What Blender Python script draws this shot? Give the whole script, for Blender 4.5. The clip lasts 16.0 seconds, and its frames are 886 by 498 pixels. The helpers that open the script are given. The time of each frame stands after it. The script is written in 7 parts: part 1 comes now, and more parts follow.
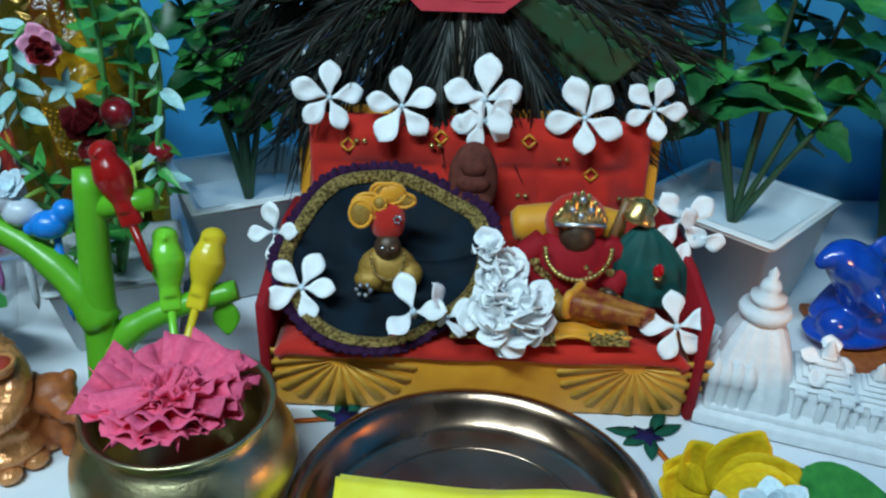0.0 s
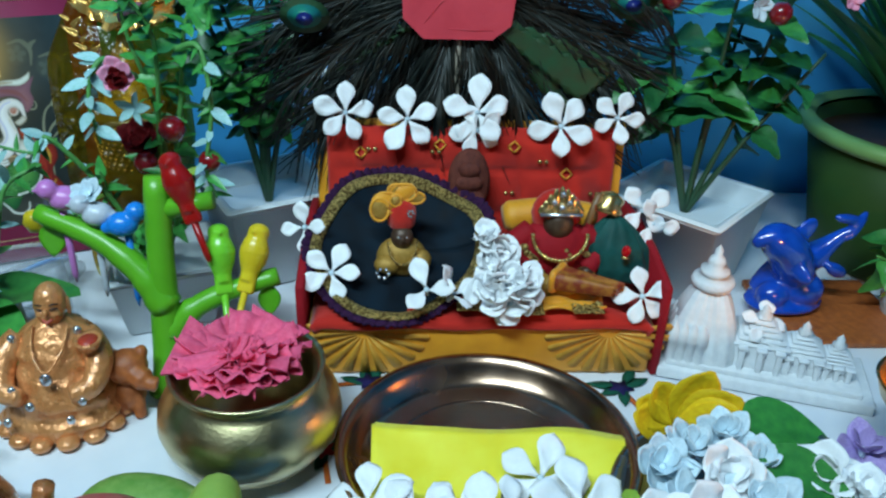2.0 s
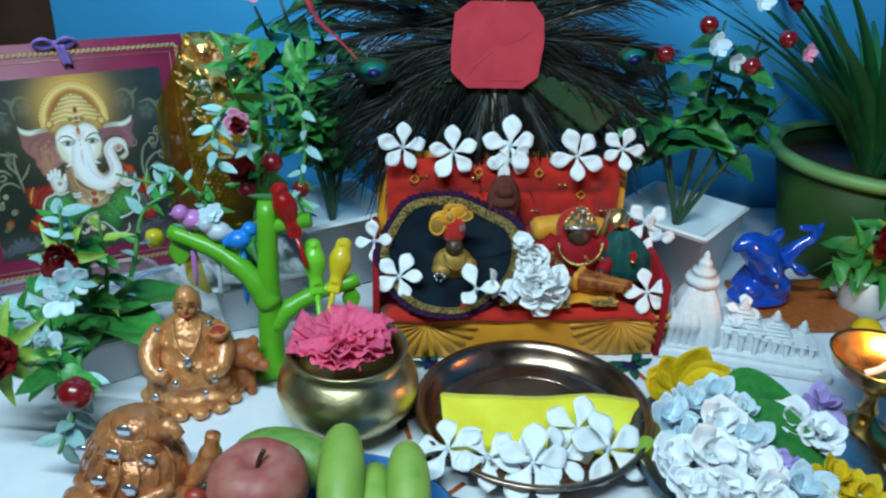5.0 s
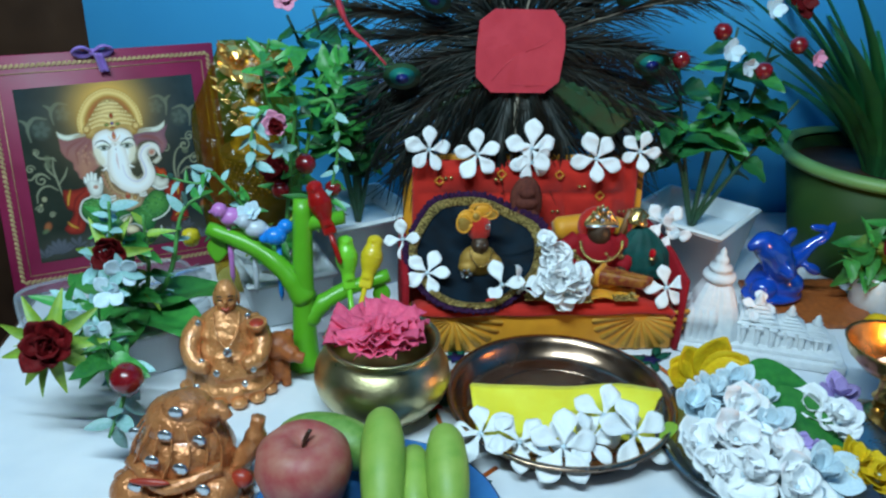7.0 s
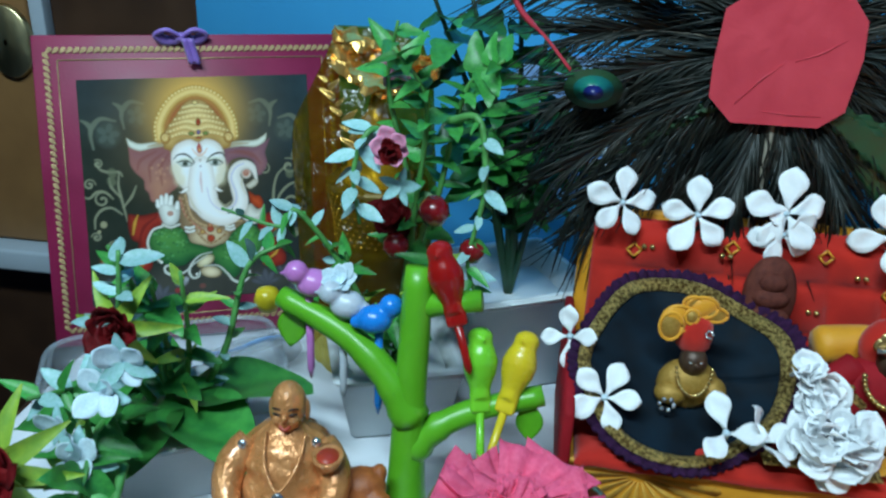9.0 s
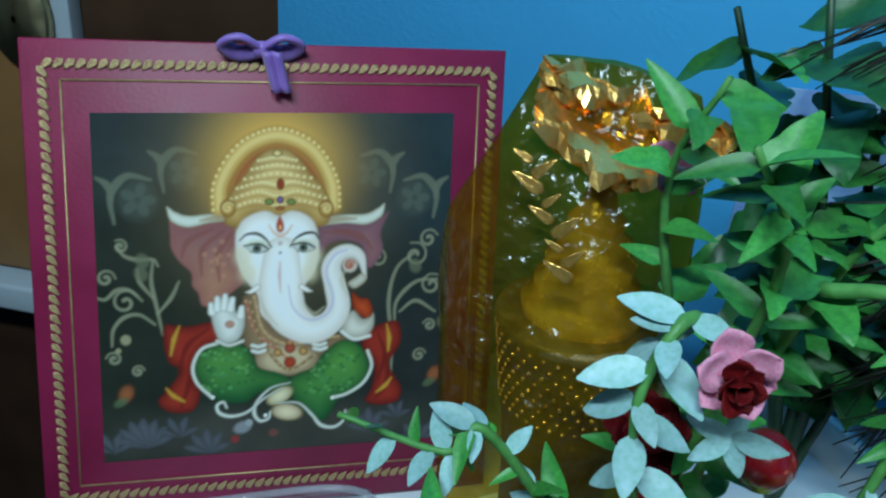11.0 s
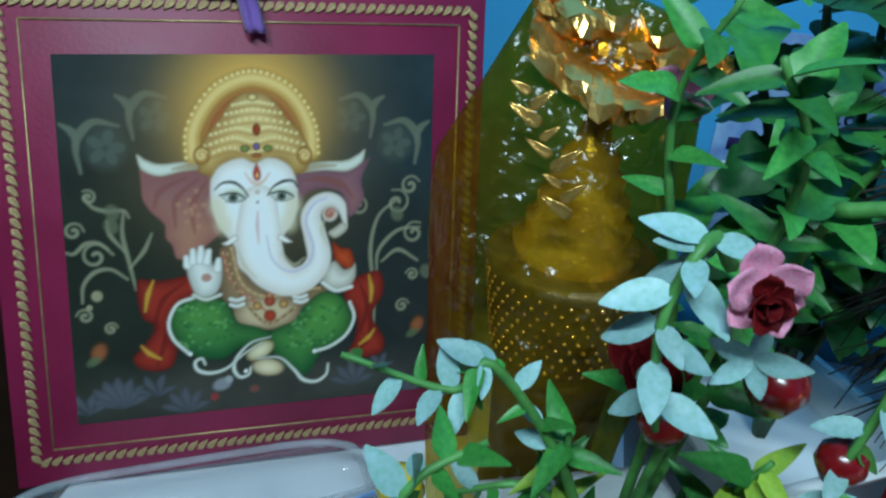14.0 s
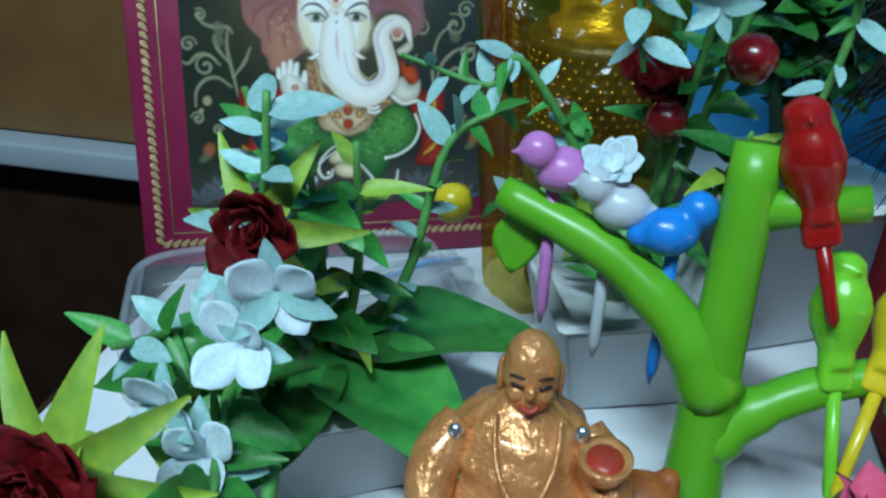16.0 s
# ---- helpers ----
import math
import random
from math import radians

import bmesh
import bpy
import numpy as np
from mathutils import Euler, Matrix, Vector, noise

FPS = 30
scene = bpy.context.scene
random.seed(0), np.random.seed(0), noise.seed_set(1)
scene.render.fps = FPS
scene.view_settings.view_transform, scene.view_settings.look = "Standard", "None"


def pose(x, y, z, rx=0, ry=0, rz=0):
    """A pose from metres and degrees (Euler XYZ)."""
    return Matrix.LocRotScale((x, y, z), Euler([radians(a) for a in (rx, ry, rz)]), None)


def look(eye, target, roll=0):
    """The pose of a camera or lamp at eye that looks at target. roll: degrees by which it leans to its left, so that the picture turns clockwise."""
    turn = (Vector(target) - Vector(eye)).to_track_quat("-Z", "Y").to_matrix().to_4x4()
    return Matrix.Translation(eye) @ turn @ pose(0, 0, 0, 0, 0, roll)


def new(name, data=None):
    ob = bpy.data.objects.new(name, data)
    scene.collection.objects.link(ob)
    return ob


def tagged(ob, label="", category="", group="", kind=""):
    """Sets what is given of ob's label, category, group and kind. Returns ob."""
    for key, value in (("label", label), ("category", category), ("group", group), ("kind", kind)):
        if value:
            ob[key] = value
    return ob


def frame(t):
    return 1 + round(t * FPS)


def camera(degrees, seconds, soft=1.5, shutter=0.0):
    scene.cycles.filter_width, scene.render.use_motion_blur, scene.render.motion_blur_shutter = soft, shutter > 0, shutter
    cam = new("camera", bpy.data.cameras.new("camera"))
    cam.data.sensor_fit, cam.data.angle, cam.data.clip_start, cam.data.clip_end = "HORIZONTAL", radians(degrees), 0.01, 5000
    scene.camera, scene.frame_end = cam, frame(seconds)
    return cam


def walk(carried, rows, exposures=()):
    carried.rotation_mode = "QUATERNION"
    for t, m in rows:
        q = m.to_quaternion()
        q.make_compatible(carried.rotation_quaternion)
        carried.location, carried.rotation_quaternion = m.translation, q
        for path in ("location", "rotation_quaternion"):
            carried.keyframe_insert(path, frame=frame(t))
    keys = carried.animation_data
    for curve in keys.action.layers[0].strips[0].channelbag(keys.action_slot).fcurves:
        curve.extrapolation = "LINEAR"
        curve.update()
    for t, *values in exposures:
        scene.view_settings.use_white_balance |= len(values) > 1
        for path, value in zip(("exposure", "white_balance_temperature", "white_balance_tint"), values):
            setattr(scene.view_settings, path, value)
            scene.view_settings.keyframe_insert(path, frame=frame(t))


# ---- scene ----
cam = camera(58.05, 16.0, soft=2.3, shutter=0.25)
PATH = [
    (0, (-0.03208, -0.44591, 0.37150), (-0.02950, -0.00619, 0.13350), 1.97),
    (0.5, (-0.03684, -0.46327, 0.37844), (-0.02560, -0.02320, 0.14135), 2.22),
    (1, (-0.05818, -0.48371, 0.38965), (-0.03818, -0.04344, 0.15352), 2.22),
    (1.5, (-0.07023, -0.51720, 0.40300), (-0.04614, -0.07736, 0.16644), 2.07),
    (2, (-0.07351, -0.54864, 0.40946), (-0.04348, -0.10752, 0.17599), 2.19),
    (2.5, (-0.08569, -0.58058, 0.42579), (-0.05085, -0.13814, 0.19549), 2.29),
    (3, (-0.09369, -0.61188, 0.43313), (-0.05585, -0.16730, 0.20748), 2.30),
    (3.5, (-0.09891, -0.64703, 0.44044), (-0.06294, -0.20118, 0.21701), 2.06),
    (4, (-0.11335, -0.66867, 0.44878), (-0.07745, -0.22244, 0.22609), 2.09),
    (4.2, (-0.12334, -0.66972, 0.45811), (-0.08626, -0.22530, 0.23204), 2.10),
    (6.5, (-0.16941, -0.74377, 0.48027), (-0.12130, -0.29431, 0.26656), 2.37),
    (7, (-0.18195, -0.72693, 0.46583), (-0.13830, -0.27638, 0.25346), 2.00),
    (7.5, (-0.19946, -0.68532, 0.44473), (-0.16440, -0.23304, 0.23445), 1.75),
    (8, (-0.19419, -0.61573, 0.42540), (-0.18523, -0.16038, 0.21906), 1.53),
    (8.5, (-0.18030, -0.52015, 0.40305), (-0.21725, -0.06358, 0.20261), 1.84),
    (9, (-0.18050, -0.44065, 0.38610), (-0.23718, 0.01387, 0.18560), 2.41),
    (9.5, (-0.23868, -0.34309, 0.39356), (-0.31129, 0.10680, 0.18782), 3.14),
    (9.7, (-0.26946, -0.30447, 0.39608), (-0.34818, 0.14445, 0.19047), 3.04),
    (11.8, (-0.33263, -0.14751, 0.34964), (-0.39801, 0.29131, 0.11907), 5.99),
    (12, (-0.33313, -0.14634, 0.34877), (-0.39550, 0.29258, 0.11755), 6.17),
    (12.5, (-0.33131, -0.14985, 0.35338), (-0.38896, 0.28885, 0.12054), 6.36),
    (13, (-0.33119, -0.15079, 0.35912), (-0.38299, 0.28809, 0.12523), 6.31),
    (13.5, (-0.34579, -0.14782, 0.36160), (-0.39091, 0.29148, 0.12712), 5.95),
    (14, (-0.34656, -0.16674, 0.34918), (-0.38835, 0.27226, 0.11353), 5.49),
    (14.5, (-0.34207, -0.21039, 0.34137), (-0.39163, 0.22730, 0.10480), 4.92),
    (15, (-0.32783, -0.24652, 0.32163), (-0.39554, 0.18794, 0.08360), 4.14),
    (15.2, (-0.31832, -0.25761, 0.31080), (-0.39511, 0.17702, 0.07586), 3.49),
    (15.5, (-0.31944, -0.26907, 0.30305), (-0.39663, 0.16235, 0.06239), 3.28),
    (15.6, (-0.31814, -0.27477, 0.29768), (-0.39779, 0.15714, 0.05870), 3.32),
    (16, (-0.30561, -0.28450, 0.27649), (-0.39688, 0.14502, 0.03735), 1.65),
]
walk(cam, [(t, look(eye, target, roll)) for t, eye, target, roll in PATH],
     [(0, -0.26), (4, -0.18), (7, -0.18), (9, -0.16), (12, -0.40), (13.5, -0.38), (15, -0.28), (16, -0.20)])


# ---- light ----
U = 0.1          # every length below is in decimetres; U turns it into metres
world = bpy.data.worlds.new("room_light")
scene.world = world
world.use_nodes = True
world.node_tree.nodes["Background"].inputs["Color"].default_value = (0.35, 0.6, 1.0, 1)
world.node_tree.nodes["Background"].inputs["Strength"].default_value = 0.012


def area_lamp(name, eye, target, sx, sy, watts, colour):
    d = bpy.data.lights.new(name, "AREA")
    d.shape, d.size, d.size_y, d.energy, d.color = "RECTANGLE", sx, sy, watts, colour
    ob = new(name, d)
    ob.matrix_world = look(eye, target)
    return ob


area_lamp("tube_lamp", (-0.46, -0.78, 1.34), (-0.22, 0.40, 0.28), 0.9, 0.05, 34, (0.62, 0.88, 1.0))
# added fill: stands for the tube's far side, brightens the room for bounce
area_lamp("tube_back_fill", (-0.46, -0.84, 1.36), (0.0, -2.2, 1.9), 0.9, 0.05, 3, (0.62, 0.88, 1.0))
flame_lamp = bpy.data.lights.new("flame_lamp", "POINT")
flame_lamp.energy, flame_lamp.color, flame_lamp.shadow_soft_size = 0.7, (1.0, 0.42, 0.10), 0.006
new("flame_lamp", flame_lamp).location = (0.303, -0.143, 0.110)


# ---- materials ----
def mat(name, c1, c2=None, rough=0.6, metal=0.0, scale=60, fine=900, bump=0.15, vary=0.0, sheen=0.0, coat=0.0, emit=0.0, trans=0.0, spread=0.5, deep=0.001):
    """A surface with a slow change from c1 to c2 and a fine relief; scales per metre."""
    m = bpy.data.materials.new(name)
    m.use_nodes = True
    t = m.node_tree
    n, link = t.nodes, t.links.new
    b = n["Principled BSDF"]
    c2 = c2 or tuple(v * 0.72 for v in c1)
    where = n.new("ShaderNodeTexCoord")
    slow, quick = n.new("ShaderNodeTexNoise"), n.new("ShaderNodeTexNoise")
    slow.inputs["Scale"].default_value, quick.inputs["Scale"].default_value = scale, fine
    slow.inputs["Detail"].default_value, quick.inputs["Detail"].default_value = 5, 3
    link(where.outputs["Object"], slow.inputs["Vector"])
    link(where.outputs["Object"], quick.inputs["Vector"])
    ramp = n.new("ShaderNodeValToRGB")
    ramp.color_ramp.elements[0].position, ramp.color_ramp.elements[1].position = 0.5 - spread * 0.4, 0.5 + spread * 0.4
    ramp.color_ramp.elements[0].color, ramp.color_ramp.elements[1].color = (*c2, 1), (*c1, 1)
    link(slow.outputs["Fac"], ramp.inputs["Fac"])
    colour = ramp.outputs["Color"]
    if vary:
        info, hue, span = n.new("ShaderNodeObjectInfo"), n.new("ShaderNodeHueSaturation"), n.new("ShaderNodeMapRange")
        span.inputs["To Min"].default_value, span.inputs["To Max"].default_value = 1 - vary, 1 + vary
        link(info.outputs["Random"], span.inputs["Value"])
        link(span.outputs["Result"], hue.inputs["Value"])
        link(colour, hue.inputs["Color"])
        colour = hue.outputs["Color"]
    link(colour, b.inputs["Base Color"])
    wear = n.new("ShaderNodeMapRange")
    wear.inputs["To Min"].default_value, wear.inputs["To Max"].default_value = max(rough - 0.12, 0.03), min(rough + 0.12, 1)
    link(slow.outputs["Fac"], wear.inputs["Value"])
    link(wear.outputs["Result"], b.inputs["Roughness"])
    b.inputs["Metallic"].default_value = metal
    b.inputs["Specular IOR Level"].default_value = 0.5 if rough < 0.55 else 0.18
    b.inputs["Sheen Weight"].default_value = sheen
    b.inputs["Coat Weight"].default_value = coat
    b.inputs["Coat Roughness"].default_value = 0.12
    b.inputs["Transmission Weight"].default_value = trans
    if bump:
        bp = n.new("ShaderNodeBump")
        bp.inputs["Strength"].default_value, bp.inputs["Distance"].default_value = bump, deep
        link(quick.outputs["Fac"], bp.inputs["Height"])
        link(bp.outputs["Normal"], b.inputs["Normal"])
    if emit:
        link(colour, b.inputs["Emission Color"])
        b.inputs["Emission Strength"].default_value = emit
    return m


M_CLOTH = mat("white_cloth", (0.78, 0.80, 0.84), (0.66, 0.70, 0.76), 0.85, scale=14, fine=2200, bump=0.25)
M_WALL = mat("blue_paint", (0.085, 0.52, 0.96), (0.07, 0.46, 0.92), 0.55, scale=6, fine=260, bump=0.2)
M_PLAIN = mat("pale_paint", (0.40, 0.46, 0.52), None, 0.8, scale=4, fine=200)
M_WOOD = mat("brown_wood", (0.26, 0.13, 0.045), (0.17, 0.08, 0.03), 0.45, scale=9, fine=300, bump=0.1)
M_DARKWOOD = mat("dark_wood", (0.055, 0.025, 0.012), (0.03, 0.014, 0.008), 0.4, scale=12, fine=300)
M_FLOOR = mat("dark_floor", (0.03, 0.05, 0.10), (0.02, 0.03, 0.06), 0.7, scale=6)
M_RED = mat("red_cloth", (0.60, 0.026, 0.014), (0.44, 0.016, 0.010), 0.8, scale=40, fine=2600, bump=0.35, sheen=0.25)
M_MAROON = mat("maroon_cloth", (0.36, 0.010, 0.018), (0.25, 0.007, 0.013), 0.7, scale=50, fine=2400, bump=0.3)
M_ORANGE = mat("mustard_satin", (0.84, 0.37, 0.015), (0.70, 0.28, 0.012), 0.5, scale=50, fine=2600, bump=0.25, sheen=0.2)
M_GOLDTHREAD = mat("gold_thread", (0.78, 0.58, 0.20), (0.16, 0.09, 0.02), 0.36, metal=0.7, scale=420, fine=900, bump=1.0, spread=0.25, deep=0.003)
M_FANGOLD = mat("dull_gold_print", (0.50, 0.29, 0.06), (0.36, 0.19, 0.03), 0.5, metal=0.35, scale=300, bump=0.4)
M_NAVY = mat("navy_velvet", (0.003, 0.014, 0.026), (0.001, 0.004, 0.008), 0.7, scale=45, fine=2400, bump=0.3, sheen=0.03)
M_PURPLE = mat("purple_fringe", (0.050, 0.012, 0.055), (0.022, 0.006, 0.028), 0.85, scale=300, fine=2500, bump=0.6)
M_GREENCLOTH = mat("bottle_green_satin", (0.010, 0.085, 0.075), (0.005, 0.045, 0.040), 0.55, scale=60, fine=2200, sheen=0.04)
M_PETAL = mat("white_petal", (0.90, 0.91, 0.92), (0.84, 0.86, 0.88), 0.6, scale=90, fine=1500, bump=0.2, vary=0.05)
M_PALEPETAL = mat("bluish_petal", (0.66, 0.78, 0.84), (0.52, 0.66, 0.74), 0.6, scale=120, fine=1500, vary=0.12)
M_PINK = mat("pink_petal", (0.82, 0.13, 0.24), (0.70, 0.08, 0.17), 0.6, scale=120, fine=1500, vary=0.15)
M_ROSE = mat("pale_pink_petal", (0.80, 0.20, 0.36), (0.70, 0.40, 0.52), 0.6, scale=160, vary=0.15)
M_DEEPRED = mat("deep_red_petal", (0.15, 0.003, 0.005), (0.07, 0.002, 0.003), 0.65, scale=150, fine=2000, vary=0.25)
M_YELLOWPETAL = mat("yellow_petal", (0.78, 0.55, 0.015), (0.66, 0.40, 0.012), 0.55, scale=120, vary=0.1)
M_LILAC = mat("lilac_petal", (0.36, 0.25, 0.62), (0.52, 0.42, 0.72), 0.6, scale=160, vary=0.15)
M_LEAF = mat("green_leaf", (0.055, 0.30, 0.050), (0.025, 0.18, 0.035), 0.42, scale=110, fine=700, bump=0.12, vary=0.35)
M_DARKLEAF = mat("dark_leaf", (0.018, 0.135, 0.032), (0.010, 0.080, 0.024), 0.42, scale=110, fine=700, bump=0.12, vary=0.35)
M_LIMELEAF = mat("lime_leaf", (0.30, 0.44, 0.04), (0.18, 0.34, 0.04), 0.5, scale=90, fine=700, bump=0.12, vary=0.2)
M_PALELEAF = mat("pale_mint_leaf", (0.20, 0.42, 0.36), (0.33, 0.53, 0.57), 0.5, scale=70, fine=300, bump=0.06, vary=0.22)
M_STEM = mat("green_stem", (0.10, 0.33, 0.08), (0.06, 0.22, 0.05), 0.5, scale=150)
M_DARKSTEM = mat("dark_stem", (0.02, 0.07, 0.03), None, 0.5, scale=150)
M_BERRY = mat("red_berry", (0.24, 0.006, 0.010), (0.15, 0.004, 0.006), 0.25, scale=120, bump=0.05, coat=0.5)
M_POTWHITE = mat("white_plastic", (0.74, 0.78, 0.80), (0.66, 0.71, 0.74), 0.42, scale=25, fine=400, bump=0.08)
M_PLASTER = mat("white_plaster", (0.80, 0.82, 0.84), (0.70, 0.73, 0.76), 0.75, scale=150, fine=1400, bump=0.3)
M_TOYGREEN = mat("green_plastic", (0.115, 0.42, 0.018), (0.095, 0.36, 0.015), 0.33, scale=40, fine=500, bump=0.06)
M_BIRDGREEN = mat("bright_green_plastic", (0.20, 0.62, 0.03), (0.16, 0.54, 0.03), 0.28, scale=60, bump=0.03)
M_BIRDYELLOW = mat("yellow_plastic", (0.74, 0.56, 0.02), (0.64, 0.46, 0.02), 0.28, scale=60, bump=0.03)
M_BIRDRED = mat("red_plastic", (0.38, 0.008, 0.006), (0.28, 0.006, 0.005), 0.25, scale=60, bump=0.03)
M_BIRDBLUE = mat("blue_plastic", (0.01, 0.24, 0.74), (0.01, 0.18, 0.60), 0.28, scale=60, bump=0.03)
M_BIRDPINK = mat("pink_plastic", (0.60, 0.22, 0.56), (0.50, 0.17, 0.48), 0.3, scale=60, bump=0.03)
M_BIRDGREY = mat("pearl_grey_plastic", (0.55, 0.60, 0.66), (0.45, 0.50, 0.56), 0.3, scale=60, bump=0.03)
M_COPPER = mat("bronze_gold_paint", (0.74, 0.32, 0.12), (0.58, 0.22, 0.07), 0.30, metal=0.35, scale=70, fine=170, bump=0.5, coat=0.3, deep=0.004)
M_COPPER2 = mat("copper_paint", (0.62, 0.24, 0.085), (0.42, 0.14, 0.045), 0.30, metal=0.35, scale=80, fine=170, bump=0.6, coat=0.3, deep=0.004)
M_TERRA = mat("orange_terracotta", (0.46, 0.13, 0.03), (0.28, 0.07, 0.02), 0.45, scale=160, bump=0.4)
M_BRASS = mat("aged_brass", (0.66, 0.55, 0.30), (0.48, 0.41, 0.22), 0.33, metal=1.0, scale=60, fine=420, bump=0.18)
M_BRASSLIGHT = mat("polished_brass", (0.66, 0.42, 0.14), (0.48, 0.28, 0.08), 0.24, metal=1.0, scale=60, fine=300, bump=0.1)
M_PLATE = mat("copper_bronze_metal", (0.42, 0.28, 0.20), (0.30, 0.19, 0.13), 0.24, metal=1.0, scale=30, fine=240, bump=0.08)
M_STEEL = mat("dull_steel", (0.34, 0.38, 0.40), (0.26, 0.30, 0.32), 0.28, metal=1.0, scale=40)
M_YELLOWSATIN = mat("yellow_satin", (0.90, 0.84, 0.06), (0.84, 0.70, 0.02), 0.45, scale=45, fine=2400, bump=0.2, sheen=0.2)
M_BLUEPLATE = mat("blue_plate", (0.05, 0.22, 0.52), (0.04, 0.16, 0.42), 0.35, scale=40)
M_APPLE = mat("apple_skin", (0.36, 0.05, 0.05), (0.44, 0.17, 0.12), 0.5, scale=70, fine=700, bump=0.06)
M_BANANA = mat("green_banana_skin", (0.30, 0.44, 0.075), (0.20, 0.36, 0.05), 0.5, scale=60, fine=500, bump=0.12)
M_CUKE = mat("cucumber_skin", (0.10, 0.25, 0.03), (0.20, 0.34, 0.07), 0.45, scale=130, fine=600, bump=0.3)
M_DOLPHIN = mat("blue_glaze", (0.006, 0.075, 0.55), (0.004, 0.05, 0.38), 0.18, scale=70, fine=260, bump=0.1, coat=0.8)
M_BIGPOT = mat("olive_green_plastic", (0.030, 0.075, 0.014), (0.022, 0.055, 0.012), 0.55, scale=12, fine=260, bump=0.15)
M_POTLIP = mat("light_green_plastic", (0.17, 0.34, 0.10), (0.13, 0.27, 0.08), 0.45, scale=20)
M_SKIRT = mat("printed_rust_satin", (0.40, 0.15, 0.02), (0.22, 0.03, 0.012), 0.5, scale=120, fine=1200, bump=0.4, spread=0.25)
M_BASKET = mat("dark_gilt_weave", (0.20, 0.125, 0.02), (0.10, 0.06, 0.01), 0.4, metal=0.3, scale=120, bump=0.5)
M_FANPRINT = mat("pale_mustard_print", (0.70, 0.36, 0.045), (0.56, 0.28, 0.035), 0.5, metal=0.2, scale=300, bump=0.4)
M_STONE = mat("brown_red_stone", (0.17, 0.045, 0.030), (0.09, 0.022, 0.016), 0.7, scale=180, fine=900, bump=0.9)
M_PAPER = mat("red_paper", (0.66, 0.055, 0.080), (0.56, 0.04, 0.062), 0.5, scale=40, fine=45, bump=0.45, deep=0.004)
M_STRAND = mat("feather_strand", (0.008, 0.015, 0.014), (0.026, 0.026, 0.020), 0.5, scale=45, fine=900, bump=0.1)
M_FEATHERGREEN = mat("green_plume", (0.012, 0.075, 0.030), (0.03, 0.05, 0.02), 0.4, scale=70, bump=0.1)
M_TEAL = mat("teal_eye", (0.008, 0.13, 0.15), (0.01, 0.19, 0.12), 0.35, scale=80)
M_INDIGO = mat("indigo_eye", (0.010, 0.02, 0.16), None, 0.35, scale=80)
M_QUILL = mat("pale_quill", (0.34, 0.30, 0.24), (0.24, 0.20, 0.15), 0.5, scale=90)
M_CARD = mat("maroon_board", (0.27, 0.012, 0.065), (0.19, 0.007, 0.042), 0.5, scale=20, fine=420, bump=0.15)
M_GOLDLINE = mat("gold_foil_line", (0.56, 0.40, 0.20), (0.36, 0.22, 0.10), 0.4, metal=0.5, scale=200, bump=0.3)
M_PRINTRED = mat("print_red", (0.46, 0.05, 0.02), (0.30, 0.025, 0.015), 0.35, scale=60, bump=0.02)
M_PRINTGREEN = mat("print_green", (0.07, 0.26, 0.045), (0.03, 0.15, 0.03), 0.35, scale=90, bump=0.02)
M_PRINTLINE = mat("print_dark_line", (0.03, 0.02, 0.02), None, 0.4, bump=0)
M_AMBERIDOL = mat("golden_idol", (0.90, 0.62, 0.10), (0.62, 0.36, 0.04), 0.25, metal=0.5, scale=60, fine=400, bump=0.4)
M_RIBBON = mat("lilac_ribbon", (0.30, 0.17, 0.55), (0.22, 0.11, 0.42), 0.4, scale=90, sheen=0.2)
M_DARKSKIN = mat("dark_bronze", (0.10, 0.06, 0.035), (0.06, 0.03, 0.02), 0.35, metal=0.3, scale=150, bump=0.3)
M_BEAD = mat("gold_bead", (0.72, 0.52, 0.22), (0.56, 0.36, 0.12), 0.25, metal=0.9, bump=0)
M_SILVER = mat("silver_bead", (0.70, 0.72, 0.74), (0.5, 0.52, 0.54), 0.22, metal=0.9, bump=0)
M_GEM = mat("red_gem", (0.55, 0.004, 0.012), None, 0.15, coat=0.8, bump=0)
M_FLAME = mat("flame", (1.0, 0.62, 0.22), (1.0, 0.50, 0.12), 0.5, bump=0, emit=22)
M_CUPWHITE = mat("white_ceramic", (0.62, 0.70, 0.74), (0.5, 0.58, 0.62), 0.3, scale=30)
M_INKGREEN = mat("green_thread", (0.01, 0.10, 0.06), None, 0.8, scale=400, bump=0.6)
M_INKRED = mat("red_thread", (0.45, 0.02, 0.02), None, 0.8, scale=400, bump=0.6)
M_INKNAVY = mat("navy_thread", (0.02, 0.015, 0.09), None, 0.8, scale=400, bump=0.6)
M_INKORANGE = mat("orange_thread", (0.62, 0.13, 0.02), None, 0.8, scale=400, bump=0.6)
M_CALENDAR = mat("pale_blue_print", (0.30, 0.50, 0.74), (0.10, 0.20, 0.50), 0.5, scale=40)


def glass_mat(name, colour, rough, amount, bump):
    m = mat(name, colour, None, rough, scale=60, fine=130, bump=bump)
    n, link = m.node_tree.nodes, m.node_tree.links.new
    clear, both = n.new("ShaderNodeBsdfTransparent"), n.new("ShaderNodeMixShader")
    clear.inputs["Color"].default_value = (*(min(1, v * 1.6 + 0.12) for v in colour), 1)
    both.inputs["Fac"].default_value = amount
    link(clear.outputs[0], both.inputs[1])
    link(n["Principled BSDF"].outputs[0], both.inputs[2])
    link(both.outputs[0], n["Material Output"].inputs["Surface"])
    return m


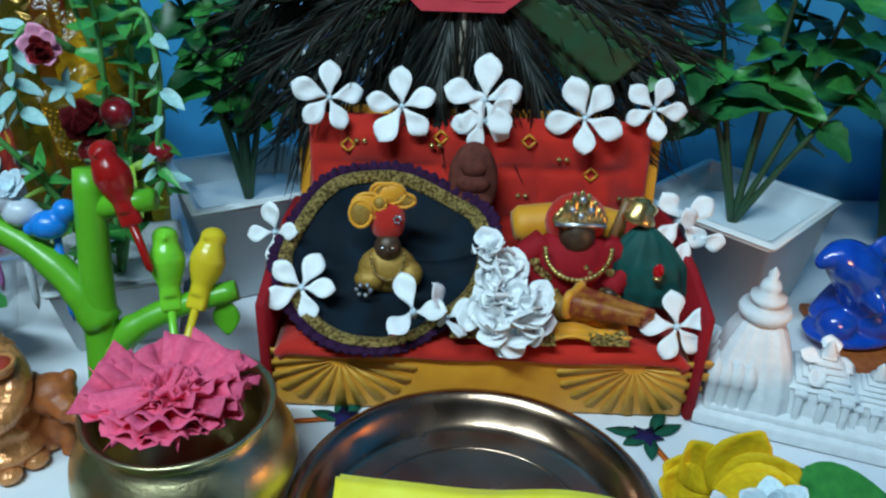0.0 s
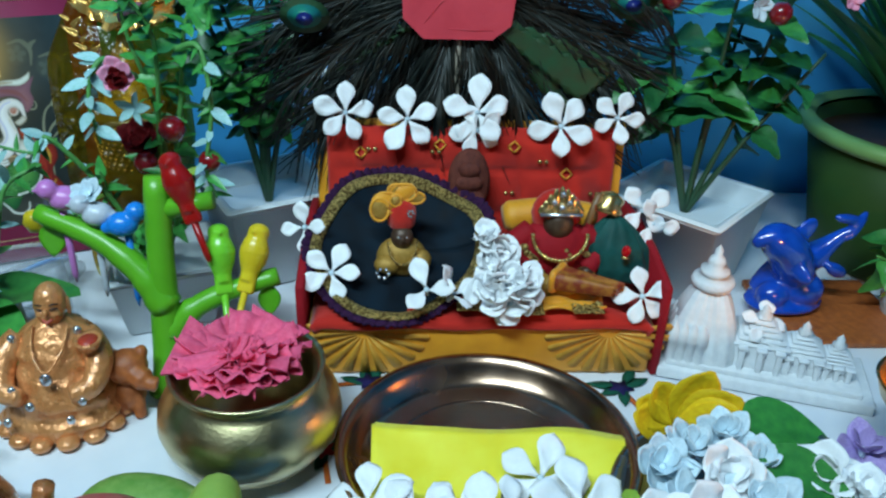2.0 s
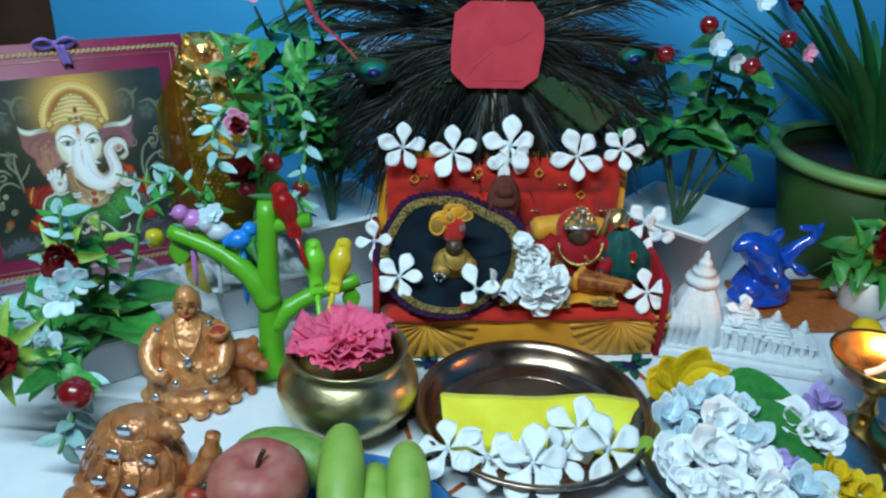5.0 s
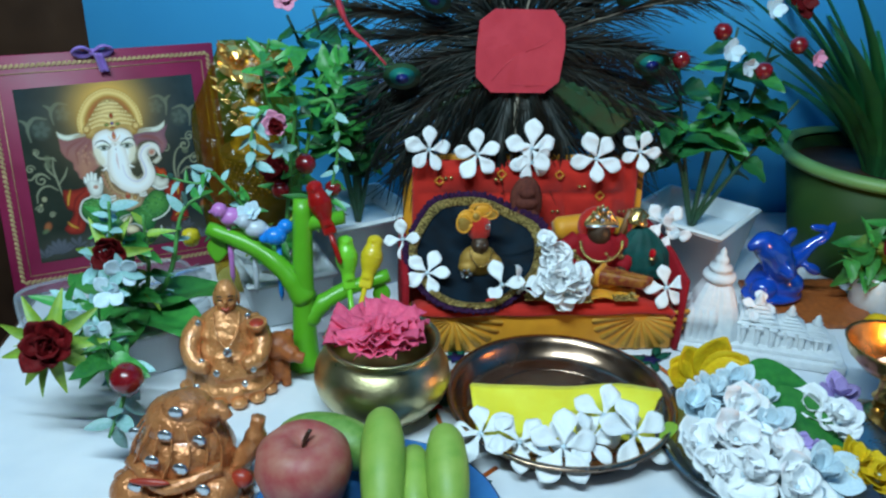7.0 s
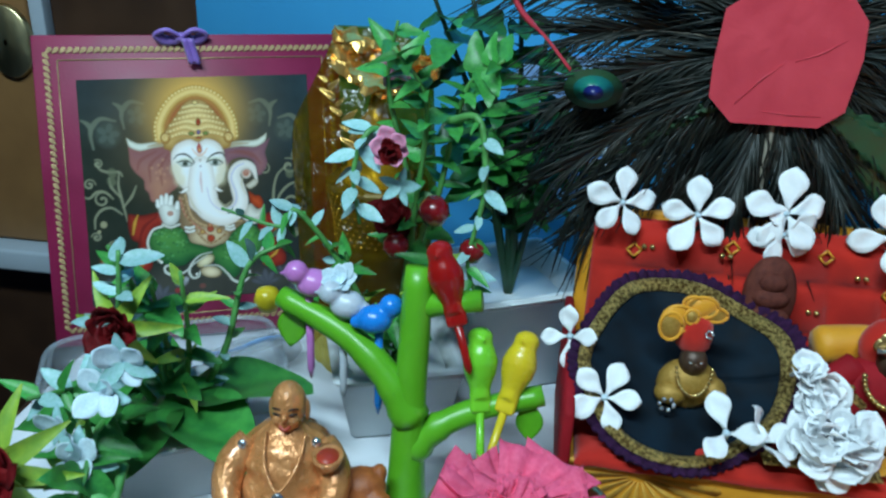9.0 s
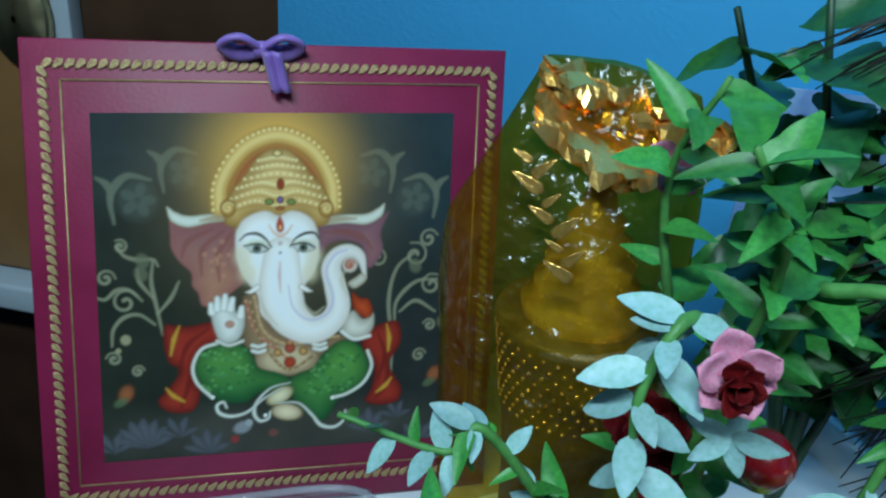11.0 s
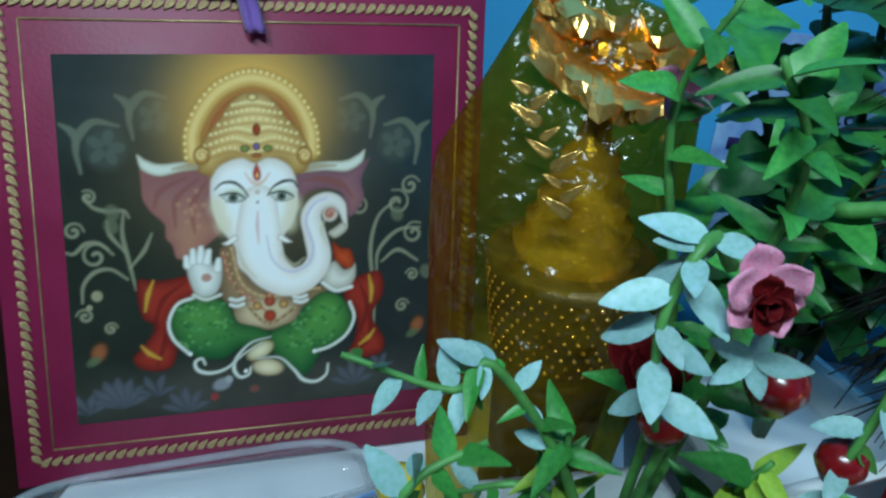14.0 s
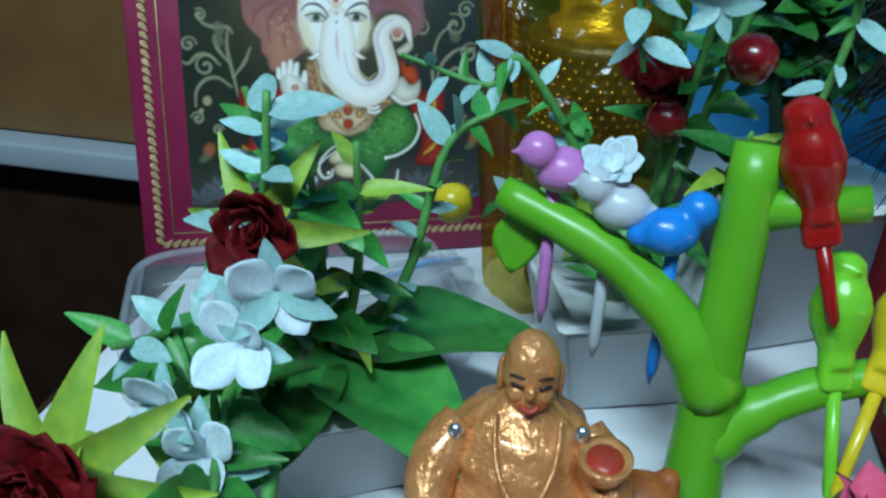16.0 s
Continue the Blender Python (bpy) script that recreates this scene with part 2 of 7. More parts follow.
M_WRAP = glass_mat("amber_film", (0.13, 0.092, 0.007), 0.2, 0.34, 1.0)
M_WRAP.node_tree.nodes["Bump"].inputs["Distance"].default_value = 0.012
M_WRAP.node_tree.nodes["Noise Texture.001"].inputs["Scale"].default_value = 45
M_WRAP.node_tree.nodes["Principled BSDF"].inputs["Specular IOR Level"].default_value = 1.0
M_WRAP.node_tree.nodes["Transparent BSDF"].inputs["Color"].default_value = (0.86, 0.68, 0.16, 1)
M_PRINT = mat("glossy_print", (0.5, 0.5, 0.5), None, 0.6, scale=30, fine=300, bump=0.03)
M_PRINT.node_tree.nodes["Principled BSDF"].inputs["Specular IOR Level"].default_value = 0.08
inks = M_PRINT.node_tree.nodes.new("ShaderNodeVertexColor")
inks.layer_name = "ink"
M_PRINT.node_tree.links.new(inks.outputs["Color"], M_PRINT.node_tree.nodes["Principled BSDF"].inputs["Base Color"])
M_FOIL = mat("orange_foil", (0.95, 0.62, 0.20), (0.80, 0.38, 0.07), 0.24, metal=0.85, scale=50, fine=160, bump=0.4)
M_CLEAR = glass_mat("clear_plastic", (0.55, 0.62, 0.68), 0.10, 0.28, 0.3)


# ---- shape helpers ----
def part(name, bm, material, parent=None, label="", loc=(0, 0, 0), rot=(0, 0, 0), size=1.0, flat=False):
    """Links a bmesh as one mesh object, under a thing or a part."""
    me = bpy.data.meshes.new(name)
    bmesh.ops.recalc_face_normals(bm, faces=bm.faces[:])
    bmesh.ops.scale(bm, vec=(U, U, U), verts=bm.verts[:])
    bm.to_mesh(me)
    bm.free()
    for m in material if isinstance(material, (list, tuple)) else [material]:
        me.materials.append(m)
    if not flat:
        me.polygons.foreach_set("use_smooth", [True] * len(me.polygons))
    return put(name, me, parent, label, loc, rot, size)


def put(name, me, parent=None, label="", loc=(0, 0, 0), rot=(0, 0, 0), size=1.0):
    ob = new(name, me)
    ob.parent = parent
    ob.matrix_basis = pose(*(v * U for v in loc), *rot)
    ob.scale = (size, size, size) if isinstance(size, (int, float)) else size
    return tagged(ob, label)


def turned(name, me, parent, at, way, up, size=1.0):
    """A shared mesh at a point, its y axis along way and its z axis near up."""
    y = Vector(way).normalized()
    x = y.cross(Vector(up))
    x = x.normalized() if x.length > 1e-4 else Vector((1, 0, 0))
    z = x.cross(y)
    ob = new(name, me)
    ob.parent = parent
    m = Matrix((x, y, z)).transposed().to_4x4()
    m.translation = Vector(at) * U
    ob.matrix_basis = m @ Matrix.Diagonal((size, size, size, 1) if isinstance(size, (int, float)) else (*size, 1))
    return ob


def thing(name, loc, label, category, rot=(0, 0, 0), group="", kind=""):
    ob = new(name)
    ob.empty_display_size = 0.01
    ob.matrix_basis = pose(*(v * U for v in loc), *rot)
    return tagged(ob, label, category, group, kind)


def shared(name, bm, material):
    """A mesh in metres for pieces that are put many times."""
    me = bpy.data.meshes.new(name)
    bmesh.ops.scale(bm, vec=(U, U, U), verts=bm.verts[:])
    bm.to_mesh(me)
    bm.free()
    me.materials.append(material)
    me.polygons.foreach_set("use_smooth", [True] * len(me.polygons))
    return me


def box(lo, hi, bevel=0.02, bm=None, segments=2):
    own = bmesh.new()
    r = bmesh.ops.create_cube(own, size=1)
    for v in r["verts"]:
        v.co = Vector([lo[k] + (v.co[k] + 0.5) * (hi[k] - lo[k]) for k in range(3)])
    if bevel:
        bmesh.ops.bevel(own, geom=own.edges[:], offset=bevel, segments=segments, affect="EDGES", profile=0.6)
    return merged(bm, own)


def merged(bm, own, m=None, slot=0):
    if m is not None:
        bmesh.ops.transform(own, matrix=m, verts=own.verts[:])
    for f in own.faces:
        f.material_index = slot or f.material_index
    if bm is None:
        return own
    me = bpy.data.meshes.new("piece")
    own.to_mesh(me)
    own.free()
    bm.from_mesh(me)
    bpy.data.meshes.remove(me)
    return bm


def lathe(profile, seg=40, bm=None, slot=0, loc=(0, 0, 0), squash=1.0):
    """A body of revolution from (radius, height) pairs."""
    own = bmesh.new()
    rings = [[own.verts.new((loc[0] + max(r, 1e-4) * math.cos(2 * math.pi * k / seg), loc[1] + squash * max(r, 1e-4) * math.sin(2 * math.pi * k / seg), loc[2] + z)) for k in range(seg)] for r, z in profile]
    for a, b in zip(rings, rings[1:]):
        for k in range(seg):
            own.faces.new((a[k], a[(k + 1) % seg], b[(k + 1) % seg], b[k]))
    return merged(bm, own, None, slot)


def tube(points, radii, seg=8, bm=None, slot=0, flatten=1.0):
    """A round rod along points, capped."""
    own = bmesh.new()
    pts = [Vector(p) for p in points]
    radii = [radii] * len(pts) if isinstance(radii, (int, float)) else radii
    rings, side = [], None
    for n, p in enumerate(pts):
        d = (pts[min(n + 1, len(pts) - 1)] - pts[max(n - 1, 0)]).normalized()
        ref = side if side is not None else (Vector((0, 0, 1)) if abs(d.z) < 0.9 else Vector((1, 0, 0)))
        u = (ref - d * ref.dot(d)).normalized()
        side, v = u, d.cross(u)
        rings.append([own.verts.new(p + radii[n] * (u * math.cos(2 * math.pi * k / seg) * flatten + v * math.sin(2 * math.pi * k / seg))) for k in range(seg)])
    for a, b in zip(rings, rings[1:]):
        for k in range(seg):
            own.faces.new((a[k], a[(k + 1) % seg], b[(k + 1) % seg], b[k]))
    own.faces.new(rings[0][::-1])
    own.faces.new(rings[-1])
    return merged(bm, own, None, slot)


def bend(points, n=12):
    """A smooth line through points."""
    p = [Vector(v) for v in points]
    p = [p[0] * 2 - p[1]] + p + [p[-1] * 2 - p[-2]]
    out = []
    for k in range(1, len(p) - 2):
        for s in range(n):
            t = s / n
            out.append(0.5 * (2 * p[k] + (p[k + 1] - p[k - 1]) * t + (2 * p[k - 1] - 5 * p[k] + 4 * p[k + 1] - p[k + 2]) * t * t + (3 * p[k] - p[k - 1] - 3 * p[k + 1] + p[k + 2]) * t ** 3))
    return out + [p[-2]]


def blob(bm, at, radii, rot=(0, 0, 0), slot=0, seg=16):
    own = bmesh.new()
    bmesh.ops.create_uvsphere(own, u_segments=seg, v_segments=max(8, seg * 2 // 3), radius=1)
    radii = (radii,) * 3 if isinstance(radii, (int, float)) else radii
    return merged(bm, own, pose(*at, *rot) @ Matrix.Diagonal((*radii, 1)), slot)


def sheet(f, nu, nv, thick=0.0, bm=None, slot=0, closed=False):
    """A curved sheet from f(u, v); thick gives it a back."""
    own = bmesh.new()
    g = [[own.verts.new(f(a / nu, b / nv)) for a in range(nu + 1)] for b in range(nv + 1)]
    for b in range(nv):
        for a in range(nu):
            own.faces.new((g[b][a], g[b][a + 1], g[b + 1][a + 1], g[b + 1][a]))
    if thick:
        own.normal_update()
        r = bmesh.ops.solidify(own, geom=own.faces[:], thickness=thick)
    return merged(bm, own, None, slot)


def slab(outline, z0, z1, bm=None, slot=0, bevel=0.0):
    """A flat plate with an outline in x, y."""
    own = bmesh.new()
    f = own.faces.new([own.verts.new((x, y, z0)) for x, y in outline])
    top = bmesh.ops.extrude_face_region(own, geom=[f])
    bmesh.ops.translate(own, vec=(0, 0, z1 - z0), verts=[v for v in top["geom"] if isinstance(v, bmesh.types.BMVert)])
    if bevel:
        bmesh.ops.bevel(own, geom=own.edges[:], offset=bevel, segments=1, affect="EDGES")
    return merged(bm, own, None, slot)


def remeshed(ob, voxel):
    m = ob.modifiers.new("skin", "REMESH")
    m.mode, m.voxel_size, m.use_smooth_shade = "VOXEL", voxel * U, True
    s = ob.modifiers.new("soften", "SMOOTH")
    s.factor, s.iterations = 0.5, 2
    return ob


def leaf_mesh(name, width, material, fold=0.12, droop=0.15, wave=0.0, blunt=0.5, thick=0.0, nv=7, teeth=0):
    """A leaf or petal, one long along y, folded on its middle line."""
    def f(u, v):
        w = width * (math.sin(math.pi * min(1, v ** blunt * 0.97 + 0.02)) ** 0.8 + 0.03)
        if teeth:
            w *= 1 + 0.22 * abs(math.sin(teeth * math.pi * v))
        s = (u - 0.5) * 2
        return (s * w * 0.5, v, s * s * fold * w - droop * v * v + wave * math.sin(v * 9 + s * 2) * 0.05)
    return shared(name, sheet(f, 4, nv, thick), material)


rnd = random.Random(11)

# ---- setting ----
def structure(name, bm, material, label, category):
    return tagged(part(name, bm, material), label, category, "", "structure")


structure("wall_back", box((-5.62, 4.0, -8), (14, 4.9, 22), 0), M_WALL, "bright blue painted plaster wall behind the altar", "wall")
# right, left and front walls and ceiling are unseen, added for bounced light
structure("wall_right", box((14, -22, -8), (15, 5.2, 22), 0), M_WALL, "unseen blue side wall added to close the room", "wall")
structure("wall_left", box((-24, -22, -8), (-23, 12, 22), 0), M_PLAIN, "unseen pale side wall added to bounce light", "wall")
structure("wall_front", box((-23, -23, -8), (14, -22, 22), 0), M_PLAIN, "unseen pale wall added behind the visitor to bounce light", "wall")
structure("wall_alcove", box((-23, 9, -8), (-5.0, 10, 22), 0), M_PLAIN, "pale wall beyond the cupboard", "wall")
structure("ceiling", box((-24, -23, 22), (15, 12, 23), 0), M_PLAIN, "unseen pale ceiling added to bounce light", "ceiling")
structure("floor", box((-24, -23, -9), (15, 12, -8), 0), M_FLOOR, "dark floor in shadow", "floor")

# wooden cupboard beside the table
cup = thing("cupboard", (-9.5, 5.2, 0), "brown wooden cupboard with a metal handle and pale ledge", "cupboard")
part("body", box((-3.5, 0.1, -7.9), (4.3, 3.0, 14), 0.05), M_DARKWOOD, cup)
part("door", box((-3.4, -0.12, -0.79), (1.15, 0.1, 9.8), 0.06), M_WOOD, cup, "light brown varnished wooden door")
part("edge_strip", box((1.17, -0.10, -0.79), (1.36, 0.1, 9.8), 0.02), M_PLAIN, cup, "grey painted edge strip")
part("ledge", box((-3.5, -0.45, -1.12), (1.3, 0.1, -0.80), 0.05), M_PLAIN, cup, "pale painted ledge")
part("handle", lathe([(0.02, 0), (0.26, 0.02), (0.24, 0.1), (0.02, 0.12)], 24, squash=0.5), M_BRASS, cup, "oval tarnished metal handle", (0.88, -0.12, 2.0), (90, 0, 0), (1.3, 3.6, 1))

# table with its white cloth
tab = thing("table", (0, 0, 0), "low table covered with a white cotton cloth", "table")
part("tabletop", box((-5.84, -5.4, -0.35), (6.4, 3.9, -0.06), 0.04), M_DARKWOOD, tab)
for sx in (-5.5, 6.0):
    for sy in (-5.0, 3.5):
        part("leg", box((sx - 0.25, sy - 0.25, -7.95), (sx + 0.25, sy + 0.25, -0.35), 0.03), M_DARKWOOD, tab)


def cloth_top(u, v):
    x, y = -6.3 + 12.8 * u, -5.6 + 9.5 * v
    z = -0.012 + 0.010 * math.sin(1.3 * x + 0.7 * y) * math.sin(0.9 * y - 0.4 * x)
    drop = max(0, -5.86 - x) + max(0, -5.42 - y)
    return (max(x, -5.90), max(y, -5.46), z - drop * 9)


cloth = tagged(part("tablecloth", sheet(cloth_top, 90, 70, 0.03), M_CLOTH), "white cotton cloth with coloured embroidery spread on the table", "tablecloth")

# embroidered sprays on the cloth
def spray(x, y, turn, big=1.0):
    t = thing("embroidery", (x, y, 0.004), "stitched spray of dark leaves and red flower on the cloth", "embroidery", (0, 0, turn), "embroidered sprays")
    leafy = lambda l, w: [(w * math.sin(math.pi * k / 8), l * k / 8) for k in range(9)] + [(-w * math.sin(math.pi * k / 8), l * k / 8) for k in range(7, 0, -1)]
    for a, l in ((60, 0.34), (95, 0.26), (-50, 0.36), (-85, 0.3), (150, 0.28)):
        part("stitched_leaf", slab(leafy(l * big, 0.055 * big), 0, 0.008), M_INKGREEN, t, "", (0.03, 0, 0), (0, 0, a))
    star = [(0.13 * big * (1 if k % 2 else 0.5) * math.cos(k * math.pi / 5), 0.13 * big * (1 if k % 2 else 0.5) * math.sin(k * math.pi / 5)) for k in range(10)]
    part("stitched_flower", slab(star, 0, 0.012), rnd.choice((M_INKRED, M_INKNAVY, M_INKNAVY)), t)
    part("stitched_stem", box((-0.02, -0.42 * big, 0), (0.02, 0, 0.007), 0), M_INKORANGE, t)


for x, y, a, b in ((1.15, -0.22, 20, 0.9), (-0.95, -0.12, -80, 0.9), (-1.25, -1.75, 40, 1.0), (-1.05, -2.1, 130, 0.9), (-0.35, -2.75, 80, 1.1), (0.25, -2.9, -20, 1.0), (-0.9, -2.7, 200, 0.9), (-1.25, -0.95, 10, 0.8), (0.75, -2.75, 60, 0.9)):
    spray(x, y, a, b)

# ---- the sofa throne ----
sofa = thing("toy_sofa", (0, 0, 0), "small red and mustard cloth-covered sofa for dolls", "toy sofa")
part("base", box((-1.44, 0.0, 0.0), (1.44, 1.5, 0.47), 0.03), M_ORANGE, sofa, "mustard satin-covered base")
for sx in (-1, 1):
    for k in range(13):
        fan = bmesh.new()
        a = math.radians(-8 + k * 16.3)
        r = 0.42
        merged(fan, slab([(0.06 * math.cos(a - 0.05), 0.06 * math.sin(a - 0.05)), (r * math.cos(a - 0.085), r * math.sin(a - 0.085)), (r * 1.04 * math.cos(a), r * 1.04 * math.sin(a)), (r * math.cos(a + 0.085), r * math.sin(a + 0.085)), (0.06 * math.cos(a + 0.05), 0.06 * math.sin(a + 0.05))], 0, 0.006))
        part("printed_pleat", fan, M_FANPRINT, sofa, "", (0.93 * sx - (0.05 if sx < 0 else -0.12), -0.004, 0.42), (90, 180, 0), (1.25, 0.95, 1))


def quilt(u, v):
    x, z = -1.34 + 2.68 * u, 0.0 + 1.2 * v
    puff = 0.07 * abs(math.sin(math.pi * (u * 7 + 0.5 * v))) ** 0.5 * abs(math.sin(math.pi * (v * 3.0))) ** 0.5
    edge = min(1, 8 * min(u, 1 - u, v + 0.02, 1.02 - v))
    return (x, -0.06 - puff * edge - 0.05 * edge + 0.012 * math.sin(9 * x + 5 * z), z)


part("back_board", box((-1.46, 0, 0), (1.42, 0.1, 1.25), 0.02), M_ORANGE, sofa, "mustard cloth-covered back board", (0, 1.40, 0.47), (-7, 0, 0))
part("back_cushion", sheet(quilt, 84, 36, 0.06), M_RED, sofa, "tufted red cotton back cushion", (-0.02, 1.40, 0.48), (-7, 0, 0))
for x, z in ((-1.2, 0.62), (-0.95, 1.02), (-0.37, 1.0), (0.62, 0.92), (-1.22, 0.25), (0.58, 0.5), (0.95, 0.3), (0.32, 0.62), (1.12, 0.62), (-0.65, 0.65)):
    b = blob(bmesh.new(), (-0.03, 0, 0), 0.024, seg=8)
    blob(b, (0.03, 0, 0), 0.024, seg=8)
    part("bead_button", b, M_BEAD, sofa, "", (x, 1.22 + 0.12 * z, 0.48 + z))
for x, z in ((-1.05, 0.98), (-0.33, 1.06), (0.35, 1.05), (0.85, 0.8)):
    d = bmesh.new()
    for k in range(4):
        merged(d, box((-0.045, 0.03, 0), (0.045, 0.045, 0.012), 0), pose(0, 0, 0, 0, 0, 45 + 90 * k))
    part("printed_diamond", d, M_ORANGE, sofa, "", (x, 1.245 + 0.12 * z, 0.48 + z), (83, 0, 0))


def seat(u, v):
    x, y = -1.42 + 2.84 * u, -0.05 + 1.35 * v
    e = min(1, 9 * min(u, 1 - u, v, 1 - v)) ** 0.5
    return (x, y, 0.05 + 0.09 * e + 0.012 * math.sin(8 * x) * math.sin(5 * y + 1))


part("seat_cushion", sheet(seat, 60, 30, 0.1), M_RED, sofa, "thin padded red seat cushion", (0, 0, 0.43))
for sx in (-1, 1):
    prof = [(-0.04, 0.0), (1.5, 0.0), (1.5, 0.95), (1.0, 1.0), (0.45, 0.96), (-0.04, 0.86)]
    part("side_panel", slab(prof, 0, 0.07, bevel=0.015), M_MAROON, sofa, "dark red cloth-covered arm panel", (1.45 if sx > 0 else -1.52, 0, 0), (90, 0, 90))
for x, y in ((-0.1, 0.06), (0.35, 0.0), (0.85, 0.02)):
    part("foil_patch", sheet(lambda u, v: (x + 0.26 * (u - 0.5), y + 0.16 * (v - 0.5), 0.645 + 0.02 * math.sin(20 * u) * math.sin(17 * v)), 8, 6, 0.01), M_GOLDTHREAD, sofa, "torn gold foil patch")

# velvet cloak spread over the seat
cl = thing("doll_cloak", (-0.69, 0.52, 1.00), "round navy velvet cloak with gold braid and purple fringe", "cloak", (33, 0, 4))


def cloak(u, v, grow=1.0, lift=0.0):
    a = 2 * math.pi * u
    r = v * grow
    rx, ry = 0.71 + 0.06 * math.sin(2 * a + 0.6), 0.71 + 0.05 * math.cos(3 * a)
    x, y = r * rx * math.cos(a), r * ry * math.sin(a)
    return (x, y, lift + 0.035 * v * math.sin(6 * a) * v + 0.05 * math.cos(3 * r + x * 2) + 0.20 * r * r - 0.24)


part("velvet", sheet(lambda u, v: cloak(u, max(v, 0.01)), 72, 18, 0.025), M_NAVY, cl, "dark navy velvet")
part("gold_braid", sheet(lambda u, v: cloak(u, 0.9 + 0.1 * v, 1.0, 0.02 + 0.02 * math.sin(math.pi * v)), 160, 5, 0.02), M_GOLDTHREAD, cl, "woven gold braid")
fringe = sheet(lambda u, v: cloak(u, 1.0 + (0.085 + 0.03 * abs(math.sin(u * 260))) * v, 1.0, 0.015 * math.sin(u * 330)), 320, 3, 0.02)
part("fringe", fringe, M_PURPLE, cl, "dark purple woollen fringe")
trim = bmesh.new()
for k in range(110):
    x, y, z = cloak(k / 110, 0.90)
    blob(trim, (x, y, z + 0.03), 0.014, seg=6)
tagged(part("bead_edge", trim, M_BEAD, cl), "", "", "", "stuff")


def beads(bm, pts, r, slot):
    for p in pts:
        blob(bm, p, r, slot=slot, seg=6)


# doll in the cloak
d = bmesh.new()
blob(d, (0, 0, 0.1), (0.28, 0.17, 0.22), slot=0)
blob(d, (-0.16, -0.1, 0.05), (0.15, 0.12, 0.10), slot=0)
blob(d, (0.2, -0.08, 0.08), (0.13, 0.12, 0.12), slot=0)
blob(d, (0, -0.09, 0.34), (0.125, 0.115, 0.12), slot=1)
blob(d, (0, -0.205, 0.335), (0.022, 0.022, 0.022), slot=1, seg=8)
for s in (-1, 1):
    blob(d, (0.045 * s, -0.192, 0.36), (0.018, 0.01, 0.009), slot=5, seg=8)
lathe([(0.10, 0), (0.15, 0.05), (0.165, 0.16), (0.15, 0.27), (0.10, 0.32), (0.0, 0.33)], 20, d, 2, (0.0, 0.0, 0.40))
for at, r, rot, sl in (((-0.17, -0.08, 0.70), (0.15, 0.045, 0.11), (0, 25, 10), 3), ((-0.24, -0.10, 0.64), (0.10, 0.04, 0.12), (0, -10, 0), 0), ((0.02, -0.06, 0.80), (0.14, 0.045, 0.09), (0, -20, 0), 3), ((0.14, -0.05, 0.74), (0.11, 0.04, 0.06), (0, 15, 0), 0), ((-0.07, -0.10, 0.73), (0.06, 0.05, 0.06), (0, 0, 0), 0), ((-0.06, -0.06, 0.82), (0.09, 0.03, 0.07), (0, 40, 0), 0)):
    blob(d, at, r, rot, sl)
    tube([Vector(at) + Vector((r[0] * math.cos(a), -0.02, r[2] * math.sin(a))) for a in (2 * math.pi * q / 14 for q in range(15))], 0.016, 6, d, 3)
beads(d, [(0.155 * math.cos(math.pi * k / 18 + math.pi), -0.17 - 0.05 * math.sin(math.pi * k / 18), 0.30 - 0.22 * math.sin(math.pi * k / 18)) for k in range(19)], 0.017, 4)
beads(d, [(-0.22 + 0.065 * math.cos(k), -0.25, 0.0 + 0.05 * math.sin(k)) for k in range(7)], 0.024, 5)
beads(d, [(0.09 + 0.03 * math.cos(k), -0.16, 0.60 + 0.03 * math.sin(k)) for k in range(6)], 0.014, 5)
doll = tagged(part("doll", d, [M_FANGOLD, M_DARKSKIN, M_RED, M_ORANGE, M_BEAD, M_SILVER]), "small doll in mustard robe, red turban and bead necklace", "doll")
doll.matrix_basis = pose(-0.068, 0.046, 0.079, -8, 0, 4) @ Matrix.Diagonal((0.76, 0.76, 0.82, 1))

# crowned doll
d = bmesh.new()
blob(d, (0, 0, 0.18), (0.34, 0.2, 0.28), slot=0)
blob(d, (0, 0.03, 0.50), (0.21, 0.13, 0.20), slot=2)
for s in (-1, 1):
    tube(bend([(0.2 * s, 0, 0.36), (0.36 * s, -0.06, 0.22), (0.24 * s, -0.18, 0.08)], 5), [0.1] * 6 + [0.08] * 5, 10, d, 0)
    blob(d, (0.24 * s, -0.2, 0.06), 0.06, slot=1)
tube(bend([(-0.25, -0.12, 0.02), (0.0, -0.3, -0.04), (0.3, -0.2, 0.0)], 5), 0.085, 8, d, 3)
blob(d, (0, -0.08, 0.44), (0.125, 0.11, 0.14), slot=1)
for k in range(11):
    a = math.pi * k / 10
    blob(d, (0.15 * math.cos(a), -0.13, 0.56 + 0.04 * math.sin(a)), (0.035, 0.02, 0.04 + 0.13 * math.sin(a) ** 3), slot=4, seg=8)
beads(d, [(-0.06, -0.17, 0.64), (0.06, -0.17, 0.64), (0, -0.17, 0.71), (0, -0.165, 0.6)], 0.028, 5)
tube([(-0.17, -0.17, 0.54), (0.17, -0.17, 0.54)], 0.018, 8, d, 5)
beads(d, [(0.22 * math.cos(math.pi * k / 22 + math.pi), -0.2 - 0.05 * math.sin(math.pi * k / 22), 0.38 - 0.2 * math.sin(math.pi * k / 22)) for k in range(23)], 0.02, 4)
for k in range(14):
    blob(d, (rnd.uniform(-0.3, 0.3), -0.17, rnd.uniform(0.05, 0.3)), (0.035, 0.02, 0.03), slot=6, seg=8)
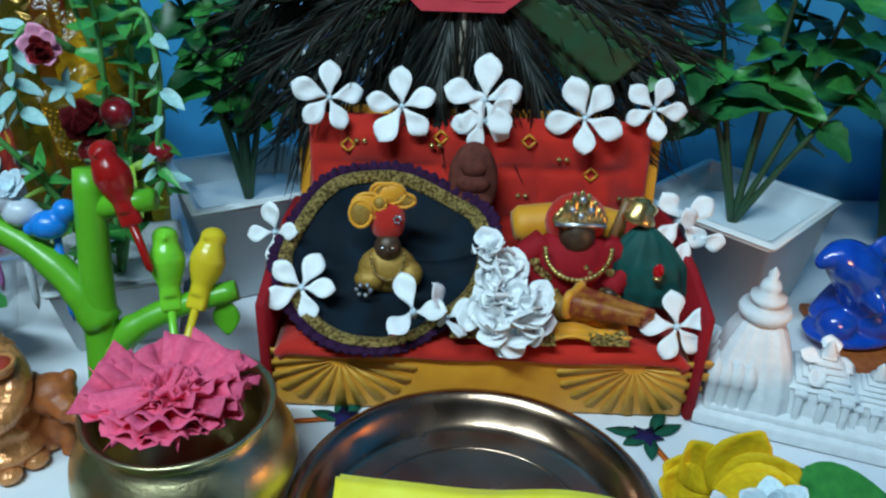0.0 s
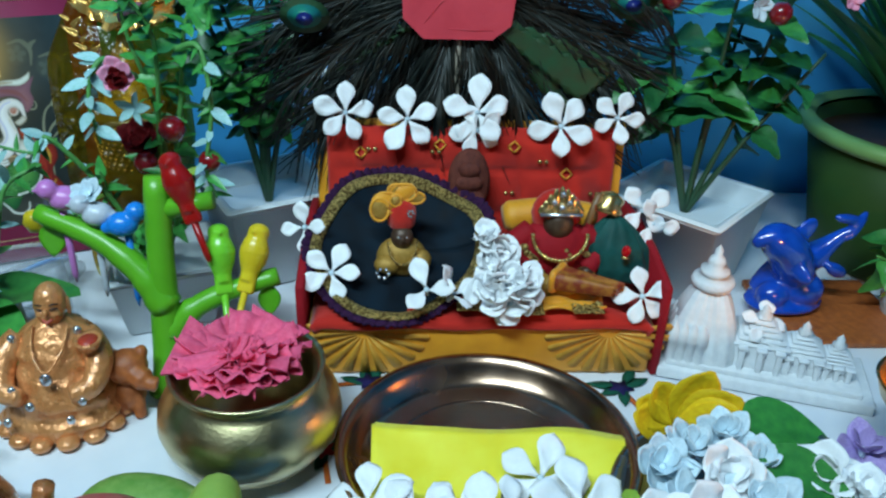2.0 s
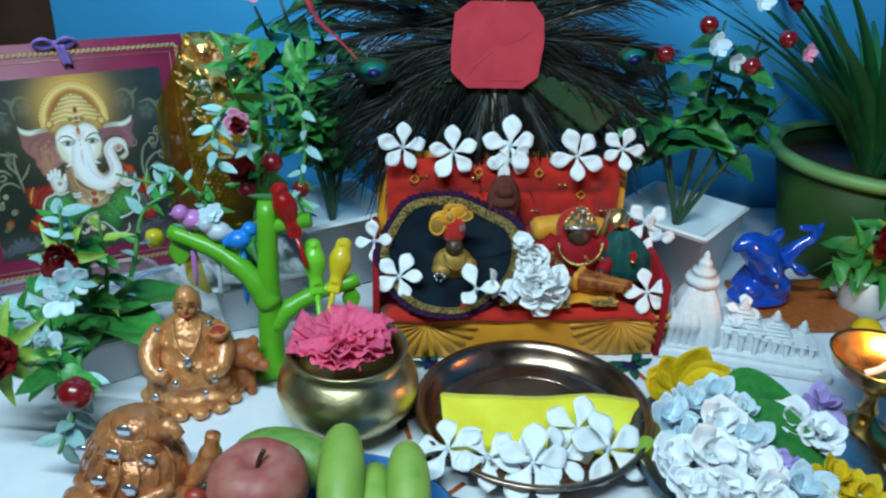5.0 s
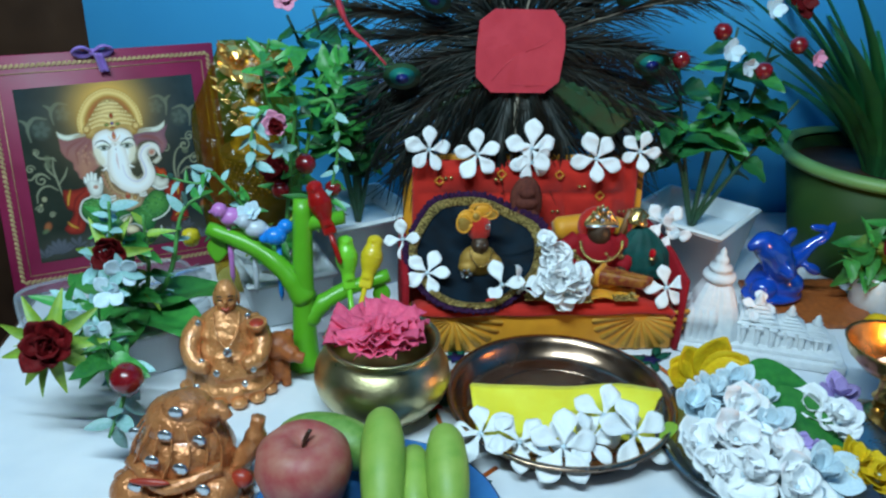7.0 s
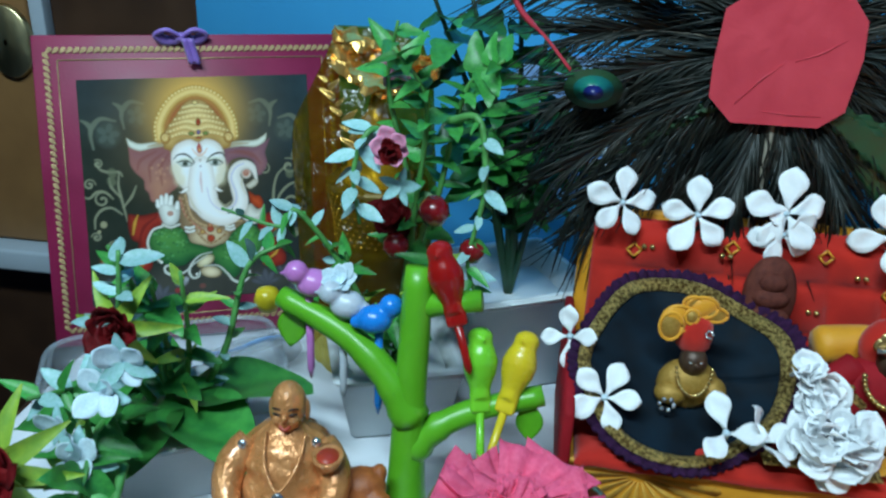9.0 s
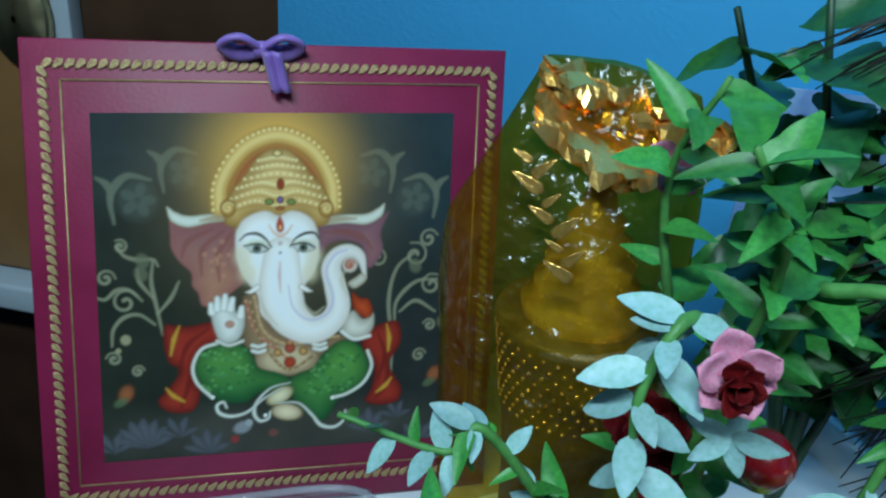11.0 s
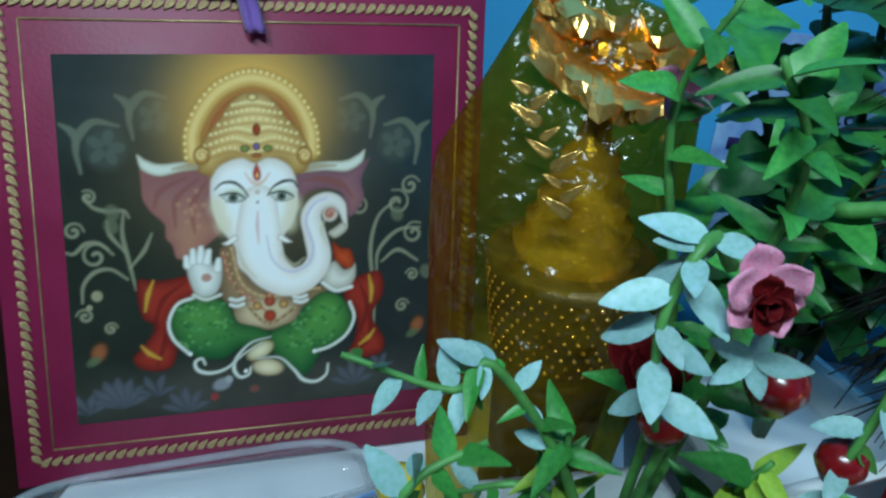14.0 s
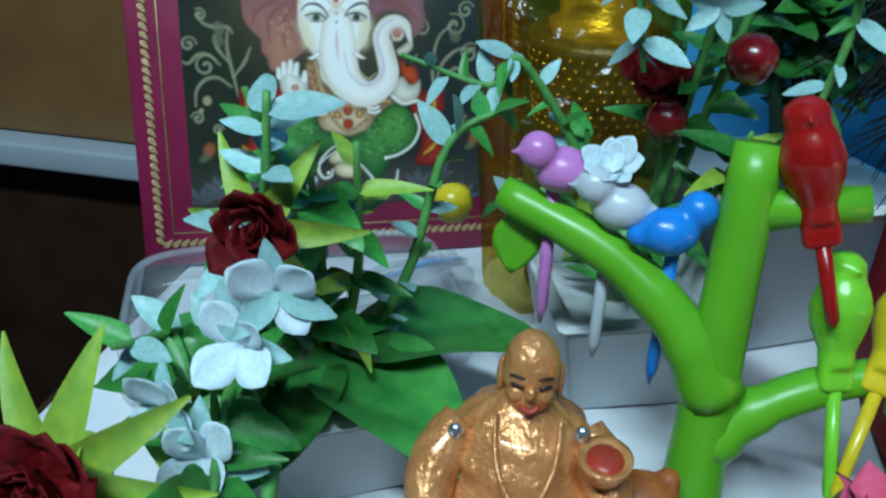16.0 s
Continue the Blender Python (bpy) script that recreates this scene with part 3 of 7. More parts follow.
crowned = tagged(part("doll", d, [M_MAROON, M_DARKSKIN, M_RED, M_FANGOLD, M_BEAD, M_SILVER, M_GOLDTHREAD]), "seated doll in dark red dress with jewelled gold crown", "doll")
crowned.matrix_basis = pose(0.065, 0.058, 0.068, -6, 0, 0) @ Matrix.Diagonal((1.05, 1.0, 1.06, 1))

# bolster and small cushions by the crowned doll
tagged(part("bolster", tube(bend([(-0.4, 0, 0), (-0.1, 0.02, 0.03), (0.15, 0.02, 0.03), (0.42, 0, -0.02)], 6), [0.10] + [0.14] * 17 + [0.10], 16), M_ORANGE, None, "", (0.62, 0.86, 1.06)), "orange satin bolster behind the crowned doll", "cushion")
def gown(u, v):
    a = 2 * math.pi * u
    r = np.interp(v, (0, 0.06, 0.25, 0.55, 0.8, 0.94, 1), (0.10, 0.26, 0.31, 0.27, 0.17, 0.08, 0.01))
    r *= 1 + 0.06 * math.sin(7 * a + 3 * v) * (1 - v) + 0.04 * math.sin(11 * a - 6 * v)
    return (r * math.cos(a) - 0.08 * v, 0.62 * r * math.sin(a), 0.62 * v)


tagged(part("satin_dress", sheet(gown, 56, 24), M_GREENCLOTH, None, "", (1.20, 0.50, 0.62), (-8, 0, -10)), "bottle green satin dress on a seated figure", "doll dress")
tagged(part("brooch", blob(blob(bmesh.new(), (0, 0, 0), (0.04, 0.025, 0.055), slot=0, seg=10), (0, 0, -0.06), (0.035, 0.03, 0.02), slot=1, seg=8), [M_GEM, M_BEAD], None, "", (1.19, 0.30, 1.02)), "red glass brooch pinned on green satin", "brooch")
tagged(part("gilt_crown", lathe([(0.12, 0), (0.14, 0.04), (0.11, 0.08), (0.13, 0.14), (0.05, 0.19), (0, 0.2)], 16), M_BEAD, None, "", (1.06, 0.62, 1.22), (-20, 18, 0)), "little gilt crown on the green figure", "crown")
tagged(part("wooden_flute", tube([(-0.05, 0, -0.22), (0.0, 0, 0.0), (0.06, 0, 0.24)], 0.035, 8), M_WOOD, None, "", (0.93, 0.62, 1.16)), "short brown wooden flute beside the doll", "flute")


def rolled(u, v):
    a = 2 * math.pi * u
    r = 0.125 - 0.06 * v
    return (-0.2 + 0.5 * v + 0.05 * math.cos(a), r * math.cos(a) * 0.9 - 0.1 * v, r * math.sin(a) * 0.75 + 0.02 * math.sin(3 * a))


skirt = thing("doll_skirt", (0.82, 0.2, 0.80), "orange and dark red rolled doll skirt on the seat", "doll skirt", (0, 0, -12))
part("cloth_roll", sheet(rolled, 28, 10, 0.03), M_SKIRT, skirt)
part("hem", tube(bend([rolled(k / 16, 0) for k in range(17)], 3), 0.03, 8), M_ORANGE, skirt, "orange satin hem")
tagged(part("cloth_scrap", sheet(lambda u, v: (0.9 * (u - 0.5), 0.22 * (v - 0.5), 0.03 * math.sin(14 * u) * math.cos(9 * v)), 20, 8, 0.02), M_ORANGE, None, "", (0.55, 0.12, 0.64)), "orange cloth scrap under the doll skirt", "cloth")

plaque = thing("stone_plaque", (-0.08, 1.06, 1.10), "oval reddish brown carved stone plaque leaning on the cushion", "plaque", (-8, 0, 0))
pb = lathe([(0.0, -0.05), (0.19, -0.05), (0.2, 0.0), (0.17, 0.05), (0, 0.07)], 28, squash=1.0)
part("slab", pb, M_STONE, plaque, "", (0, 0, 0.2), (90, 0, 0), (0.95, 1.55, 1))
for z, w in ((0.32, 0.1), (0.2, 0.13), (0.06, 0.15)):
    part("carving", blob(bmesh.new(), (0, 0, 0), (w, 0.05, 0.075)), M_STONE, plaque, "", (0, -0.055, z))

# ---- cut flowers ----
PETAL = leaf_mesh("petal", 0.64, M_PETAL, fold=0.08, droop=0.16, wave=0.9, blunt=1.75, thick=0.005, nv=9)
RUFFLE = leaf_mesh("ruffled_petal", 1.02, M_PETAL, fold=0.10, droop=-0.22, wave=1.3, blunt=1.15, thick=0.006, nv=10)
PALE = leaf_mesh("pale_petal", 0.75, M_PALEPETAL, fold=0.1, droop=-0.25, blunt=1.2, thick=0.02)
LILAC = leaf_mesh("lilac_petal", 0.75, M_LILAC, fold=0.1, droop=-0.2, blunt=1.2, thick=0.02)
GOLDP = leaf_mesh("yellow_petal", 0.7, M_YELLOWPETAL, fold=0.12, droop=-0.3, blunt=1.1, thick=0.02)


def five_petals(at, rot, size=0.3, twist=0, petals=5, cup=8, mesh=None, group="white flowers", label="fresh white five-petalled flower", jitter=14, lay=()):
    t = thing("white_flower" if mesh is None else "flower", at, label, "flower", rot, group)
    r = random.Random(int(at[0] * 97 + at[1] * 31 + at[2] * 17))
    for k in range(petals):
        a = math.radians(twist + 360 / petals * k + r.uniform(-jitter, jitter) * 0.5)
        c = math.radians(cup + r.uniform(-jitter, jitter))
        s = size * r.uniform(0.9, 1.1)
        turned("petal", mesh or PETAL, t, (0.02 * math.cos(a), 0.02 * math.sin(a), 0), (math.cos(a) * math.cos(c), math.sin(a) * math.cos(c), math.sin(c)), (r.uniform(-0.25, 0.25), r.uniform(-0.25, 0.25), 1), s)
    part("throat", lathe([(0.0, -0.1), (0.018, -0.09), (0.026, 0.0), (0.012, 0.02), (0, 0.022)], 8), M_PALEPETAL, t)
    return t


five_petals((-1.18, 1.36, 1.83), (72, 8, 6), 0.26, 20)
five_petals((-0.63, 1.33, 1.79), (76, -4, 0), 0.27, 90)
five_petals((-0.01, 1.34, 1.86), (74, 3, 0), 0.29, 96)
five_petals((-0.01, 1.31, 1.70), (80, -6, 4), 0.23, 30)
five_petals((0.75, 1.31, 1.75), (70, 0, -4), 0.28, 265)
five_petals((1.27, 1.36, 1.82), (74, 6, -8), 0.22, 75)
five_petals((-1.25, 0.20, 0.86), (52, -6, 8), 0.23, 60)
five_petals((1.30, 0.04, 0.74), (58, 10, -8), 0.23, 40)
five_petals((-1.50, 0.62, 1.06), (60, -40, 10), 0.20, 60, 4, 20)
five_petals((1.42, 0.72, 1.20), (60, 30, 0), 0.25, 70, 4, 20)
five_petals((1.52, 0.70, 1.08), (70, 40, 0), 0.22, 30, 3, 25)
five_petals((-0.48, 0.04, 0.80), (30, -14, 10), 0.24, -20, 3, 42)
five_petals((-0.26, 0.02, 0.77), (24, 24, 20), 0.24, 150, 3, 48)
for x, y, z, s in ((0.08, 0.30, 1.06, 0.17), (0.02, 0.32, 1.12, 0.16), (0.14, 0.28, 0.97, 0.17), (0.05, 0.2, 0.94, 0.15), (0.1, 0.05, 0.80, 0.22), (0.24, 0.03, 0.77, 0.22), (0.0, 0.02, 0.76, 0.2), (0.2, 0.0, 0.69, 0.2), (0.32, 0.06, 0.86, 0.18), (0.12, 0.12, 0.88, 0.18)):
    five_petals((x, y, z), (rnd.uniform(30, 80), rnd.uniform(-30, 30), 0), s * 0.98, rnd.uniform(0, 72), 7, 40, RUFFLE, jitter=40, group="jasmine heap", label="ruffled white jasmine blossom lying in a heap")

# ---- brass pot with the pink flower ----
pot = thing("brass_pot", (-1.74, -0.97, 0), "round-bellied aged brass water pot with flared rim", "pot")
pot.scale = (1.08, 1.08, 0.86)
part("body", lathe([(0.0, 0.02), (0.22, 0.0), (0.30, 0.03), (0.46, 0.16), (0.56, 0.34), (0.59, 0.48), (0.575, 0.60), (0.53, 0.71), (0.47, 0.785), (0.445, 0.82), (0.44, 0.85)], 64), M_BRASS, pot)
part("rim", lathe([(0.44, 0.845), (0.455, 0.875), (0.485, 0.91), (0.495, 0.93), (0.485, 0.945), (0.455, 0.93), (0.43, 0.89), (0.415, 0.85), (0.42, 0.75), (0.45, 0.5), (0.3, 0.2), (0.0, 0.12)], 64), M_BRASS, pot, "flared brass rim and hollow inside")
fl = thing("carnation", (-1.79, -0.97, 0.74), "large ruffled pink carnation resting in the brass pot", "flower")
fl.scale = (1.16, 1.16, 0.85)
FRILL = [shared("frill", sheet(lambda u, v, s=s: ((u - 0.5) * (0.35 + 0.75 * v), v, 0.10 * v * math.sin(u * 17 + s) + 0.10 * math.sin(5 * v + s)), 12, 6, 0.012), M_PINK) for s in (0, 1.7, 3.1)]
for k in range(58):
    a, c = 2.4 * k, math.radians(4 + 46 * (0.5 + 0.5 * math.sin(1.7 * k)) + 14 * rnd.random())
    turned("petal", FRILL[k % 3], fl, (0, 0, 0.06 + 0.0012 * k), (math.cos(a) * math.cos(c), math.sin(a) * math.cos(c), math.sin(c)), (rnd.uniform(-0.5, 0.5), rnd.uniform(-0.5, 0.5), 1), rnd.uniform(0.30, 0.41) * (1.0 if c < 0.6 else 0.5))

# ---- plate with yellow cloth and flowers ----
pl = thing("metal_plate", (-0.07, -1.16, 0), "wide copper-bronze plate with an upright rim", "plate")
part("dish", lathe([(0, 0.03), (0.84, 0.03), (0.9, 0.05), (0.97, 0.14), (1.02, 0.225), (1.03, 0.24), (1.075, 0.245), (1.08, 0.262), (1.055, 0.27), (1.02, 0.262), (0.985, 0.2), (0.92, 0.095), (0.86, 0.062), (0, 0.06)], 96), M_PLATE, pl)
part("ring_line", lathe([(0.70, 0.060), (0.705, 0.068), (0.715, 0.068), (0.72, 0.060)], 72), M_PLATE, pl)


def fold(u, v):
    x = 1.90 * (u - 0.5)
    x *= 1 - 0.06 * (1 - v)
    return (x, -0.62 + 0.62 * v + 0.02 * math.sin(6 * x), 0.02 + 0.15 * v ** 1.3 + 0.015 * math.sin(7 * x + 4 * v) + 0.02 * math.sin(3 * x))


yc = thing("yellow_cloth", (0.05, -1.00, 0.065), "folded bright yellow satin cloth lying in the plate", "cloth", (0, 0, -5))
part("upper_layer", sheet(fold, 40, 14, 0.02), M_YELLOWSATIN, yc)
part("lower_layer", sheet(lambda u, v: tuple(np.array(fold(u, v)) + (0.02, 0.035, -0.012)), 40, 14, 0.015), M_YELLOWSATIN, yc)
for x, y, z, s, rx, ry, tw in ((-0.90, -1.76, 0.30, 0.30, 16, -18, 15), (-0.58, -1.88, 0.29, 0.28, 26, 5, 50), (-0.22, -1.97, 0.30, 0.32, 34, 0, 10), (0.24, -1.56, 0.30, 0.30, 32, 8, 70), (0.46, -1.80, 0.28, 0.32, 28, 12, 30), (-0.36, -1.84, 0.26, 0.26, 20, -12, 40), (0.02, -1.86, 0.26, 0.26, 24, 10, 25)):
    five_petals((x, y, z), (rx, ry, 0), s, tw, 5, 4)

# ---- fruit plate ----
fp = thing("fruit_plate", (-1.80, -2.62, 0), "shallow blue plate holding fruit", "plate")
part("dish", lathe([(0, 0.02), (0.6, 0.02), (0.8, 0.05), (0.98, 0.16), (1.0, 0.175), (0.97, 0.19), (0.79, 0.09), (0.6, 0.05), (0, 0.05)], 64), M_BLUEPLATE, fp)
ap = thing("apple", (-2.36, -2.36, 0.10), "ripe dull red apple on the blue plate", "apple")
part("flesh", lathe([(0.0, 0.05), (0.1, 0.01), (0.2, 0.04), (0.32, 0.2), (0.375, 0.40), (0.35, 0.56), (0.25, 0.66), (0.14, 0.68), (0.06, 0.63), (0, 0.58)], 40), M_APPLE, ap)
part("stalk", tube(bend([(0, 0, 0.56), (0.02, 0, 0.66), (0.06, 0.01, 0.74)], 4), 0.018, 6), M_DARKWOOD, ap)


def banana(at, to, r, sag):
    a, b = Vector(at), Vector(to)
    pts = bend([a, a.lerp(b, 0.35) + Vector((0, 0, sag)), a.lerp(b, 0.7) + Vector((0, 0, sag)), b], 6)
    n = len(pts)
    return tube(pts, [r * (0.35 + 0.65 * math.sin(math.pi * min(1, 0.12 + 0.80 * k / (n - 1))) ** 0.6) for k in range(n)], 6)


for at, to, r in (((-1.76, -2.85, 0.30), (-1.75, -1.92, 0.62), 0.215), ((-1.27, -2.9, 0.30), (-1.26, -2.12, 0.60), 0.20), ((-1.52, -2.85, 0.24), (-1.5, -2.1, 0.38), 0.17)):
    ob = thing("banana", (0, 0, 0), "plump unripe green banana on the blue plate", "banana", group="bananas")
    sk = part("skin", banana(at, to, r, 0.10), M_BANANA, ob)
    sub = sk.modifiers.new("round", "SUBSURF")
    sub.levels = sub.render_levels = 1
    part("tip", blob(bmesh.new(), to, (0.06, 0.07, 0.05), seg=10), M_CUKE, ob, "dark dried tip")
tagged(part("cucumber", tube(bend([(-2.62, -1.95, 0.30), (-2.35, -1.84, 0.36), (-2.05, -1.92, 0.36), (-1.80, -2.1, 0.30)], 6), [0.05, 0.13, 0.18, 0.2, 0.21, 0.215, 0.215, 0.215, 0.215, 0.215, 0.215, 0.215, 0.21, 0.205, 0.2, 0.18, 0.15, 0.11, 0.05], 18), M_CUKE), "mottled green cucumber on the blue plate", "cucumber")

LEAF = leaf_mesh("leaf", 0.37, M_LEAF, fold=0.16, droop=0.18)
DARKLEAF = leaf_mesh("dark_leaf", 0.62, M_DARKLEAF, fold=0.12, droop=0.25, wave=0.8, teeth=3, nv=12)
MIDLEAF = leaf_mesh("mid_leaf", 0.5, M_LEAF, fold=0.14, droop=0.22, wave=0.5, teeth=2, nv=10)
LIME = leaf_mesh("lime_leaf", 0.28, M_LIMELEAF, fold=0.18, droop=0.22)
MINT = leaf_mesh("mint_leaf", 0.46, M_PALELEAF, fold=0.08, droop=0.12, blunt=0.8)
BROAD = leaf_mesh("broad_leaf", 0.62, M_LEAF, fold=0.10, droop=0.22, blunt=0.7, nv=10)
OVAL = leaf_mesh("oval_leaf", 0.56, M_LEAF, fold=0.12, droop=0.16, wave=0.5, blunt=0.95, nv=14)
STRAP = leaf_mesh("strap_leaf", 0.085, M_DARKLEAF, fold=0.25, droop=0.42, blunt=0.45, nv=14)
REDP = leaf_mesh("red_petal", 0.8, M_DEEPRED, fold=0.12, droop=-0.25, wave=1.2, blunt=1.2, thick=0.02)
ROSEP = leaf_mesh("rose_petal", 0.8, M_ROSE, fold=0.12, droop=-0.2, wave=0.8, blunt=1.2, thick=0.02)

lf = thing("loose_leaf", (-1.72, -3.0, 0.42), "single green leaf lying on the bananas", "leaf")
turned("blade", BROAD, lf, (-0.35, 0, 0), (1, 0.15, -0.1), (0, -0.3, 1), 0.75)

# ---- dish of flowers ----
dish = thing("flower_dish", (1.72, -1.86, 0), "dull steel dish heaped with flowers", "dish")
part("dish", lathe([(0, 0.02), (0.75, 0.02), (0.92, 0.08), (1.02, 0.2), (1.06, 0.21), (1.06, 0.225), (1.01, 0.225), (0.9, 0.11), (0.74, 0.05), (0, 0.05)], 72), M_STEEL, dish)
for x, y, z, s, n, me, gr, lb in (
    (1.02, -1.62, 0.40, 0.25, 7, PALE, "pale blossoms", "bluish white double blossom in the dish"),
    (1.26, -1.48, 0.42, 0.24, 7, PALE, "pale blossoms", "bluish white double blossom in the dish"),
    (1.52, -1.38, 0.46, 0.22, 7, PALE, "pale blossoms", "bluish white double blossom in the dish"),
    (1.66, -1.66, 0.44, 0.22, 6, PALE, "pale blossoms", "bluish white double blossom in the dish"),
    (1.38, -1.80, 0.48, 0.24, 6, RUFFLE, "pale blossoms", "white blossom in the dish"),
    (1.12, -1.90, 0.36, 0.24, 6, PALE, "pale blossoms", "bluish white double blossom in the dish"),
    (0.90, -2.10, 0.34, 0.28, 5, RUFFLE, "pale blossoms", "white blossom in the dish"),
    (1.20, -2.12, 0.40, 0.30, 6, RUFFLE, "pale blossoms", "white blossom in the dish"),
    (1.54, -1.98, 0.42, 0.26, 6, PALE, "pale blossoms", "bluish white double blossom in the dish"),
    (1.48, -2.28, 0.38, 0.30, 6, RUFFLE, "pale blossoms", "white blossom in the dish"),
    (1.16, -2.44, 0.33, 0.28, 6, RUFFLE, "pale blossoms", "white blossom in the dish"),
    (1.78, -2.50, 0.36, 0.28, 6, PALE, "pale blossoms", "bluish white double blossom in the dish"),
    (0.96, -2.36, 0.28, 0.26, 5, RUFFLE, "pale blossoms", "white blossom in the dish"),
    (2.10, -1.66, 0.38, 0.22, 6, RUFFLE, "pale blossoms", "white blossom in the dish"),
    (2.28, -1.84, 0.36, 0.22, 6, RUFFLE, "pale blossoms", "white blossom in the dish"),
    (1.50, -2.62, 0.32, 0.30, 6, RUFFLE, "pale blossoms", "white blossom in the dish"),
    (1.74, -2.18, 0.38, 0.14, 6, LILAC, "lilac blossoms", "small lilac blossom in the dish"),
    (1.86, -2.28, 0.36, 0.14, 6, LILAC, "lilac blossoms", "small lilac blossom in the dish"),
    (2.58, -1.32, 0.26, 0.24, 5, LILAC, "lilac blossoms", "lilac blossom on the dish rim"),
    (2.12, -2.36, 0.34, 0.22, 8, GOLDP, "yellow blossoms", "crumpled yellow blossom in the dish"),
    (2.24, -2.52, 0.32, 0.22, 8, GOLDP, "yellow blossoms", "crumpled yellow blossom in the dish")):
    for layer in (0, 1):
        if layer and me is None:
            continue
        five_petals((x, y, z + 0.05 * layer), (22 + rnd.uniform(-14, 14), rnd.uniform(-18, 18), 0), s * (1 - 0.35 * layer), rnd.uniform(0, 72), n, 18 + 28 * layer, me, gr, lb)
yb = thing("yellow_blossom", (1.42, -1.04, 0.24), "large wilting yellow trumpet blossom", "flower", (0, 0, -8))
for k in range(7):
    a = math.radians(-30 + 36 * k)
    turned("petal", GOLDP, yb, (-0.1, 0, 0.05), (math.cos(a), 0.3 * math.sin(a) - 0.1, 0.35 + 0.25 * math.sin(a)), (0.2, -0.8, 0.5), 0.5 if k < 4 else 0.4)
for x, y, z, d, s, me in ((1.74, -1.10, 0.38, (1, -0.15, -0.12), 0.85, BROAD), (1.62, -1.62, 0.52, (0.78, -0.6, -0.16), 0.85, BROAD), (1.60, -1.02, 0.34, (0.9, -0.3, 0.05), 0.6, BROAD), (1.80, -1.02, 0.34, (-0.55, 0.5, 0.35), 0.45, LIME), (0.86, -1.66, 0.28, (-0.6, -0.7, 0), 0.4, LIME), (1.30, -1.92, 0.42, (0.3, -1, 0), 0.4, LEAF)):
    t = thing("loose_leaf", (x, y, z), "dark green leaf tucked among the flowers", "leaf", group="leaves in the dish")
    turned("blade", me, t, (0, 0, 0), d, (0, -0.2, 1), s)

# ---- oil lamp ----
lamp = thing("oil_lamp", (2.95, -1.43, 0), "brass oil lamp with bowl, stem and burning wick", "oil lamp")
part("foot", lathe([(0, 0), (0.36, 0), (0.37, 0.04), (0.3, 0.1), (0.15, 0.17), (0.09, 0.24), (0, 0.25)], 40), M_BRASSLIGHT, lamp)
part("stem", lathe([(0.08, 0.22), (0.065, 0.30), (0.1, 0.34), (0.065, 0.38), (0.06, 0.5), (0.09, 0.55), (0.07, 0.58), (0.11, 0.62)], 24), M_BRASSLIGHT, lamp)
part("bowl", lathe([(0, 0.60), (0.12, 0.60), (0.28, 0.66), (0.40, 0.78), (0.445, 0.90), (0.455, 0.915), (0.44, 0.92), (0.42, 0.90), (0.37, 0.79), (0.26, 0.69), (0.0, 0.66)], 56), M_BRASSLIGHT, lamp, "open brass bowl lit from inside")
part("wick", tube(bend([(-0.1, 0.05, 0.70), (0.0, 0.02, 0.76), (0.08, 0.0, 0.86)], 4), 0.03, 8), M_CLOTH, lamp, "white cotton wick")
part("flame", lathe([(0.0, 0.0), (0.05, 0.04), (0.075, 0.11), (0.06, 0.15), (0.025, 0.2), (0, 0.24)], 16), M_FLAME, lamp, "small orange flame", (0.08, 0, 0.84))
bell = thing("brass_cup", (3.12, -2.0, 0), "small ribbed brass cup beside the lamp", "cup")
part("body", lathe([(0, 0.01), (0.14, 0.0), (0.2, 0.1), (0.27, 0.3), (0.3, 0.36), (0.28, 0.36), (0.18, 0.12), (0, 0.05)], 40), M_BRASSLIGHT, bell)
for k in range(18):
    a = 2 * math.pi * k / 18
    part("rib", tube([(0.2 * math.cos(a), 0.2 * math.sin(a), 0.1), (0.275 * math.cos(a), 0.275 * math.sin(a), 0.3)], 0.018, 6), M_BRASSLIGHT, bell)
sp = thing("steel_spoon", (2.55, -2.45, 0.02), "steel spoon with a little oil in it", "spoon", (0, 0, 20))
part("bowl", lathe([(0, 0.03), (0.12, 0.04), (0.2, 0.1), (0.215, 0.11), (0.19, 0.11), (0.11, 0.055), (0, 0.045)], 28, squash=0.75), M_STEEL, sp)
part("handle", tube(bend([(0.19, 0, 0.10), (0.5, 0.02, 0.16), (0.9, 0.0, 0.1)], 5), 0.03, 8, flatten=0.5), M_STEEL, sp)

# ---- plaster temple ----
tp = thing("model_temple", (1.50, -0.05, 0), "white plaster model of a temple with a spire", "model temple", (0, 0, -19))
part("plinth", box((0.0, 0.0, 0.0), (1.72, 0.72, 0.10), 0.015), M_PLASTER, tp)
part("step", box((0.06, 0.06, 0.10), (1.62, 0.66, 0.15), 0.01), M_PLASTER, tp)


def shikhara(u, v):
    a = 2 * math.pi * u
    w = 0.285 - 0.165 * v ** 2.2
    k = (abs(math.cos(a)) ** 5 + abs(math.sin(a)) ** 5) ** -0.2 * (1 + 0.022 * math.cos(20 * a) + 0.004 * math.sin(70 * v))
    return (0.33 + w * k * math.cos(a), 0.36 + w * k * math.sin(a), 0.15 + 0.61 * v)


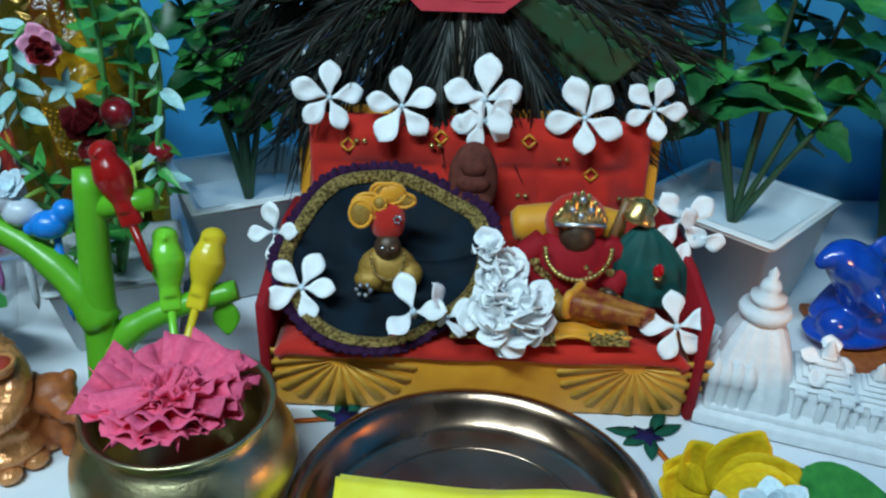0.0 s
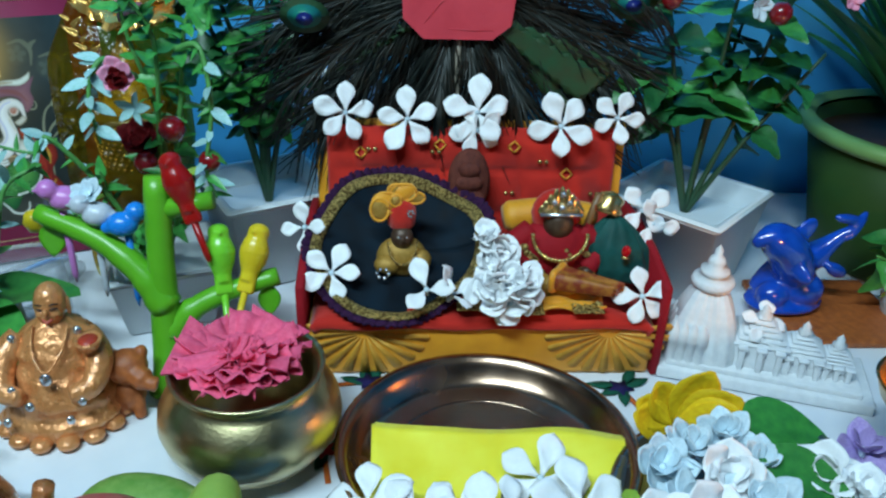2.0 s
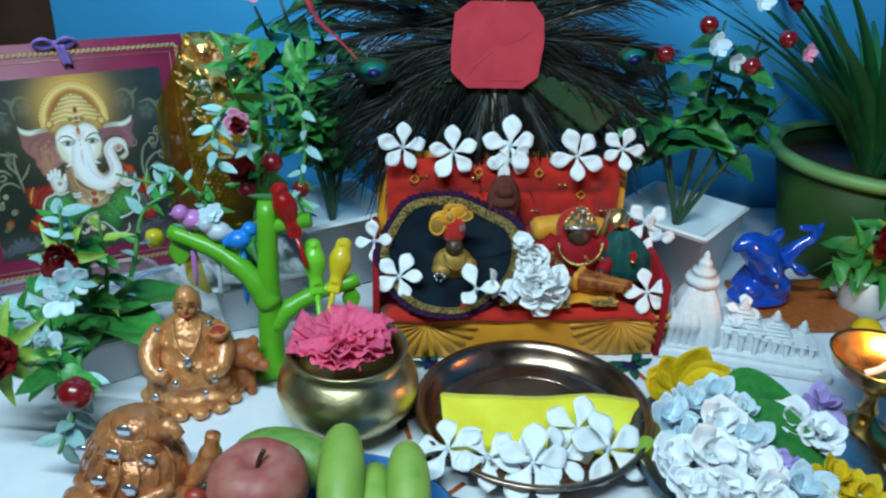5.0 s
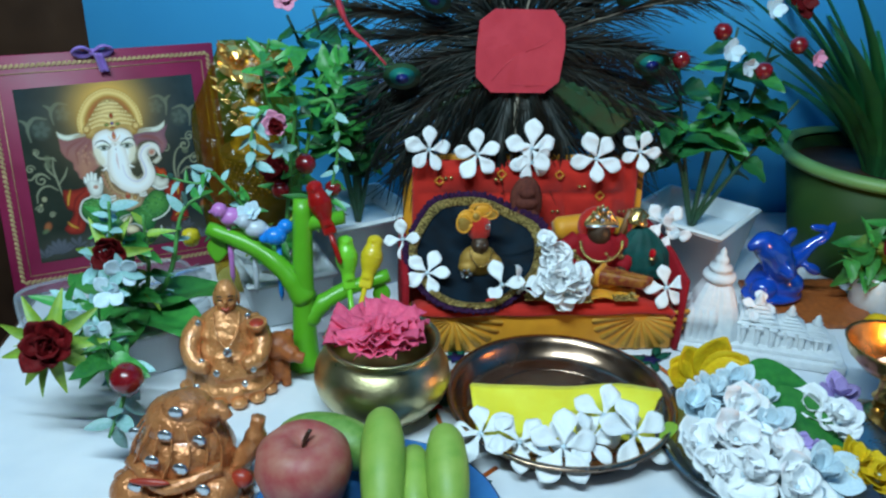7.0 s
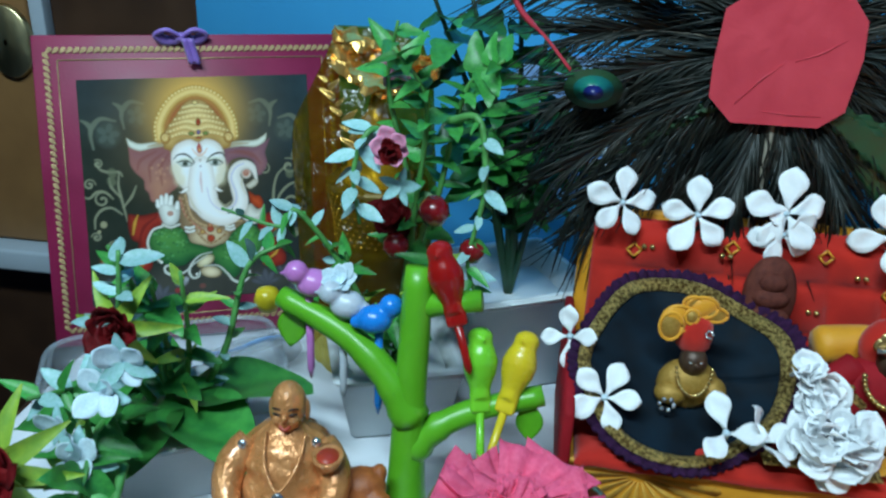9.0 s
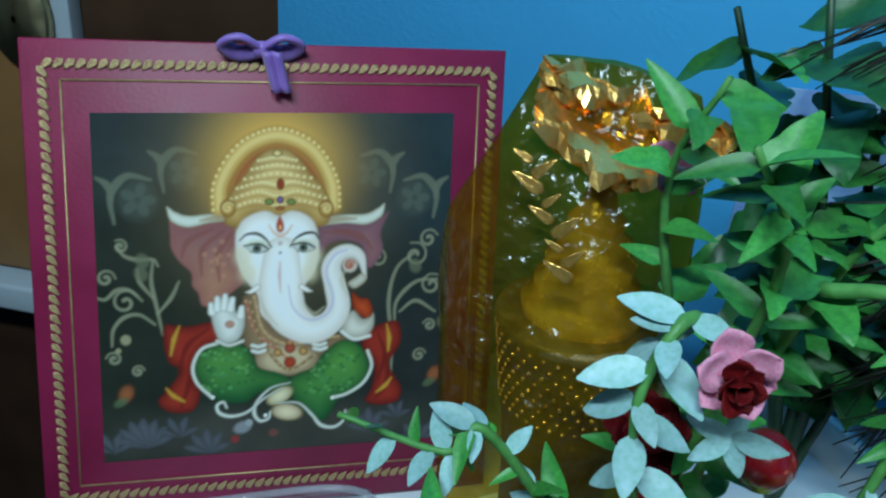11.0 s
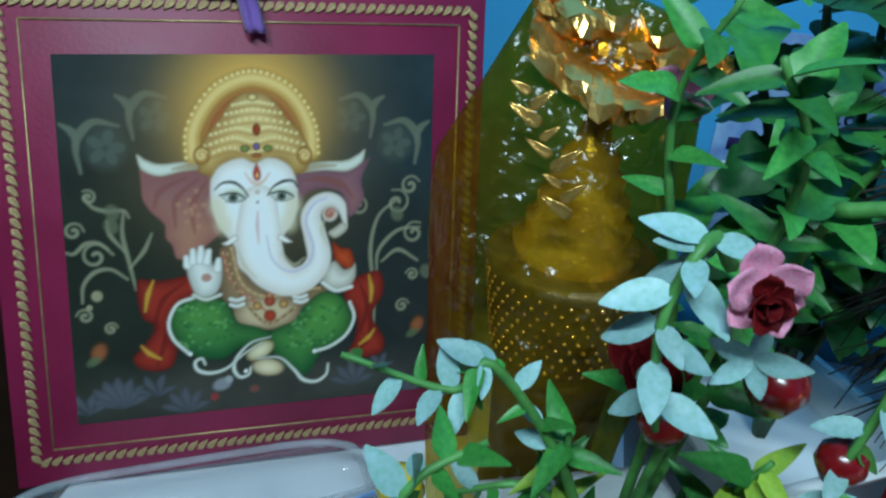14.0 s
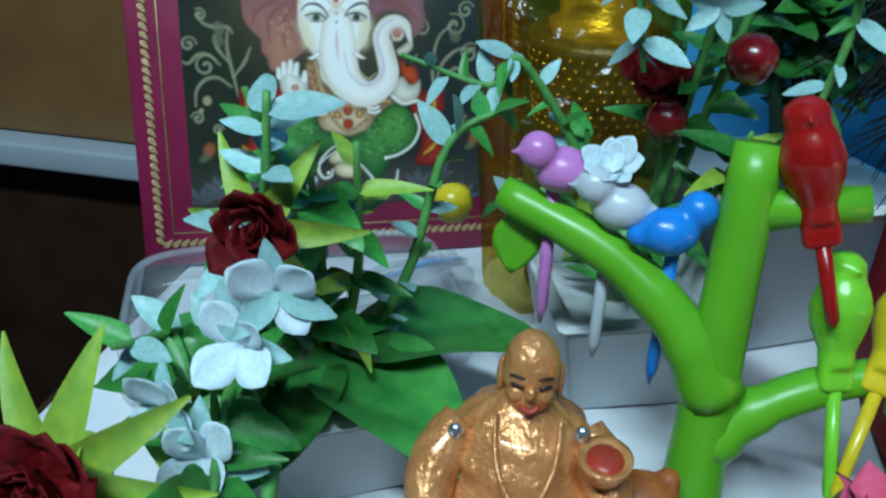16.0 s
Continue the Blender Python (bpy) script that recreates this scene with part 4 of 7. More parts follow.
tower = sheet(shikhara, 96, 40)
part("tower", tower, M_PLASTER, tp, "tapering ribbed plaster tower")
part("crown_disc", lathe([(0.1, 0.74), (0.165, 0.77), (0.18, 0.81), (0.165, 0.85), (0.09, 0.87), (0.12, 0.89), (0.12, 0.93), (0.06, 0.96), (0.075, 0.99), (0.06, 1.03), (0.03, 1.06), (0.035, 1.1), (0.0, 1.15)], 28), M_PLASTER, tp, "", (0.33, 0.36, 0))
for u, w, h in ((0.80, 0.21, 0.42), (1.14, 0.17, 0.32), (1.42, 0.13, 0.25)):
    hall = part("hall", box((u - w, 0.36 - w, 0.15), (u + w, 0.36 + w, 0.15 + h * 0.5), 0.01), M_PLASTER, tp)
    roof = bmesh.new()
    for n in range(6):
        q = w * 1.06 * (1 - n / 6.5)
        box((u - q, 0.36 - q, 0.15 + h * 0.5 + n * h * 0.085), (u + q, 0.36 + q, 0.15 + h * 0.5 + (n + 0.75) * h * 0.085), 0.008, roof, 1)
    part("stepped_roof", roof, M_PLASTER, tp)
    part("finial", lathe([(0.045, 0), (0.06, 0.03), (0.03, 0.06), (0.035, 0.08), (0, 0.13)], 12), M_PLASTER, tp, "", (u, 0.36, 0.13 + h))
    for s in (-0.7, 0.0, 0.7):
        part("pillar", box((u + s * w - 0.022, 0.36 - w - 0.05, 0.15), (u + s * w + 0.022, 0.36 - w - 0.006, 0.15 + h * 0.5), 0.006), M_PLASTER, tp)
        part("lintel", box((u + s * w - 0.04, 0.36 - w - 0.06, 0.15 + h * 0.46), (u + s * w + 0.04, 0.36 - w - 0.004, 0.15 + h * 0.53), 0.006), M_PLASTER, tp)
for k in range(7):
    part("turret", lathe([(0.04, 0), (0.045, 0.2), (0.06, 0.22), (0.05, 0.3), (0.02, 0.36), (0, 0.4)], 10), M_PLASTER, tp, "", (0.09 + 0.075 * k if k < 4 else 0.085, 0.10 if k < 4 else 0.2 + 0.13 * (k - 4), 0.13))
five_petals((2.36, -0.02, 0.50), (42, 10, 0), 0.20, 80)

# ---- blue dolphins on their board ----
bd = tagged(part("wooden_board", box((2.85, 0.35, 0.0), (4.1, 1.5, 0.07), 0.02), M_TERRA), "orange brown wooden board on the cloth", "board")
dol = bmesh.new()
tube(bend([(0.25, 0.1, 0.1), (0.02, 0.0, 0.42), (-0.2, -0.05, 0.72), (-0.42, -0.08, 0.84), (-0.56, -0.1, 0.78)], 5), [0.08, 0.1, 0.13, 0.15, 0.17, 0.185, 0.195, 0.2, 0.2, 0.2, 0.195, 0.19, 0.18, 0.165, 0.145, 0.12, 0.09, 0.075, 0.065, 0.055, 0.035], 14, dol)
tube(bend([(-0.25, 0.15, 0.12), (0.0, 0.12, 0.36), (0.25, 0.08, 0.55), (0.5, 0.02, 0.82)], 5), [0.1, 0.13, 0.15, 0.165, 0.175, 0.18, 0.18, 0.175, 0.165, 0.15, 0.13, 0.11, 0.09, 0.075, 0.06, 0.04], 14, dol)
for at, r, rot in (((-0.02, -0.05, 0.88), (0.10, 0.03, 0.14), (0, 35, 0)), ((-0.12, -0.22, 0.55), (0.05, 0.16, 0.09), (25, 0, 20)), ((0.55, 0.0, 0.86), (0.17, 0.05, 0.05), (0, -55, 20)), ((0.45, 0.02, 0.93), (0.16, 0.05, 0.05), (0, 10, 0)), ((0.42, -0.05, 0.42), (0.16, 0.06, 0.07), (0, 30, 10)), ((0, 0.05, 0.08), (0.4, 0.28, 0.09), (0, 0, 0)), ((-0.2, -0.05, 0.2), (0.16, 0.14, 0.14), (0, 0, 0)), ((0.12, -0.08, 0.24), (0.18, 0.14, 0.17), (0, 0, 0))):
    blob(dol, at, r, rot)
dolphin = tagged(part("dolphin_figurine", dol, M_DOLPHIN, None, "", (3.05, 0.95, 0.06), (0, 0, 8)), "glossy blue ceramic pair of leaping dolphins on the board", "figurine")
remeshed(dolphin, 0.022)


# ---- planters and plants ----
def square_pot(at, side, height, turn, label, low=0.78):
    t = thing("planter", at, label, "planter", (0, 0, turn), "white planters")
    o, i = side / 2, side / 2 - 0.05
    ring = lambda w, z: [(sx * w, sy * w, z) for sx, sy in ((-1, -1), (1, -1), (1, 1), (-1, 1))]
    bm = bmesh.new()
    levels = [ring(o * low, 0), ring(o, height - 0.05), ring(o + 0.035, height - 0.05), ring(o + 0.035, height), ring(i, height), ring(i * 0.92, height * 0.72)]
    vs = [[bm.verts.new(p) for p in l] for l in levels]
    for a, b in zip(vs, vs[1:]):
        for k in range(4):
            bm.faces.new((a[k], a[(k + 1) % 4], b[(k + 1) % 4], b[k]))
    bm.faces.new(vs[0][::-1])
    bmesh.ops.bevel(bm, geom=bm.edges[:], offset=0.018, segments=2, affect="EDGES")
    part("shell", bm, M_POTWHITE, t, flat=False)
    part("filling", box((-i * 0.94, -i * 0.94, height * 0.6), (i * 0.94, i * 0.94, height * 0.76), 0.02), M_POTWHITE, t, "white foam filling")
    return t


square_pot((2.2, 1.74, 0), 1.22, 0.95, 44.7, "square white plastic planter with a plant in it")
square_pot((-2.0, 1.90, 0), 1.12, 0.95, 28, "square white plastic planter with a plant in it")
square_pot((-2.85, 1.02, 0), 0.95, 0.62, 20, "low white plastic planter behind the toy tree")
square_pot((-4.2, -0.02, 0), 0.92, 0.55, 30, "low white plastic planter with broad leaves")


def stalk(t, pts, r, material=None):
    line = bend(pts, 6)
    part("stem", tube(line, [r * (1 - 0.6 * k / len(line)) for k in range(len(line))], 6), material or M_STEM, t)
    return line


def leafed(t, line, mesh, n, size, start=0.2, lift=0.3, name="leaf", spread=1.0, droop=0.0):
    """Leaves in turn along a stem."""
    for k in range(n):
        q = start + (1 - start) * (k + rnd.random() * 0.6) / n
        i = min(int(q * (len(line) - 1)), len(line) - 2)
        d = (line[i + 1] - line[i]).normalized()
        a = 2.4 * k + rnd.uniform(-0.5, 0.5)
        side = d.orthogonal().normalized()
        out = Matrix.Rotation(a, 3, d) @ side
        way = out * spread + d * lift + Vector((0, 0, -droop))
        turned(name, rnd.choice(mesh) if isinstance(mesh, list) else mesh, t, line[i], way, (rnd.uniform(-0.6, 0.6), -0.6, 1), size * rnd.uniform(0.7, 1.25))


def berry(t, at, r=0.11):
    part("berry", lathe([(0, -r), (r * 0.6, -r * 0.82), (r, -r * 0.1), (r * 0.92, r * 0.45), (r * 0.5, r * 0.9), (r * 0.12, r * 0.93), (0, r * 0.85)], 16), M_BERRY, t, "round glossy red berry", at)


def bloom(t, at, way, mesh, size, n=7, layers=2):
    """A blossom on a plant, facing way."""
    w = Vector(way).normalized()
    u = w.orthogonal().normalized()
    for l in range(layers):
        for k in range(n):
            a = 2 * math.pi * (k + 0.5 * l) / n
            out = Matrix.Rotation(a, 3, w) @ u
            lift = 0.25 + 0.5 * l + rnd.uniform(-0.3, 0.3)
            turned("petal", mesh, t, at, out * math.cos(lift) + w * math.sin(lift) + u * rnd.uniform(-0.2, 0.2), w + out * rnd.uniform(-0.5, 0.5), size * (1 - 0.28 * l) * rnd.uniform(0.78, 1.12))


# plant behind the sofa's right arm
p = thing("artificial_plant", (2.2, 1.74, 0.7), "artificial plant with lobed dark leaves and red berries in a planter", "plant")
for tip, mid in (((-0.5, 0.05, 2.2), (-0.25, 0.0, 1.0)), ((0.1, -0.1, 2.5), (0.05, 0, 1.1)), ((0.65, 0.1, 2.3), (0.35, 0, 1.1)), ((0.95, -0.2, 1.7), (0.4, -0.1, 0.8)), ((-0.75, -0.1, 1.65), (-0.3, 0, 0.9)), ((0.3, 0.2, 1.9), (0.12, 0.1, 1.0))):
    line = stalk(p, [(0, 0, 0), mid, tip], 0.035, M_DARKSTEM)
    leafed(p, line, [DARKLEAF, MIDLEAF], 10, 0.46, 0.55, 0.2, droop=0.25)
for at in ((-0.60, -0.35, 2.18), (0.30, -0.5, 2.1), (0.75, -0.3, 2.35), (-0.2, -0.4, 2.5)):
    berry(p, at, 0.10)
bloom(p, (-0.1, -0.45, 2.3), (0, -1, 0.3), PALE, 0.15, 5, 1)
bloom(p, (0.1, -0.5, 2.15), (0.2, -1, 0.1), PALE, 0.14, 5, 1)
bloom(p, (1.0, -0.3, 2.2), (0.2, -1, 0.1), ROSEP, 0.13, 5, 1)
bloom(p, (0.3, -0.45, 2.75), (0.1, -1, 0.2), PALE, 0.15, 5, 1)
bloom(p, (0.62, -0.4, 2.85), (0.1, -1, 0.2), REDP, 0.2, 6, 1)
# plant behind the sofa's other arm
p = thing("artificial_plant", (-2.0, 1.90, 0.7), "artificial plant with lobed dark leaves in a white planter", "plant")
for tip, mid in (((-0.45, -0.2, 2.6), (-0.1, 0.0, 1.2)), ((0.15, -0.1, 2.3), (0.05, 0, 1.1)), ((-0.1, 0.1, 2.8), (0, 0, 1.3)), ((0.3, 0.0, 1.5), (0.15, 0, 0.8)), ((-0.35, 0.0, 1.6), (-0.2, 0, 0.9)), ((-0.75, 0.0, 2.5), (-0.3, 0, 1.4))):
    line = stalk(p, [(0, 0, 0), mid, tip], 0.035, M_DARKSTEM)
    leafed(p, line, [DARKLEAF, MIDLEAF, MIDLEAF], 16, 0.36, 0.45, 0.2, droop=0.25)
bloom(p, (-0.7, -0.35, 2.75), (-0.2, -1, 0.3), ROSEP, 0.16, 6, 2)
# leafy vine plant behind the toy tree
p = thing("vine_plant", (-2.85, 1.02, 0.4), "artificial vine with small bright leaves, blossoms and red berries", "plant")
for pts, n, me, s in (([(0, 0, 0), (0.15, -0.1, 1.3), (0.25, -0.25, 2.2), (0.05, -0.4, 2.6)], 24, [LEAF, MIDLEAF], 0.23), ([(0, 0, 0), (0.3, 0, 1.4), (0.5, -0.2, 2.3), (0.75, -0.35, 2.55)], 28, [LEAF, MIDLEAF], 0.23),
                      ([(0.4, -0.2, 2.1), (0.62, -0.35, 2.15), (0.68, -0.42, 1.7), (0.60, -0.45, 1.2), (0.66, -0.45, 0.95)], 21, [LEAF, MINT], 0.17), ([(0.1, -0.3, 1.9), (-0.05, -0.55, 2.1), (-0.15, -0.65, 1.85), (-0.1, -0.7, 1.5)], 18, [MINT], 0.18),
                      ([(0, 0, 0), (-0.3, -0.25, 0.9), (-0.62, -0.38, 1.42), (-0.75, -0.4, 1.30), (-1.15, -0.45, 1.42)], 21, [MINT, LEAF], 0.18), ([(0, 0, 0), (-0.35, -0.2, 0.7), (-0.75, -0.22, 0.62)], 12, [MINT, LEAF], 0.16),
                      ([(0, 0, 0), (-0.1, -0.3, 0.5), (0.2, -0.5, 0.85)], 13, [LEAF], 0.23), ([(0, 0, 0), (-0.25, -0.1, 0.6), (-0.3, -0.3, 1.1)], 13, [LIME, LEAF], 0.24), ([(0, 0, 0), (0.3, -0.25, 0.8), (0.4, -0.4, 1.2)], 16, [LIME, LEAF], 0.26),
                      ([(0, 0, 0), (0.1, 0.2, 1.2), (-0.1, 0.2, 2.2), (0.0, 0.0, 2.7)], 14, [LEAF, MIDLEAF], 0.28)):
    leafed(p, stalk(p, pts, 0.028), me, n, s, 0.25, 0.4, droop=0.1)
berry(p, (0.34, -0.36, 1.5))
berry(p, (0.62, -0.40, 1.25), 0.09)
berry(p, (0.05, -0.2, 1.15), 0.10)
bloom(p, (0.10, -0.66, 2.02), (0.2, -1, 0.3), ROSEP, 0.14, 6, 1)
bloom(p, (0.10, -0.70, 2.00), (0.2, -1, 0.1), REDP, 0.10, 6, 2)
bloom(p, (-0.07, 0.30, 2.28), (0.3, -1, 0.2), ROSEP, 0.13, 5, 1)
bloom(p, (-0.04, 0.30, 2.25), (0.2, -1, -0.3), PALE, 0.10, 5, 1)
bloom(p, (-0.02, -0.05, 1.28), (0, -0.7, 0.8), REDP, 0.20, 7, 2)
bloom(p, (0.15, -0.6, 1.75), (-0.3, -1, 0.1), MINT, 0.16, 5, 1)
bloom(p, (-0.18, -0.92, 1.18), (0, -0.7, 0.8), PALE, 0.13, 7, 2)
part("yellow_berry", lathe([(0, -0.1), (0.07, -0.08), (0.105, 0), (0.08, 0.08), (0.03, 0.1), (0, 0.1)], 16), M_BIRDYELLOW, p, "round yellow berry", (-0.93, -0.24, 0.62))
# plant with red flowers, front left
p = thing("flowering_plant", (-4.2, -0.02, 0.35), "artificial plant with deep red flowers and broad leaves", "plant")
for pts, n, me, s in (([(0, 0, 0), (0.05, -0.1, 0.7), (0.1, -0.3, 1.3)], 12, [LEAF, MIDLEAF], 0.29), ([(0, 0, 0), (0.2, -0.1, 0.7), (0.25, -0.2, 1.35)], 12, [LEAF, LIME], 0.27), ([(0, 0, 0), (-0.2, -0.3, 0.8), (0.05, -0.6, 1.25), (0.1, -0.6, 1.65)], 20, [MINT], 0.20),
                      ([(0, 0, 0), (-0.35, -0.35, 0.5), (-0.4, -0.9, 0.8)], 16, [MINT, LEAF], 0.23), ([(0, 0, 0), (-0.1, -0.6, 0.5), (0.1, -1.2, 0.6), (0.25, -1.6, 0.45)], 18, [LEAF, MIDLEAF], 0.30), ([(0, 0, 0), (-0.4, -0.8, 0.4), (-0.3, -1.5, 0.6)], 18, [LEAF, LIME], 0.29),
                      ([(0.2, -1.0, 0.5), (0.3, -1.5, 0.3), (0.22, -1.8, 0.05)], 12, [MINT], 0.22), ([(0, 0, 0), (0.35, 0.1, 0.6), (0.5, 0.25, 1.2), (0.75, 0.4, 1.35)], 16, [MINT, LEAF], 0.19), ([(0, 0, 0), (0.0, -0.2, 1.0), (-0.05, -0.45, 1.6)], 16, [MINT, LEAF], 0.22)):
    leafed(p, stalk(p, pts, 0.03), me, n, s, 0.25, 0.4, droop=0.1)
for way in ((1, 0.1, 0.28), (0.75, -0.6, 0.12), (-0.1, -1, 0.05), (-0.8, -0.5, 0.12), (-0.7, 0.5, 0.2)):
    turned("broad_leaf", OVAL, p, (0, 0, 0.28), way, (0, 0, 1), 0.98)
bloom(p, (0.08, -0.70, 1.22), (0.1, -1, 0.3), REDP, 0.20, 6, 3)
for at, way in (((0.12, -0.98, 0.96), (0.2, -1, 0.5)), ((-0.12, -1.05, 0.72), (-0.3, -1, 0.4)), ((0.22, -0.9, 1.12), (0.4, -1, 0.2)), ((0.02, -1.12, 0.60), (0, -1, 0.6))):
    bloom(p, at, way, PALE, 0.17, 4, 1)
    bloom(p, at, way, MINT, 0.20, 3, 1)
bloom(p, (-0.25, -1.48, 0.76), (0.2, -1, 0.45), REDP, 0.25, 7, 3)
for k in range(9):
    a = 2 * math.pi * k / 9
    turned("sepal", LIME, p, (-0.25, -1.44, 0.74), (math.cos(a), 0.3 * math.sin(a), 0.85 * math.sin(a)), (0.1, -1, 0.3), 0.45)
for k in range(6):
    a = 2 * math.pi * k / 6
    turned("sepal", LIME, p, (0.06, -0.66, 1.18), (math.cos(a), 0.2, math.sin(a)), (0.1, -1, 0.3), 0.36)
berry(p, (0.40, -1.70, 0.55), 0.135)
# green tub with strap-leaved plant
tub = thing("green_tub", (4.85, 2.15, 0), "large olive green plastic tub with a pale rim", "plant tub")
part("body", lathe([(0, 0), (0.85, 0), (0.92, 0.06), (1.22, 1.45), (1.16, 1.45), (0.9, 0.2), (0, 0.15)], 56), M_BIGPOT, tub)
part("rim", lathe([(1.18, 1.40), (1.27, 1.40), (1.33, 1.46), (1.31, 1.54), (1.2, 1.56), (1.15, 1.5)], 56), M_POTLIP, tub, "rolled light green rim")
part("soil", lathe([(0, 1.36), (0.6, 1.33), (1.14, 1.3)], 32), M_DARKWOOD, tub, "dark potting soil")
p = thing("strap_plant", (4.75, 2.0, 1.35), "plant with long arching strap leaves in a green tub", "plant")
for k in range(64):
    a = 2.4 * k
    c = math.radians(rnd.uniform(20, 82) if math.cos(a) > -0.2 else rnd.uniform(58, 84))
    turned("leaf", STRAP, p, (0.25 * math.cos(a), 0.25 * math.sin(a), 0), (math.cos(a) * math.cos(c), min(math.sin(a) * math.cos(c), 0.45), math.sin(c)), (math.cos(a + 3.1), math.sin(a + 3.1), 0.6), rnd.uniform(1.7, 3.0))
cup2 = thing("white_cup", (4.28, 0.85, 0), "white ceramic cup used as a small planter", "cup")
part("body", lathe([(0, 0), (0.24, 0), (0.28, 0.05), (0.34, 0.5), (0.31, 0.5), (0.25, 0.1), (0, 0.08)], 32), M_CUPWHITE, cup2)
p = thing("potted_flower", (4.28, 0.85, 0.3), "small artificial plant with dark red flower in a cup", "plant")
for tip in ((-0.4, -0.2, 0.7), (0.2, -0.3, 0.8), (0.1, 0.1, 1.0), (-0.1, -0.3, 0.45), (-0.6, -0.1, 0.45)):
    leafed(p, stalk(p, [(0, 0, 0), (tip[0] * 0.4, tip[1] * 0.3, tip[2] * 0.6), tip], 0.028), [LIME, LEAF, MIDLEAF], 9, 0.42, 0.2, 0.3, droop=0.2)
bloom(p, (-0.15, -0.35, 0.8), (-0.2, -1, 0.4), REDP, 0.28, 7, 2)
tagged(part("yellow_fruit", blob(bmesh.new(), (0, 0, 0), (0.16, 0.16, 0.14)), M_YELLOWPETAL, None, "", (3.95, 0.2, 0.13)), "small round yellow fruit on the cloth", "fruit")

# ---- toy tree with bird picks ----
tree = thing("toy_tree", (0, 0, 0), "green plastic toy tree holding bird-shaped fruit picks", "toy tree")
part("trunk", tube(bend([(-2.52, -0.20, 0), (-2.52, -0.15, 0.35), (-2.52, -0.06, 0.95), (-2.51, 0.09, 1.74)], 6), [0.185, 0.168, 0.154, 0.143, 0.135, 0.13, 0.125, 0.121, 0.117, 0.113, 0.11, 0.107, 0.105, 0.103, 0.101, 0.1, 0.098, 0.096, 0.086], 20), M_TOYGREEN, tree)
part("branch", tube(bend([(-2.50, -0.10, 0.72), (-2.68, -0.05, 1.0), (-3.0, 0.05, 1.24), (-3.45, 0.16, 1.40)], 6), [0.13] * 3 + [0.115] * 3 + [0.10] * 4 + [0.09] * 5 + [0.08] * 3 + [0.07], 16), M_TOYGREEN, tree)
part("branch", tube(bend([(-2.50, -0.12, 0.50), (-2.32, -0.08, 0.68), (-2.05, 0.0, 0.80), (-1.66, 0.08, 0.90)], 6), [0.12] * 3 + [0.10] * 4 + [0.085] * 5 + [0.075] * 6 + [0.07], 16), M_TOYGREEN, tree)
part("branch", tube([(-2.50, 0.06, 1.48), (-2.3, 0.05, 1.53), (-2.10, 0.04, 1.57)], [0.09, 0.075, 0.068], 14), M_TOYGREEN, tree)
turned("plastic_leaf", shared("plastic_leaf", sheet(lambda u, v: ((u - 0.5) * 0.7 * math.sin(math.pi * (0.06 + 0.92 * v)), v, 0.0), 6, 8, 0.08), M_TOYGREEN), tree, (-1.74, 0.04, 0.84), (0.05, -0.15, -1), (0, -1, 0.1), 0.26)
turned("plastic_leaf", shared("plastic_leaf", sheet(lambda u, v: ((u - 0.5) * 0.7 * math.sin(math.pi * (0.06 + 0.92 * v)), v, 0.0), 6, 8, 0.08), M_TOYGREEN), tree, (-3.36, 0.16, 1.33), (-0.1, -0.1, -1), (0, -1, 0.1), 0.3)


def pick(name_colour, material, at, lean, face=0, long=0.5):
    t = thing("bird_pick", at, f"{name_colour} plastic bird-shaped fruit pick set in the toy tree", "fruit pick", lean, "bird picks")
    b = bmesh.new()
    tube([(0, 0, -0.02), (0, 0, 0.05), (0, 0, 0.14), (0, -0.01, 0.22), (0, -0.02, 0.28), (0, -0.02, 0.33), (0, -0.02, 0.39), (0, -0.02, 0.43)], [0.055, 0.06, 0.09, 0.10, 0.085, 0.068, 0.068, 0.03], 16, b)
    blob(b, (0, -0.01, 0.37), (0.072, 0.076, 0.072))
    box((-0.058, -0.03, -0.12), (0.058, 0.03, 0.03), 0.018, b)
    tube([(0, -0.07, 0.37), (0, -0.115, 0.36)], [0.025, 0.006], 8, b)
    remeshed(part("bird", b, material, t, "", (0, 0, 0), (0, 0, face), (1.18, 1.18, 1.0)), 0.012)
    part("pick", tube([(0, 0, -0.08), (0, 0, -0.08 - long * 0.9), (0, 0, -0.08 - long)], [0.028, 0.026, 0.006], 8), material, t)


pick("red", M_BIRDRED, (-2.27, 0.0, 1.52), (-12, -18, 0), 0, 0.36)
pick("bright green", M_BIRDGREEN, (-2.07, -0.02, 0.92), (-24, -6, 0), 20)
pick("yellow", M_BIRDYELLOW, (-1.88, 0.0, 0.92), (-28, 15, 0), -20)


def sitting(name_colour, material, at, turn):
    t = thing("bird_pick", at, f"{name_colour} plastic round bird fruit pick set in the toy tree", "fruit pick", (0, 0, 0), "bird picks")
    b = blob(bmesh.new(), (0.03, 0, 0), (0.12, 0.10, 0.095))
    blob(b, (-0.075, -0.02, 0.085), 0.078)
    blob(b, (0.13, 0, -0.02), (0.06, 0.05, 0.045))
    tube([(-0.14, -0.03, 0.085), (-0.185, -0.04, 0.08)], [0.022, 0.006], 8, b)
    remeshed(part("bird", b, material, t, "", (0, 0, 0), (0, 0, turn)), 0.012)
    part("pick", tube([(0, 0, -0.05), (0, -0.01, -0.64), (0, -0.01, -0.72)], [0.028, 0.026, 0.006], 8), material, t)


